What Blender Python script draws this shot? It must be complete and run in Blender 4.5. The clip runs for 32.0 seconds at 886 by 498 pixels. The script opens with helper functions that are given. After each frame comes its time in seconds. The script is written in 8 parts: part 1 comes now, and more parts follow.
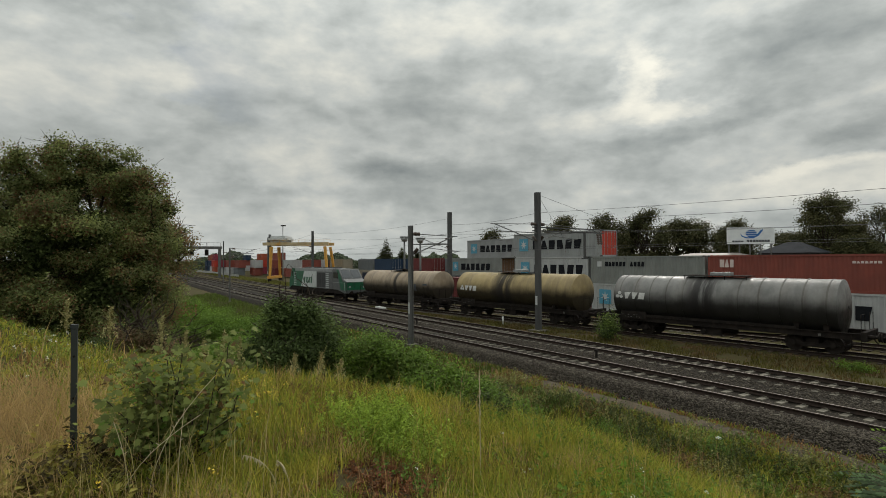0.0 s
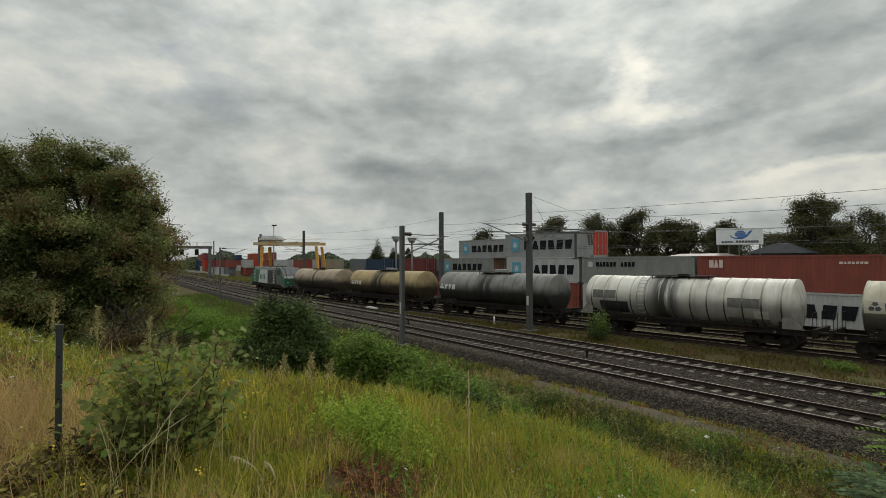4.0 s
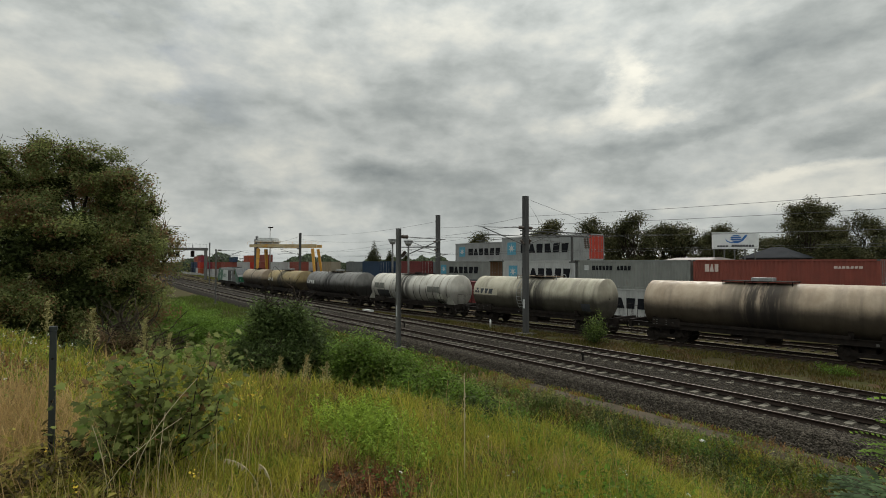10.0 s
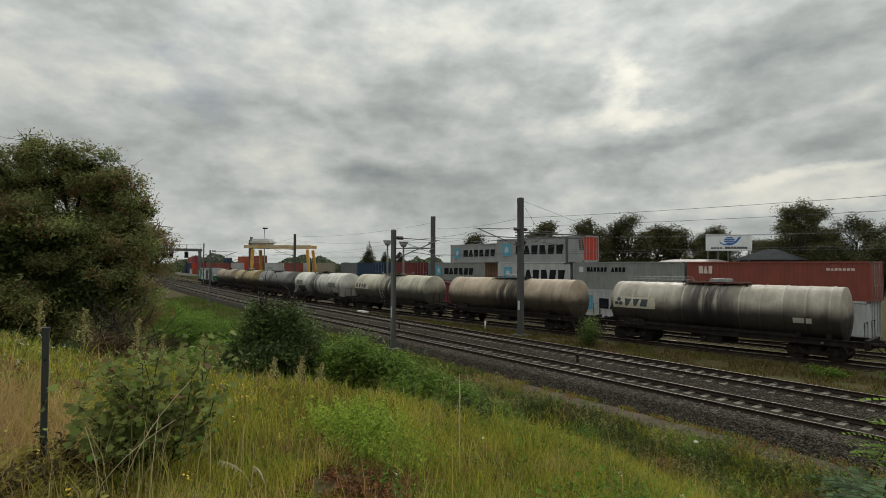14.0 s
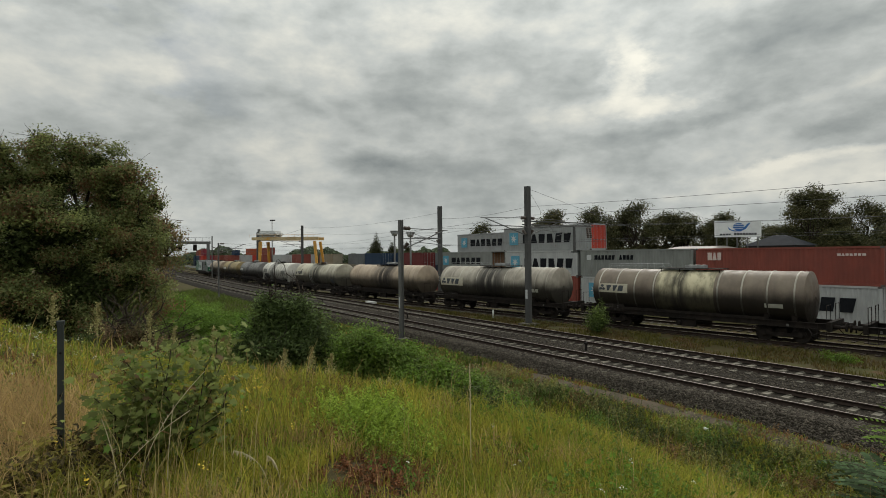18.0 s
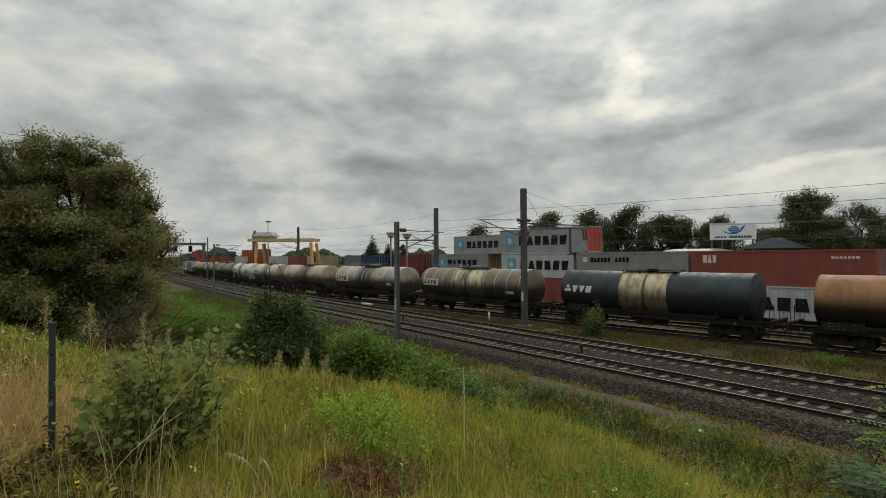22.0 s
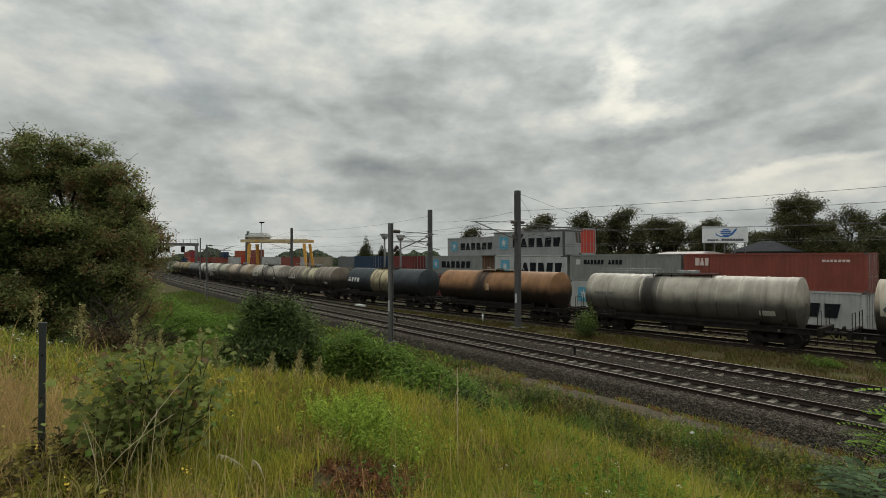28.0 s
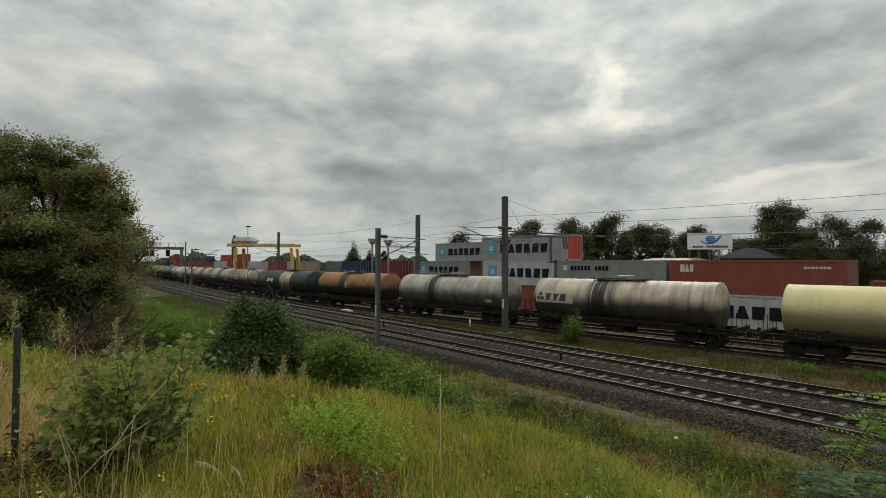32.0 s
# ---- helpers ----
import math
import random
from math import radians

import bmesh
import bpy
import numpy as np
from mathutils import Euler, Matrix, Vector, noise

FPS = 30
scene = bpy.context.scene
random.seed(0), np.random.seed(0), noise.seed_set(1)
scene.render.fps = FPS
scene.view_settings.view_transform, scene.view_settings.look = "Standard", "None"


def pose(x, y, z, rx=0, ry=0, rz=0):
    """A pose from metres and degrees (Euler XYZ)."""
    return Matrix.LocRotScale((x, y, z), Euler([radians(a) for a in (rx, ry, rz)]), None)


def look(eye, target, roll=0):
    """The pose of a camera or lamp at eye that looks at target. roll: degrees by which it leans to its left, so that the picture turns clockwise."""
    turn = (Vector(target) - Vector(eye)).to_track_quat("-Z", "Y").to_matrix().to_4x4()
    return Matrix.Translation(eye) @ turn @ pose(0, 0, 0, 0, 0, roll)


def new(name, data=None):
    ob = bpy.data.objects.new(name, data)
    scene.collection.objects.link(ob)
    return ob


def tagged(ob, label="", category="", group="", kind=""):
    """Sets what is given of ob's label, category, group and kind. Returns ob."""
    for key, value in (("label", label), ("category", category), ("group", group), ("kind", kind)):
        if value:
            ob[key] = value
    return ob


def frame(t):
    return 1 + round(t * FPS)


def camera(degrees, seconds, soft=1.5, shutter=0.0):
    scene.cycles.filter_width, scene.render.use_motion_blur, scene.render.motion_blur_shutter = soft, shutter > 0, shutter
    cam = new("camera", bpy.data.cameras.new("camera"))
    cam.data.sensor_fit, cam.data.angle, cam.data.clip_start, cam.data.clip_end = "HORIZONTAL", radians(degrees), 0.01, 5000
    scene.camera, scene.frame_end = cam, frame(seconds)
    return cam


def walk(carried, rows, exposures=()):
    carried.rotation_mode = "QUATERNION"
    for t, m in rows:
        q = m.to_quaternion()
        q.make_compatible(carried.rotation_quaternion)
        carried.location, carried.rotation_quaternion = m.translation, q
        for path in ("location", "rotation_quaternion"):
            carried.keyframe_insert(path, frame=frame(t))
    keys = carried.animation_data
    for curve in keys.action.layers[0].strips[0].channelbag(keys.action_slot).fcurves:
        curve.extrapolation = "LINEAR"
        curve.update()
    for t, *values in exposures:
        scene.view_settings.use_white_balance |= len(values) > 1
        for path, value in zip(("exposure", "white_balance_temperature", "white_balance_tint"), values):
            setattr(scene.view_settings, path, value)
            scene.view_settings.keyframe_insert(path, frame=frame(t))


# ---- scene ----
# the camera is held by hand on a bank, 4.6 m above the rails; x runs along the rails, y away over them
cam = camera(78.97, 32.0, soft=0.9)
EYE_Z = 4.60
# seconds, heading, pitch, roll, sideways drift in metres
PATH = [
    (0.0, 149.78, 1.15, -0.3, 0.009), (0.5, 149.8, 1.17, -0.26, 0.015), (1.0, 149.57, 1.16, -0.12, 0.019), (1.5, 149.39, 1.16, -0.09, 0.031),
    (2.0, 149.28, 1.16, -0.09, 0.036), (2.5, 149.22, 1.19, -0.05, 0.035), (3.0, 149.08, 1.17, -0.08, 0.035), (3.5, 148.94, 1.13, -0.19, 0.036),
    (5.5, 148.91, 1.26, -0.23, -0.003), (6.0, 149.02, 1.37, -0.26, -0.003), (6.5, 149.0, 1.38, -0.2, -0.0), (7.0, 148.92, 1.4, -0.18, 0.002),
    (7.5, 148.91, 1.42, -0.13, 0.008), (8.0, 148.82, 1.44, -0.14, 0.015), (8.5, 148.74, 1.43, -0.09, 0.022), (9.0, 148.68, 1.44, -0.07, 0.026),
    (9.5, 148.62, 1.45, 0.03, 0.03), (10.0, 148.54, 1.46, 0.03, 0.032), (10.5, 148.48, 1.47, 0.02, 0.034), (11.0, 148.43, 1.5, 0.1, 0.034),
    (11.5, 148.35, 1.51, 0.1, 0.033), (12.0, 148.26, 1.53, 0.08, 0.032), (12.5, 148.17, 1.55, 0.1, 0.03), (13.0, 148.15, 1.58, 0.14, 0.028),
    (13.5, 148.05, 1.59, 0.12, 0.028), (14.0, 148.01, 1.6, 0.14, 0.028), (14.5, 148.04, 1.58, 0.13, 0.029), (16.5, 148.79, 0.72, -0.32, 0.018),
    (17.0, 149.04, 0.42, -0.44, 0.017), (17.5, 148.84, 0.48, -0.57, 0.015), (18.0, 148.75, 0.52, -0.54, 0.012), (18.5, 148.68, 0.59, -0.58, 0.006),
    (19.0, 148.64, 0.61, -0.52, 0.006), (19.5, 148.6, 0.62, -0.47, 0.009), (20.0, 148.59, 0.65, -0.45, 0.013), (20.5, 148.53, 0.67, -0.43, 0.019),
    (21.0, 148.48, 0.69, -0.44, 0.025), (21.5, 148.42, 0.7, -0.41, 0.03), (22.0, 148.36, 0.72, -0.4, 0.031), (22.5, 148.31, 0.73, -0.37, 0.033),
    (23.0, 148.24, 0.73, -0.37, 0.035), (23.5, 148.2, 0.75, -0.35, 0.038), (24.0, 148.12, 0.76, -0.32, 0.039), (24.5, 148.06, 0.79, -0.31, 0.039),
    (25.0, 148.03, 0.81, -0.31, 0.04), (25.5, 147.96, 0.82, -0.25, 0.04), (27.5, 147.76, 0.88, -0.18, 0.028), (28.0, 147.7, 0.89, -0.14, 0.027),
    (28.5, 147.65, 0.9, -0.13, 0.028), (29.0, 147.6, 0.91, -0.11, 0.03), (29.5, 147.57, 0.92, -0.05, 0.038), (30.0, 147.13, 1.2, 0.01, 0.047),
    (30.5, 146.64, 1.41, 0.07, 0.055), (31.0, 146.55, 1.41, 0.1, 0.063), (31.5, 146.49, 1.44, 0.12, 0.067), (32.0, 146.43, 1.45, 0.14, 0.068),
]


def camera_rows():
    rows = []
    for t, yaw, pitch, roll, drift in PATH:
        a, b = radians(yaw), radians(pitch)
        eye = Vector((drift * math.sin(a), -drift * math.cos(a), EYE_Z))
        way = Vector((math.cos(a) * math.cos(b), math.sin(a) * math.cos(b), math.sin(b)))
        rows.append((t, look(eye, eye + way * 10, roll)))
    return rows


walk(cam, camera_rows(), exposures=[(0, 0.0), (32, 0.0)])

# ---- sky and sun ----
SUN_AZ, SUN_EL = 128.0, 38.0


def build_sky():
    world = bpy.data.worlds.new("overcast_sky")
    scene.world = world
    world.use_nodes = True
    nt = world.node_tree
    nt.nodes.clear()
    N, L = nt.nodes.new, nt.links.new
    out, bg = N("ShaderNodeOutputWorld"), N("ShaderNodeBackground")
    sky = N("ShaderNodeTexSky")
    sky.sky_type, sky.sun_disc = "NISHITA", False
    sky.sun_elevation, sky.sun_rotation = radians(SUN_EL), radians(90 - SUN_AZ)
    sky.air_density, sky.dust_density = 1.0, 2.0
    co = N("ShaderNodeTexCoord")
    sep = N("ShaderNodeSeparateXYZ")
    L(co.outputs["Generated"], sep.inputs[0])

    def op(kind, a, b=None, clamp=False):
        n = N("ShaderNodeMath")
        n.operation, n.use_clamp = kind, clamp
        for i, v in enumerate((a, b)):
            if v is None:
                continue
            if isinstance(v, (int, float)):
                n.inputs[i].default_value = v
            else:
                L(v, n.inputs[i])
        return n.outputs[0]

    # the cloud cover by angle round the eye: u to the right of the line of sight, v upwards
    head = radians(149.78)

    def along(v):
        n = N("ShaderNodeVectorMath")
        n.operation = "DOT_PRODUCT"
        L(co.outputs["Generated"], n.inputs[0])
        n.inputs[1].default_value = v
        return n.outputs["Value"]

    u = op("ARCTAN2", along((math.sin(head), -math.cos(head), 0)), along((math.cos(head), math.sin(head), 0)))
    v = op("ARCSINE", sep.outputs["Z"])
    flat = N("ShaderNodeCombineXYZ")
    L(u, flat.inputs[0])
    L(v, flat.inputs[1])

    def cloud(scale, detail, rough, turn, stretch, shift, colour=False):
        m = N("ShaderNodeMapping")
        m.inputs["Rotation"].default_value = (0, 0, radians(turn))
        m.inputs["Scale"].default_value = (1, stretch, 1)
        m.inputs["Location"].default_value = shift
        L(flat.outputs[0], m.inputs["Vector"])
        n = N("ShaderNodeTexNoise")
        n.inputs["Scale"].default_value, n.inputs["Detail"].default_value = scale, detail
        n.inputs["Roughness"].default_value, n.inputs["Distortion"].default_value = rough, 0.12
        L(m.outputs[0], n.inputs["Vector"])
        return n.outputs["Color" if colour else "Fac"]

    big = cloud(2.6, 5, 0.5, 4, 2.6, (6.4, 2.9, 0))
    mid = cloud(6.0, 6, 0.50, 5, 2.1, (1.7, 5.2, 0))
    fine = cloud(19.0, 6, 0.55, 3, 1.8, (3.3, 1.2, 0))
    hole = cloud(4.5, 6, 0.55, 3, 2.2, (8.3, 2.2, 4.0))
    mix = op("ADD", op("ADD", op("MULTIPLY", big, 0.34), op("MULTIPLY", mid, 0.40)), op("MULTIPLY", fine, 0.19))
    mix = op("ADD", mix, 0.045)
    # frayed edges: the places of the breaks and banks below are bent by the same turbulence
    bent = N("ShaderNodeVectorMath")
    bent.operation = "MULTIPLY_ADD"
    L(cloud(9.0, 6, 0.62, 0, 1.8, (2.1, 7.7, 0), True), bent.inputs[0])
    bent.inputs[1].default_value = (0.20, 0.06, 0.0)
    shifted = N("ShaderNodeVectorMath")
    shifted.operation = "SUBTRACT"
    L(flat.outputs[0], shifted.inputs[0])
    shifted.inputs[1].default_value = (0.10, 0.03, 0.0)
    L(shifted.outputs[0], bent.inputs[2])
    # thin bright breaks and dark banks: bearing, height, half width, half height, tilt in degrees, strength
    for bu, bv, wu, wv, tilt, gain_ in (
        (20.2, 17.7, 3.9, 5.5, 0, 0.17), (18.6, 14.3, 9.7, 1.8, 0, 0.13), (24.9, 14.6, 5.7, 1.4, 10, 0.1), (-8.6, 20.1, 18.3, 6.9, 15, 0.05),
        (5.8, 23.1, 12.6, 4.6, 0, 0.04), (-33.7, 16.1, 13.7, 7.0, 0, 0.065), (37.0, 8.3, 11.4, 1.0, 8, 0.13), (36.2, 6.3, 21.7, 3.0, 4, 0.14),
        (37.3, 13.5, 9.2, 1.4, 12, 0.07), (-18.3, 9.7, 17.2, 4.1, 0, 0.065), (-17.7, 4.2, 34.3, 2.3, 0, 0.045), (-2.9, 9.7, 14.3, 2.3, -3, -0.11),
        (32.5, 18.7, 18.3, 4.8, 10, -0.09), (25.4, 12.0, 12.6, 1.4, 8, -0.085), (12.8, 9.4, 21.7, 3.4, 3, -0.06), (-37.6, 19.6, 16.0, 4.6, 0, -0.045),
        (38.1, 11.0, 8.0, 1.3, 14, -0.08), (-27.9, 22.3, 12.6, 3.2, 0, -0.04), (-17.7, 7.0, 10.3, 0.9, 0, -0.045)):
        m = N("ShaderNodeMapping")
        m.vector_type = "TEXTURE"
        m.inputs["Location"].default_value = (radians(bu), radians(bv), 0)
        m.inputs["Rotation"].default_value = (0, 0, radians(tilt))
        m.inputs["Scale"].default_value = (radians(wu), radians(wv), 1)
        L(bent.outputs[0], m.inputs["Vector"])
        far = N("ShaderNodeVectorMath")
        far.operation = "LENGTH"
        L(m.outputs[0], far.inputs[0])
        fall = N("ShaderNodeMapRange")
        fall.interpolation_type = "SMOOTHSTEP"
        fall.inputs["To Min"].default_value, fall.inputs["To Max"].default_value = gain_, 0.0
        L(far.outputs["Value"], fall.inputs["Value"])
        mix = op("ADD", mix, fall.outputs[0])
    ramp = N("ShaderNodeValToRGB")
    e = ramp.color_ramp.elements
    e[0].position, e[0].color = 0.30, (0.225, 0.252, 0.254, 1)
    e[1].position, e[1].color = 0.70, (0.86, 0.84, 0.735, 1)
    m1 = e.new(0.455)
    m1.color = (0.418, 0.445, 0.428, 1)
    m2 = e.new(0.535)
    m2.color = (0.545, 0.570, 0.545, 1)
    L(mix, ramp.inputs[0])
    # brighter round the veiled sun
    dot = N("ShaderNodeVectorMath")
    dot.operation = "DOT_PRODUCT"
    L(co.outputs["Generated"], dot.inputs[0])
    a, b = radians(SUN_AZ), radians(18)
    dot.inputs[1].default_value = (math.cos(a) * math.cos(b), math.sin(a) * math.cos(b), math.sin(b))
    glow = op("POWER", op("MAXIMUM", dot.outputs["Value"], 0.0), 60.0)
    # an overcast sky brightens towards the zenith
    rise = op("ADD", op("MULTIPLY", op("POWER", op("MAXIMUM", sep.outputs["Z"], 0.0), 2.3), 2.5), 0.80)
    low = op("MULTIPLY", op("POWER", op("SUBTRACT", 1.0, op("MAXIMUM", sep.outputs["Z"], 0.0)), 9.0), 0.20)
    rise = op("ADD", rise, low)
    gain = op("ADD", op("MULTIPLY", glow, 0.14), rise)
    bright = N("ShaderNodeVectorMath")
    bright.operation = "SCALE"
    L(ramp.outputs[0], bright.inputs[0])
    L(gain, bright.inputs["Scale"])
    blue = N("ShaderNodeVectorMath")
    blue.operation = "SCALE"
    L(sky.outputs[0], blue.inputs[0])
    blue.inputs["Scale"].default_value = 0.062
    gap = N("ShaderNodeVectorMath")
    gap.operation = "DISTANCE"
    L(co.outputs["Generated"], gap.inputs[0])
    a, b = radians(171.5), radians(18.5)
    gap.inputs[1].default_value = (math.cos(a) * math.cos(b), math.sin(a) * math.cos(b), math.sin(b))
    near_gap = N("ShaderNodeMapRange")
    near_gap.inputs["From Min"].default_value, near_gap.inputs["From Max"].default_value = 0.13, 0.03
    near_gap.inputs["To Max"].default_value = 0.28
    L(gap.outputs["Value"], near_gap.inputs["Value"])
    hole = op("ADD", hole, near_gap.outputs[0])
    thin = N("ShaderNodeMapRange")
    thin.inputs["From Min"].default_value, thin.inputs["From Max"].default_value = 0.63, 0.72
    L(hole, thin.inputs["Value"])
    both = N("ShaderNodeMix")
    both.data_type = "RGBA"
    off_sun = N("ShaderNodeMapRange")
    off_sun.inputs["From Min"].default_value, off_sun.inputs["From Max"].default_value = 0.80, 0.55
    L(dot.outputs["Value"], off_sun.inputs["Value"])
    L(op("MULTIPLY", op("MULTIPLY", thin.outputs[0], off_sun.outputs[0]), 0.7), both.inputs["Factor"])
    L(bright.outputs[0], both.inputs["A"])
    L(blue.outputs[0], both.inputs["B"])
    L(both.outputs["Result"], bg.inputs["Color"])
    bg.inputs["Strength"].default_value = 1.0
    L(bg.outputs[0], out.inputs[0])
    sun = bpy.data.lights.new("veiled_sun", "SUN")
    sun.energy, sun.angle, sun.color = 1.5, radians(14), (1.0, 0.95, 0.87)
    ob = new("veiled_sun", sun)
    a, b = radians(SUN_AZ), radians(SUN_EL)
    ob.matrix_world = look((math.cos(a) * 200, math.sin(a) * 200, math.tan(b) * 200), (0, 0, 0))


build_sky()

# ---- materials ----
MATS = {}


def mat(name, c1, c2=None, scale=3.0, rough=0.7, metal=0.0, bump=0.0, bump_scale=40.0, spots=None, spot_scale=1.2, spot_at=(0.55, 0.7), stretch=(1, 1, 1), vary=0.0, spec=0.4, island=0.0, trans=0.0):
    """A procedural surface: two tones by noise, a second tone of stains, fine relief, a little difference from piece to piece."""
    if name in MATS:
        return MATS[name]
    m = bpy.data.materials.new(name)
    m.use_nodes = True
    nt = m.node_tree
    N, L = nt.nodes.new, nt.links.new
    bsdf = nt.nodes["Principled BSDF"]
    co, mp = N("ShaderNodeTexCoord"), N("ShaderNodeMapping")
    L(co.outputs["Object"], mp.inputs["Vector"])
    mp.inputs["Scale"].default_value = stretch
    c2 = c2 or tuple(v * 0.75 for v in c1)

    def noise_fac(s, detail=5, rgh=0.6):
        n = N("ShaderNodeTexNoise")
        n.inputs["Scale"].default_value, n.inputs["Detail"].default_value, n.inputs["Roughness"].default_value = s, detail, rgh
        L(mp.outputs[0], n.inputs["Vector"])
        return n.outputs["Fac"]

    def blend(fac, a, b):
        n = N("ShaderNodeMix")
        n.data_type = "RGBA"
        L(fac, n.inputs["Factor"])
        for sock, v in (("A", a), ("B", b)):
            if isinstance(v, tuple):
                n.inputs[sock].default_value = (*v, 1)
            else:
                L(v, n.inputs[sock])
        return n.outputs["Result"]

    def steps(fac, lo, hi):
        n = N("ShaderNodeMapRange")
        n.interpolation_type = "SMOOTHSTEP"
        n.inputs["From Min"].default_value, n.inputs["From Max"].default_value = lo, hi
        L(fac, n.inputs["Value"])
        return n.outputs[0]

    col = blend(steps(noise_fac(scale), 0.32, 0.68), c1, c2)
    if spots:
        col = blend(steps(noise_fac(spot_scale, 7, 0.65), *spot_at), col, spots)
    if vary or island:
        src = N("ShaderNodeObjectInfo").outputs["Random"] if vary else N("ShaderNodeNewGeometry").outputs["Random Per Island"]
        k = vary or island
        rng = N("ShaderNodeMapRange")
        rng.inputs["To Min"].default_value, rng.inputs["To Max"].default_value = 1 - k, 1 + k
        L(src, rng.inputs["Value"])
        hsv = N("ShaderNodeHueSaturation")
        L(rng.outputs[0], hsv.inputs["Value"])
        L(col, hsv.inputs["Color"])
        col = hsv.outputs[0]
    L(col, bsdf.inputs["Base Color"])
    bsdf.inputs["Roughness"].default_value, bsdf.inputs["Metallic"].default_value = rough, metal
    bsdf.inputs["Specular IOR Level"].default_value = spec if rough < 0.8 else min(spec, 0.08)
    if bump:
        b = N("ShaderNodeBump")
        b.inputs["Strength"].default_value, b.inputs["Distance"].default_value = bump, 0.02
        L(noise_fac(bump_scale, 4), b.inputs["Height"])
        L(b.outputs[0], bsdf.inputs["Normal"])
    if trans:
        tr, mx, out = N("ShaderNodeBsdfTranslucent"), N("ShaderNodeMixShader"), nt.nodes["Material Output"]
        L(col, tr.inputs["Color"])
        mx.inputs[0].default_value = trans
        L(bsdf.outputs[0], mx.inputs[1])
        L(tr.outputs[0], mx.inputs[2])
        L(mx.outputs[0], out.inputs["Surface"])
    MATS[name] = m
    return m


# ---- building helpers ----
def bx(bm, x0, x1, y0, y1, z0, z1, m=None):
    v = [bm.verts.new((x, y, z)) for z in (z0, z1) for y in (y0, y1) for x in (x0, x1)]
    if m is not None:
        for k in v:
            k.co = m @ k.co
    for f in ((0, 2, 3, 1), (4, 5, 7, 6), (0, 1, 5, 4), (2, 6, 7, 3), (0, 4, 6, 2), (1, 3, 7, 5)):
        bm.faces.new([v[i] for i in f])
    return v


def tube(bm, a, b, r0, r1=None, n=10, caps=True):
    """A round bar from a to b."""
    a, b = Vector(a), Vector(b)
    r1 = r0 if r1 is None else r1
    q = (b - a).to_track_quat("Z", "Y").to_matrix()
    rings = []
    for c, r in ((a, r0), (b, r1)):
        rings.append([bm.verts.new(c + q @ Vector((r * math.cos(i * math.tau / n), r * math.sin(i * math.tau / n), 0))) for i in range(n)])
    for i in range(n):
        f = bm.faces.new((rings[0][i], rings[0][(i + 1) % n], rings[1][(i + 1) % n], rings[1][i]))
        f.smooth = n > 6
    if caps:
        bm.faces.new(rings[0][::-1])
        bm.faces.new(rings[1])


def polyline(bm, pts, r, n=6):
    """A bent round bar through the points, in one piece."""
    pts = [Vector(p) for p in pts]
    rings = []
    for i, p in enumerate(pts):
        d = (pts[min(i + 1, len(pts) - 1)] - pts[max(i - 1, 0)]).normalized()
        u = d.cross(Vector((0, 0, 1)) if abs(d.z) < 0.95 else Vector((1, 0, 0))).normalized()
        v = d.cross(u)
        if rings and rings[-1][1].dot(u) < 0:
            u, v = -u, -v
        rings.append(([bm.verts.new(p + u * r * math.cos(k * math.tau / n) + v * r * math.sin(k * math.tau / n)) for k in range(n)], u))
    for (a, _), (b, _) in zip(rings, rings[1:]):
        for k in range(n):
            bm.faces.new((a[k], a[(k + 1) % n], b[(k + 1) % n], b[k])).smooth = True


def soften(bm, w=0.01, seg=1):
    bmesh.ops.bevel(bm, geom=[e for e in bm.edges if len(e.link_faces) == 2 and e.calc_face_angle(0) > 0.6], offset=w, segments=seg, affect="EDGES", clamp_overlap=True)


def mesh_of(bm, name, material):
    me = bpy.data.meshes.new(name)
    bm.normal_update()
    bm.to_mesh(me)
    bm.free()
    for m in material if isinstance(material, (list, tuple)) else [material]:
        me.materials.append(m)
    return me


def part(name, bm, material, parent, label=""):
    me = bm if isinstance(bm, bpy.types.Mesh) else mesh_of(bm, name, material)
    ob = new(name, me)
    ob.parent = parent
    if label:
        ob["label"] = label
    return ob


def thing(name, label, category, group="", kind="", at=None):
    ob = new(name)
    ob.empty_display_size = 0.2
    tagged(ob, label, category, group, kind)
    if at is not None:
        ob.matrix_world = at
    return ob


def raw(name, verts, faces, material, smooth=False):
    """A mesh from arrays of corners and of equal-sided faces."""
    verts, faces = np.asarray(verts, np.float32), np.asarray(faces, np.int32)
    me = bpy.data.meshes.new(name)
    k = faces.shape[1]
    me.vertices.add(len(verts))
    me.vertices.foreach_set("co", verts.ravel())
    me.loops.add(faces.size)
    me.loops.foreach_set("vertex_index", faces.ravel())
    me.polygons.add(len(faces))
    me.polygons.foreach_set("loop_start", np.arange(0, faces.size, k, dtype=np.int32))
    if smooth:
        me.polygons.foreach_set("use_smooth", np.ones(len(faces), bool))
    me.update(calc_edges=True)
    me.validate()
    for m in material if isinstance(material, (list, tuple)) else [material]:
        me.materials.append(m)
    return me


# ---- plan ----
def near_rail(x):
    """Centre of the near rail of the first main track, by x."""
    def f(v):
        q = (v + 20) / 50
        return 16.7325 + 3.5039 * q + 0.27595 * q * q - 0.22715 * q ** 3
    if x < -90:
        d = -90 - x
        k = min(d, 90)
        return f(-90) - 0.030 * (k - k * k / 360)
    if x > 40:
        return f(40) + (f(40) - f(39)) * (x - 40)
    return f(x)


GAUGE = 1.505
TRACK_2 = 4.093
TRAIN_Z = -0.41


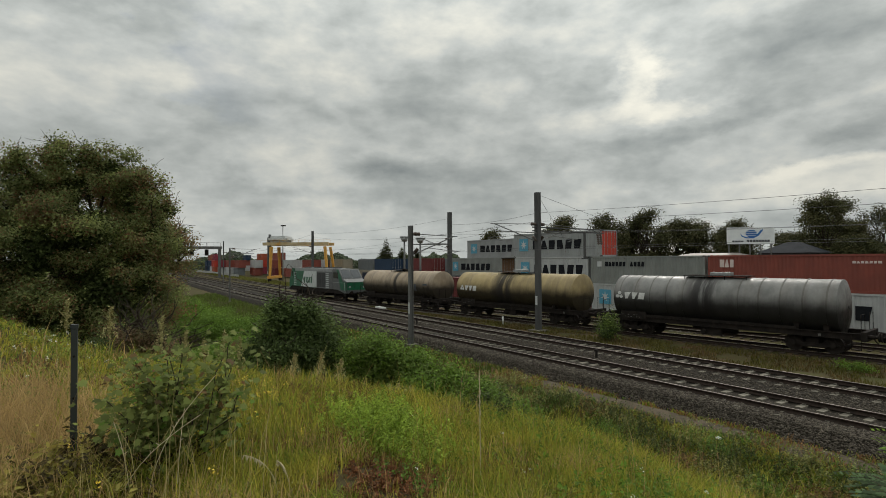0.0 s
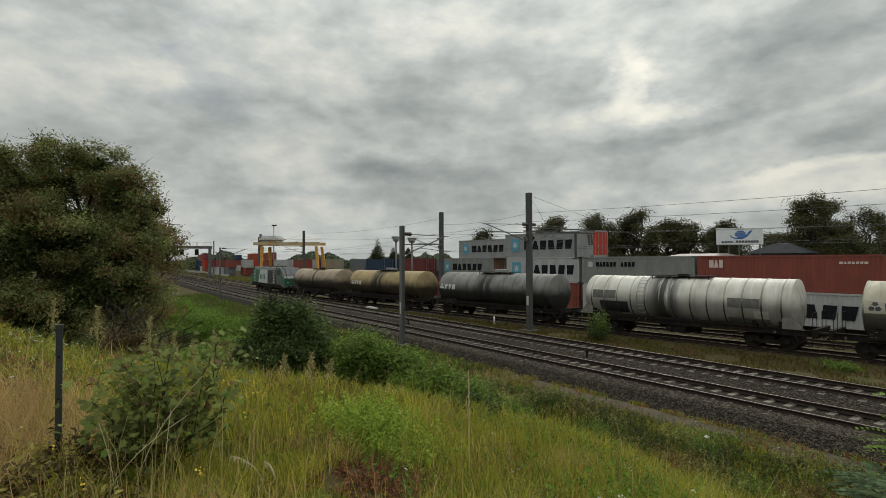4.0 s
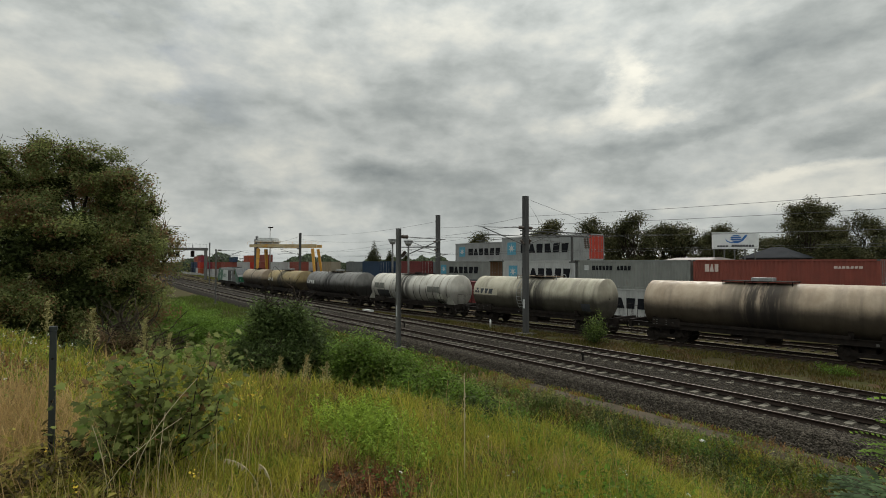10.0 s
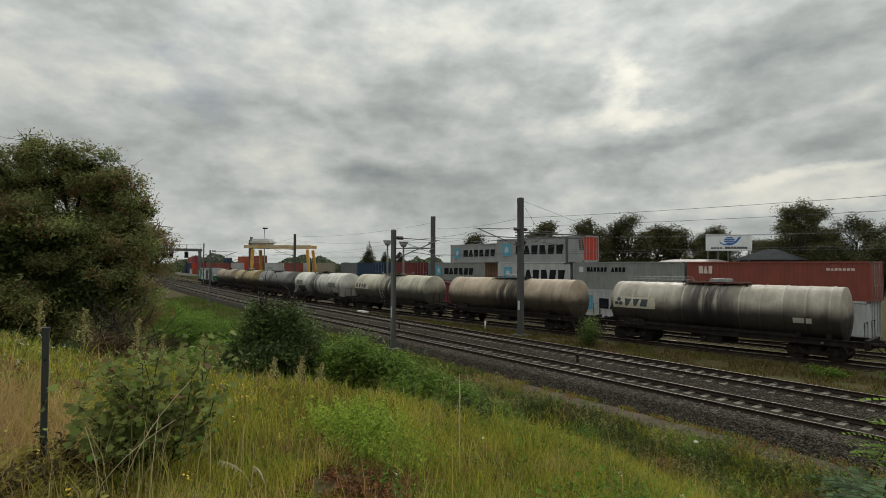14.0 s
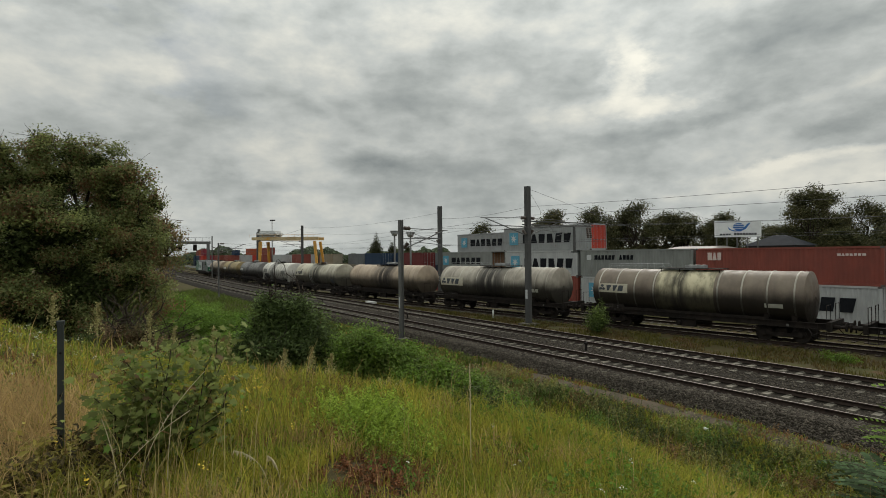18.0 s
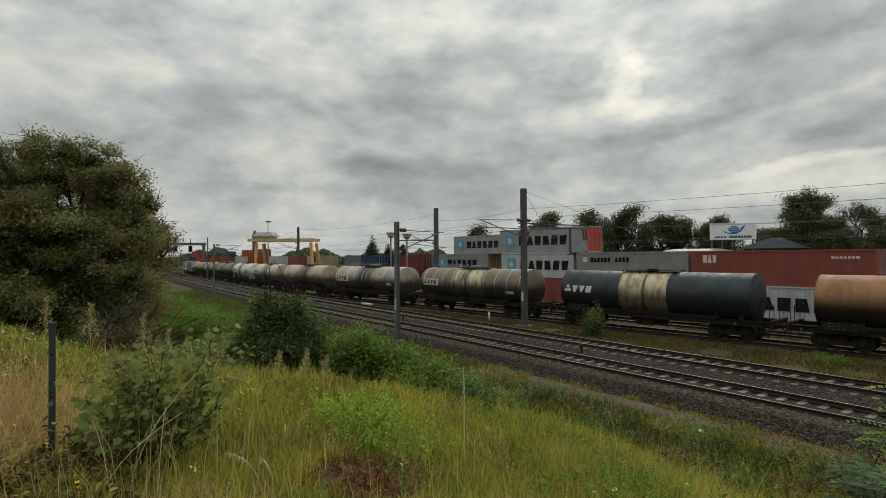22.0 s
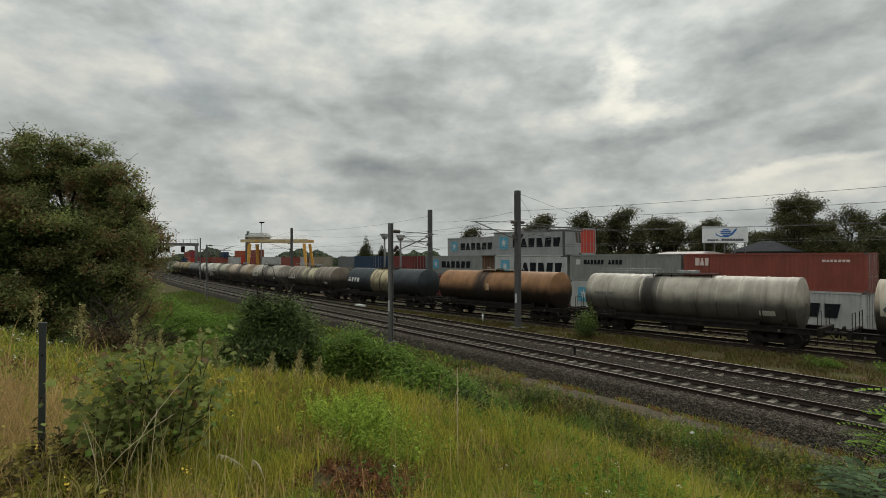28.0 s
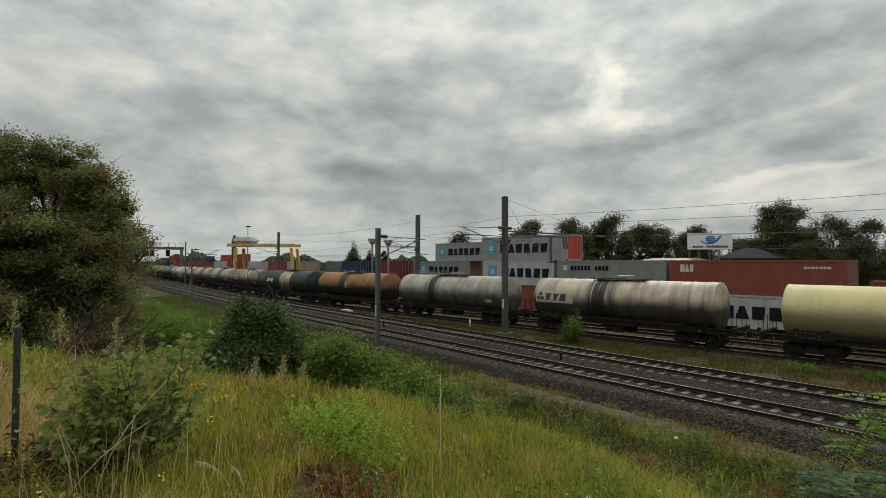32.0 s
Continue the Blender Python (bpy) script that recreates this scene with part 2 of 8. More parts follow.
def train_line(x):
    """Centre of the track that the freight train runs on; it draws near to the main tracks further off."""
    return near_rail(x) + TRACK_2 + GAUGE / 2 + 3.963 + 0.11326 * 6.697 * math.log1p(math.exp(min(60, (x + 71.25) / 6.697)))


EDGE_AZ = [-180, -20, 0, 30, 60, 90, 106, 116, 125, 134, 143, 152, 160, 168, 176, 184, 190, 200, 215, 270, 360]
EDGE_R = [60, 60, 30, 9, 5.5, 4.6, 4.5, 4.9, 5.7, 6.6, 7.5, 8.1, 8.75, 9.5, 10.5, 12.3, 14.5, 19, 27, 60, 60]


def bank_edge(x, y):
    """How far outside the brow of the bank a place lies."""
    return math.hypot(x, y) - float(np.interp(math.degrees(math.atan2(y, x)) % 360, EDGE_AZ[1:], EDGE_R[1:]))


def smooth01(v):
    v = min(1.0, max(0.0, v))
    return v * v * (3 - 2 * v)


def ground_z(x, y):
    rail = near_rail(max(-400, min(200, x)))
    foot = rail - 2.8
    top = 2.98 - 0.10 * min(6, max(0, y + 1)) + 0.04 * math.sin(x * 0.9) * math.sin(y * 1.1 + 1)
    top += 0.30 * min(4.0, max(0.0, -y - 0.6)) * smooth01((-x - 6) / 6)
    low = -0.62
    if y < foot:
        low -= (0.14 + 0.22 * noise.noise(Vector((x * 0.12, y * 0.12, 2)))) * smooth01((foot - y) / 2.0)
    d = bank_edge(x, y)
    k = smooth01((d + 1.2) / 9.6)
    z = top + (low - top) * k
    if y > foot + 0.3:
        return min(z, low)
    return z + 0.05 * noise.noise(Vector((x * 0.9, y * 0.9, 3))) + 0.10 * noise.noise(Vector((x * 0.25, y * 0.25, 7)))


def build_ground():
    xs = np.unique(np.concatenate([[-4000, -2000, -1000, -600, -400], np.arange(-300, -60, 8), np.arange(-60, -24, 1.5), np.arange(-24, 8, 0.35), np.arange(8, 60, 3), [80, 120, 200, 400, 1000, 2500]]))
    ys = np.unique(np.concatenate([[-2500, -1000, -400, -150, -80, -40, -25, -16], np.arange(-10, 20, 0.35), np.arange(20, 60, 2.5), [70, 90, 130, 200, 400, 1000, 2000, 4000]]))
    verts = []
    for y in ys:
        for x in xs:
            z = ground_z(float(x), float(y)) if -420 < x < 210 and y > -200 else (-0.6 if y > 0 or x < -60 else 2.9)
            verts.append((x, y, z))
    nx, ny = len(xs), len(ys)
    i, k = np.meshgrid(np.arange(nx - 1), np.arange(ny - 1))
    a = (k * nx + i).ravel()
    faces = np.stack([a, a + 1, a + nx + 1, a + nx], 1)
    m = mat("meadow_soil", (0.05, 0.05, 0.016), (0.058, 0.044, 0.022), 0.9, 0.95, bump=0.6, bump_scale=18, spots=(0.085, 0.048, 0.028), spot_scale=0.55, spot_at=(0.56, 0.66))
    ob = new("ground", raw("ground", verts, faces, m, True))
    tagged(ob, "grassy earth bank sloping down to flat railway land", "ground", kind="structure")


build_ground()


# ---- tracks ----
STEEL_TOP = mat("worn_rail_steel", (0.20, 0.17, 0.15), (0.12, 0.09, 0.075), 6, 0.45, 0.6, 0.2)
RAIL_RUST = mat("rusty_rail", (0.045, 0.032, 0.026), (0.028, 0.021, 0.018), 9, 0.85, 0.0, 0.3, 60)
CONCRETE = mat("sleeper_concrete", (0.165, 0.15, 0.122), (0.085, 0.077, 0.063), 4, 0.9, bump=0.4, bump_scale=50, spots=(0.05, 0.045, 0.037), spot_scale=1.1, spot_at=(0.5, 0.62), vary=0.35)
BALLAST = mat("ballast_gravel", (0.030, 0.0255, 0.020), (0.015, 0.0125, 0.010), 9, 0.95, bump=1.0, bump_scale=22, spots=(0.055, 0.046, 0.037), spot_scale=16, spot_at=(0.56, 0.66))
OLD_BALLAST = mat("weedy_ballast", (0.030, 0.025, 0.019), (0.018, 0.015, 0.011), 6, 0.95, bump=0.9, bump_scale=20, spots=(0.032, 0.030, 0.016), spot_scale=1.0, spot_at=(0.52, 0.64))
STONE = mat("ballast_stone", (0.092, 0.079, 0.064), (0.046, 0.039, 0.031), 7, 0.95, island=0.42)


def frames_along(line, offset, x0, x1, step):
    """Places along a line: x, y and the way's slope."""
    out, x = [], x0
    while x <= x1:
        sl = line(x + 0.5) - line(x - 0.5)
        n = math.sqrt(1 + sl * sl)
        out.append((x - offset * sl / n, line(x) + offset / n, math.atan(sl)))
        x += step / n
    return out


def sweep(name, line, offset, x0, x1, step, profile, material):
    """A profile of (across, up) drawn along a line."""
    fr = frames_along(line, offset, x0, x1, step)
    k = len(profile)
    verts = []
    for x, y, a in fr:
        for u, z in profile:
            verts.append((x - u * math.sin(a), y + u * math.cos(a), z))
    faces = []
    for i in range(len(fr) - 1):
        for j in range(k):
            b = i * k
            faces.append((b + j, b + k + j, b + k + (j + 1) % k, b + (j + 1) % k))
    return raw(name, verts, faces, material)


def rail_profile(z):
    p = [(-0.07, -0.155), (0.07, -0.155), (0.07, -0.14), (0.012, -0.12), (0.012, -0.04), (0.036, -0.03), (0.036, -0.004), (0.025, 0), (-0.025, 0), (-0.036, -0.004), (-0.036, -0.03), (-0.012, -0.04), (-0.012, -0.12), (-0.07, -0.14)]
    return [(a, b + z) for a, b in p]


def sleeper_mesh(material):
    bm = bmesh.new()
    for s in (-1, 1):
        v = bx(bm, -0.125, 0.125, s * 0.74 - 0.5, s * 0.74 + 0.46, -0.30, -0.162)
        for k in v[4:]:
            k.co.x *= 0.82
    bx(bm, -0.06, 0.06, -0.4, 0.4, -0.32, -0.215)
    for s in (-1, 1):
        for d in (-0.1, 0.1):
            bx(bm, -0.05, 0.05, s * GAUGE / 2 + d - 0.03, s * GAUGE / 2 + d + 0.03, -0.163, -0.125)
    return mesh_of(bm, "sleeper", material)


def build_track(name, label, line, centre, z, x0, x1, near, sleeper, stuff_name):
    top = thing(name, label, "railway track", "railway tracks", "structure")
    for s in (-1, 1):
        step = 1.2
        part("rail", sweep("rail", line, centre + s * GAUGE / 2, x0, x1, step, rail_profile(z), RAIL_RUST), None, top)
        part("rail_head", sweep("rail_head", line, centre + s * GAUGE / 2, x0, x1, step, [(-0.03, z + 0.0015), (0.03, z + 0.0015), (0.03, z + 0.004), (-0.03, z + 0.004)], STEEL_TOP), None, top, "polished running surface")
    fr = frames_along(line, centre, x0, min(x1, 14), 0.6)
    rest = []
    for x, y, a in fr:
        if near[0] < x < near[1]:
            s = part("sleeper", sleeper, None, top)
            s.matrix_local = Matrix.Translation((x, y, z)) @ Matrix.Rotation(a, 4, "Z")
        elif x < near[0] and x > -150:
            rest.append((x, y, a))
    if rest:
        vs = np.array([v.co[:] for v in sleeper.vertices])
        fs = np.array([p.vertices[:] for p in sleeper.polygons])
        V, F = [], []
        for i, (x, y, a) in enumerate(rest):
            c, s_ = math.cos(a), math.sin(a)
            V.append(np.stack([x + vs[:, 0] * c - vs[:, 1] * s_, y + vs[:, 0] * s_ + vs[:, 1] * c, vs[:, 2] + z], 1))
            F.append(fs + i * len(vs))
        ob = part(stuff_name, raw(stuff_name, np.concatenate(V), np.concatenate(F), CONCRETE), None, top)
        ob["kind"] = "stuff"
    return top


CONC_SLEEPER = sleeper_mesh(CONCRETE)
WOOD_SLEEPER = sleeper_mesh(mat("tarred_sleeper", (0.07, 0.055, 0.045), (0.04, 0.032, 0.026), 5, 0.9, bump=0.4, vary=0.2))
build_track("main_track", "main line track with rusty rails on concrete sleepers", near_rail, GAUGE / 2, 0.0, -420, 60, (-62, 4), CONC_SLEEPER, "far_sleepers")
build_track("main_track", "main line track with rusty rails on concrete sleepers", near_rail, TRACK_2 + GAUGE / 2, 0.0, -420, 60, (-62, 4), CONC_SLEEPER, "far_sleepers")
build_track("freight_track", "freight track with rusty rails in weedy ballast", train_line, 0.0, TRAIN_Z, -420, 60, (-30, 4), WOOD_SLEEPER, "far_sleepers")
build_track("yard_track", "empty yard track with rusty rails in weedy ballast", train_line, 4.2, TRAIN_Z, -420, 60, (-24, -4), WOOD_SLEEPER, "far_sleepers")


def build_beds():
    c = TRACK_2 / 2 + GAUGE / 2
    bed = new("ballast_bed", sweep("ballast_bed", near_rail, c, -420, 80, 1.0, [(-4.4, -0.9), (-3.55, -0.25), (-3.1, -0.152), (-2.87, -0.15), (-2.7, -0.195), (-1.4, -0.195), (-1.23, -0.15), (-0.85, -0.2), (0.85, -0.2), (1.23, -0.15), (1.4, -0.195), (2.7, -0.195), (2.87, -0.15), (3.1, -0.152), (3.7, -0.22), (5.0, -0.75), (5.0, -1.2), (-4.4, -1.2)], BALLAST))
    tagged(bed, "grey crushed-stone ballast bed under the main tracks", "ballast", kind="structure")
    bed = new("ballast_bed", sweep("ballast_bed", train_line, 2.1, -420, 80, 1.0, [(-4.2, -0.85), (-3.2, -0.64), (5.4, -0.64), (6.2, -0.85), (6.2, -1.3), (-4.2, -1.3)], OLD_BALLAST))
    tagged(bed, "dark weedy ballast under the freight tracks", "ballast", kind="structure")
    # loose stones on the shoulder and between the rails
    rng = np.random.default_rng(5)
    V, F, n = [], [], 0
    base = np.array([(1, 0, 0), (-1, 0, 0), (0, 1, 0), (0, -1, 0), (0, 0, 1), (0, 0, -1)], float)
    tri = np.array([(0, 2, 4), (2, 1, 4), (1, 3, 4), (3, 0, 4), (2, 0, 5), (1, 2, 5), (3, 1, 5), (0, 3, 5)])
    for _ in range(64000):
        x = -4 - 46 * rng.random() ** 1.6
        u = rng.uniform(-4.25, 3.9) if rng.random() < 0.6 else rng.uniform(-4.25, -3.0)
        zz = float(np.interp(u, [-4.4, -3.55, -3.1, -1.25, -0.9, 0.9, 1.25, 3.1, 3.7, 5.0], [-0.9, -0.25, -0.165, -0.155, -0.2, -0.2, -0.155, -0.165, -0.22, -0.75]))
        if min(abs(abs(abs(u) - 2.05) - 0.7525), 9) < 0.09:
            continue
        if abs(abs(u) - 2.05) < 0.74:
            zz = min(zz, -0.225)
        r = rng.uniform(0.025, 0.055)
        p = base * r * rng.uniform(0.6, 1.25, (6, 1)) * (1, 1, 0.75)
        a = rng.random() * 6.28
        q = p.copy()
        q[:, 0], q[:, 1] = p[:, 0] * math.cos(a) - p[:, 1] * math.sin(a), p[:, 0] * math.sin(a) + p[:, 1] * math.cos(a)
        V.append(q + (x, near_rail(x) + c + u, zz + r * 0.3))
        F.append(tri + n)
        n += 6
    ob = new("loose_ballast", raw("loose_ballast", np.concatenate(V), np.concatenate(F), STONE))
    tagged(ob, "loose grey ballast stones along the main tracks", "gravel", kind="stuff")


build_beds()

# ---- the freight train ----
# arc length along the train's line, from x = 10 leftwards
LINE_X = np.linspace(10, -420, 1721)
LINE_Y = np.array([train_line(float(v)) for v in LINE_X])
LINE_S = np.concatenate([[0], np.cumsum(np.hypot(np.diff(LINE_X), np.diff(LINE_Y)))])


def on_line(s):
    if s < 0:
        d = Vector((LINE_X[0] - LINE_X[1], LINE_Y[0] - LINE_Y[1])).normalized()
        return Vector((LINE_X[0] - d.x * s, LINE_Y[0] - d.y * s, TRAIN_Z))
    return Vector((float(np.interp(s, LINE_S, LINE_X)), float(np.interp(s, LINE_S, LINE_Y)), TRAIN_Z))


def run(t):
    return 4.6035 * t + 0.01648 * (t - 16) ** 2 / 2


def vehicle_pose(s, half):
    a, b = on_line(s + half), on_line(s - half)
    d = a - b
    return Matrix.Translation((a + b) / 2) @ Matrix.Rotation(math.atan2(d.y, d.x), 4, "Z")


GRIME = mat("grimy_underframe", (0.014, 0.012, 0.011), (0.026, 0.021, 0.018), 3, 0.85, bump=0.4, spots=(0.028, 0.021, 0.017), spot_scale=2.5, spot_at=(0.56, 0.7))
WHEEL = mat("rusty_wheel", (0.03, 0.022, 0.018), (0.018, 0.014, 0.012), 6, 0.75, 0.2, 0.3)
WORN = mat("worn_wheel_tread", (0.30, 0.28, 0.26), (0.2, 0.18, 0.16), 8, 0.4, 0.8)
WHITE_MARK = mat("white_lettering", (0.62, 0.62, 0.60), (0.45, 0.45, 0.43), 5, 0.7)
DARK_MARK = mat("dark_lettering", (0.04, 0.045, 0.055), (0.06, 0.065, 0.075), 5, 0.7)
DULL_MARK = mat("dull_white_mark", (0.15, 0.145, 0.135), (0.07, 0.067, 0.06), 6, 0.8)
GALV = mat("galvanised_steel", (0.36, 0.37, 0.37), (0.24, 0.245, 0.24), 6, 0.55, 0.5, 0.2)

WHEELSETS = []


def wheel_mesh(r=0.46):
    bm = bmesh.new()
    for s in (-1, 1):
        c = s * 0.75
        tube(bm, (0, c - 0.065, 0), (0, c + 0.065, 0), r, r - 0.012, 24)
        tube(bm, (0, c - s * 0.09, 0), (0, c - s * 0.064, 0), r + 0.028, r + 0.028, 24)
        tube(bm, (0, c + s * 0.066, 0), (0, c + s * 0.12, 0), 0.13, 0.1, 12)
        for k in range(5):
            a = k * math.tau / 5
            tube(bm, (0.27 * math.cos(a), c + s * 0.06, 0.27 * math.sin(a)), (0.27 * math.cos(a), c + s * 0.072, 0.27 * math.sin(a)), 0.05, 0.05, 8)
    tube(bm, (0, -0.75, 0), (0, 0.75, 0), 0.085, 0.085, 10)
    return mesh_of(bm, "wheelset", WHEEL)


WHEEL_MESH = wheel_mesh()


def bogie_mesh(base=1.8):
    bm = bmesh.new()
    for s in (-1, 1):
        y = s * 1.0
        prof = [(-base / 2 - 0.32, 0.44), (-base / 2 - 0.25, 0.66), (-base / 2 + 0.2, 0.70), (-0.4, 0.52), (0.4, 0.52), (base / 2 - 0.2, 0.70), (base / 2 + 0.25, 0.66), (base / 2 + 0.32, 0.44), (base / 2 - 0.1, 0.40), (0.5, 0.30), (-0.5, 0.30), (-base / 2 + 0.1, 0.40)]
        va = [bm.verts.new((x, y - 0.05, z)) for x, z in prof]
        vb = [bm.verts.new((x, y + 0.05, z)) for x, z in prof]
        k = len(prof)
        bm.faces.new(va)
        bm.faces.new(vb[::-1])
        for i in range(k):
            bm.faces.new((va[i], vb[i], vb[(i + 1) % k], va[(i + 1) % k]))
        for e in (-1, 1):
            tube(bm, (e * base / 2, y - 0.06, 0.46), (e * base / 2, y + s * 0.12, 0.46), 0.15, 0.15, 10)
            for d in (-0.14, 0.14):
                tube(bm, (e * base / 2 + d, y, 0.56), (e * base / 2 + d, y, 0.84), 0.06, 0.06, 8)
    bx(bm, -0.28, 0.28, -0.98, 0.98, 0.5, 0.78)
    for e in (-1, 1):
        bx(bm, e * (base / 2 + 0.5) - 0.03, e * (base / 2 + 0.5) + 0.03, -0.95, 0.95, 0.42, 0.5)
    bmesh.ops.recalc_face_normals(bm, faces=bm.faces)
    return mesh_of(bm, "bogie", GRIME)


BOGIE_MESH = bogie_mesh()


def add_bogie(top, x, base=1.8, mesh=None):
    b = part("bogie", mesh or BOGIE_MESH, None, top)
    b.location.x = x
    for e in (-1, 1):
        w = part("wheelset", WHEEL_MESH, None, b)
        w.location = (e * base / 2, 0, 0.46)
        WHEELSETS.append((w, e * base / 2))
    return b


def buffer_mesh():
    bm = bmesh.new()
    tube(bm, (0, 0, 0), (0.32, 0, 0), 0.12, 0.10, 12)
    tube(bm, (0.3, 0, 0), (0.58, 0, 0), 0.075, 0.075, 10)
    tube(bm, (0.56, 0, 0), (0.61, 0, 0), 0.22, 0.225, 18)
    return mesh_of(bm, "buffer", GRIME)


BUFFER_MESH = buffer_mesh()


def add_buffers(top, end, z=1.05):
    for e in (-1, 1):
        for s in (-1, 1):
            b = part("buffer", BUFFER_MESH, None, top)
            b.matrix_local = Matrix.Translation((e * (end - 0.61), s * 0.875, z)) @ Matrix.Rotation(0 if e > 0 else math.pi, 4, "Z")
    for e in (-1, 1):
        bm = bmesh.new()
        tube(bm, (e * (end - 0.6), 0, z), (e * (end + 0.05), 0, z - 0.02), 0.05, 0.05, 8)
        tube(bm, (e * (end - 0.05), -0.06, z + 0.05), (e * (end - 0.05), -0.06, z - 0.35), 0.035, 0.035, 8)
        polyline(bm, [(e * (end - 0.5), 0.35, z - 0.1), (e * (end - 0.25), 0.34, z - 0.4), (e * end, 0.3, z - 0.45)], 0.028)
        part("coupling", bm, GRIME, top)


def tank_material(name, c1, c2, stain=(0.02, 0.018, 0.018), stain_x=0.0, stain_w=0.9, streak=(0.12, 0.10, 0.085), wear=0.5, rough=0.5, band=None, grime_shade=0.0):
    """Painted tank shell: weathered tones, run-down streaks, a spill round the filling dome and, where it has one, a pale band."""
    if name in MATS:
        return MATS[name]
    m = bpy.data.materials.new(name)
    m.use_nodes = True
    nt = m.node_tree
    N, L = nt.nodes.new, nt.links.new
    bsdf = nt.nodes["Principled BSDF"]
    co = N("ShaderNodeTexCoord")
    sep = N("ShaderNodeSeparateXYZ")
    L(co.outputs["Object"], sep.inputs[0])

    def nz(scale, stretch, detail=6, rgh=0.62):
        mp, n = N("ShaderNodeMapping"), N("ShaderNodeTexNoise")
        mp.inputs["Scale"].default_value = stretch
        L(co.outputs["Object"], mp.inputs[0])
        n.inputs["Scale"].default_value, n.inputs["Detail"].default_value, n.inputs["Roughness"].default_value = scale, detail, rgh
        L(mp.outputs[0], n.inputs["Vector"])
        return n.outputs["Fac"]

    def rng(v, lo, hi, a=0.0, b=1.0):
        n = N("ShaderNodeMapRange")
        n.interpolation_type = "SMOOTHSTEP"
        for k, val in zip(("From Min", "From Max", "To Min", "To Max"), (lo, hi, a, b)):
            n.inputs[k].default_value = val
        L(v, n.inputs["Value"])
        return n.outputs[0]

    def mul(a, b, kind="MULTIPLY"):
        n = N("ShaderNodeMath")
        n.operation, n.use_clamp = kind, True
        for i, v in enumerate((a, b)):
            if isinstance(v, (int, float)):
                n.inputs[i].default_value = v
            else:
                L(v, n.inputs[i])
        return n.outputs[0]

    def blend(fac, a, b):
        n = N("ShaderNodeMix")
        n.data_type = "RGBA"
        L(fac, n.inputs["Factor"])
        for s, v in (("A", a), ("B", b)):
            if isinstance(v, tuple):
                n.inputs[s].default_value = (*v, 1)
            else:
                L(v, n.inputs[s])
        return n.outputs["Result"]

    def away(x0):
        n = N("ShaderNodeMath")
        n.operation = "SUBTRACT"
        L(sep.outputs["X"], n.inputs[0])
        n.inputs[1].default_value = x0
        k = N("ShaderNodeMath")
        k.operation = "ABSOLUTE"
        L(n.outputs[0], k.inputs[0])
        return k.outputs[0]

    c1, c2 = tuple(v * k for v, k in zip(c1, (0.98, 0.94, 0.88))), tuple(v * k for v, k in zip(c2, (0.92, 0.88, 0.81)))
    col = blend(rng(nz(1.3, (1, 1, 0.6)), 0.3, 0.7), c1, c2)
    if band:
        colour, x0, w = band
        col = blend(rng(away(x0), w + 0.02, w - 0.02), col, blend(rng(nz(2.0, (1.5, 1, 0.5)), 0.4, 0.66), colour, tuple(v * 0.5 for v in colour)))
    col = blend(mul(rng(nz(1.7, (1.1, 0.2, 0.12), 5, 0.55), 0.44, 0.74), wear), col, streak)
    if grime_shade:
        # road dirt and soot, washed off the crown by rain, with the underside's shade painted in: a ragged edge that
        # wanders up and down the side
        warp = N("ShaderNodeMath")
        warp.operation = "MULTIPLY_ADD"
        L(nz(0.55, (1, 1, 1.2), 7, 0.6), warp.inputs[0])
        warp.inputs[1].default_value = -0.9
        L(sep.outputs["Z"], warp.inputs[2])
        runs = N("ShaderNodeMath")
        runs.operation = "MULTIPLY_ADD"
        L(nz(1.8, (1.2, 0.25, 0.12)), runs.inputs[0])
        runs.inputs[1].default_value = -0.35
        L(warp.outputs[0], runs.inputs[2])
        col = blend(mul(rng(runs.outputs[0], 2.42, 1.50), grime_shade), col, (0.010, 0.009, 0.008))
    spill = mul(rng(away(stain_x), stain_w * 1.5, stain_w * 0.3), rng(nz(1.9, (1.3, 0.2, 0.18)), 0.26, 0.52))
    col = blend(mul(spill, 0.9), col, stain)
    L(col, bsdf.inputs["Base Color"])
    bsdf.inputs["Specular IOR Level"].default_value = 0.12
    L(rng(nz(3.0, (1, 1, 1)), 0.3, 0.7, rough - 0.1, rough + 0.2), bsdf.inputs["Roughness"])
    b = N("ShaderNodeBump")
    b.inputs["Strength"].default_value, b.inputs["Distance"].default_value = 0.12, 0.03
    L(nz(7, (1, 1, 1)), b.inputs["Height"])
    L(b.outputs[0], bsdf.inputs["Normal"])
    MATS[name] = m
    return m


TANK_R, TANK_Z = 1.43, 2.43


def lathe(prof, n=48):
    """A profile of (along, radius) turned about the tank's axis."""
    verts, faces = [], []
    for x, q in prof:
        for k in range(n):
            a = k * math.tau / n
            verts.append((x, q * math.cos(a), TANK_Z + q * math.sin(a)))
    for i in range(len(prof) - 1):
        for k in range(n):
            faces.append((i * n + k, i * n + (k + 1) % n, (i + 1) * n + (k + 1) % n, (i + 1) * n + k))
    return verts, faces


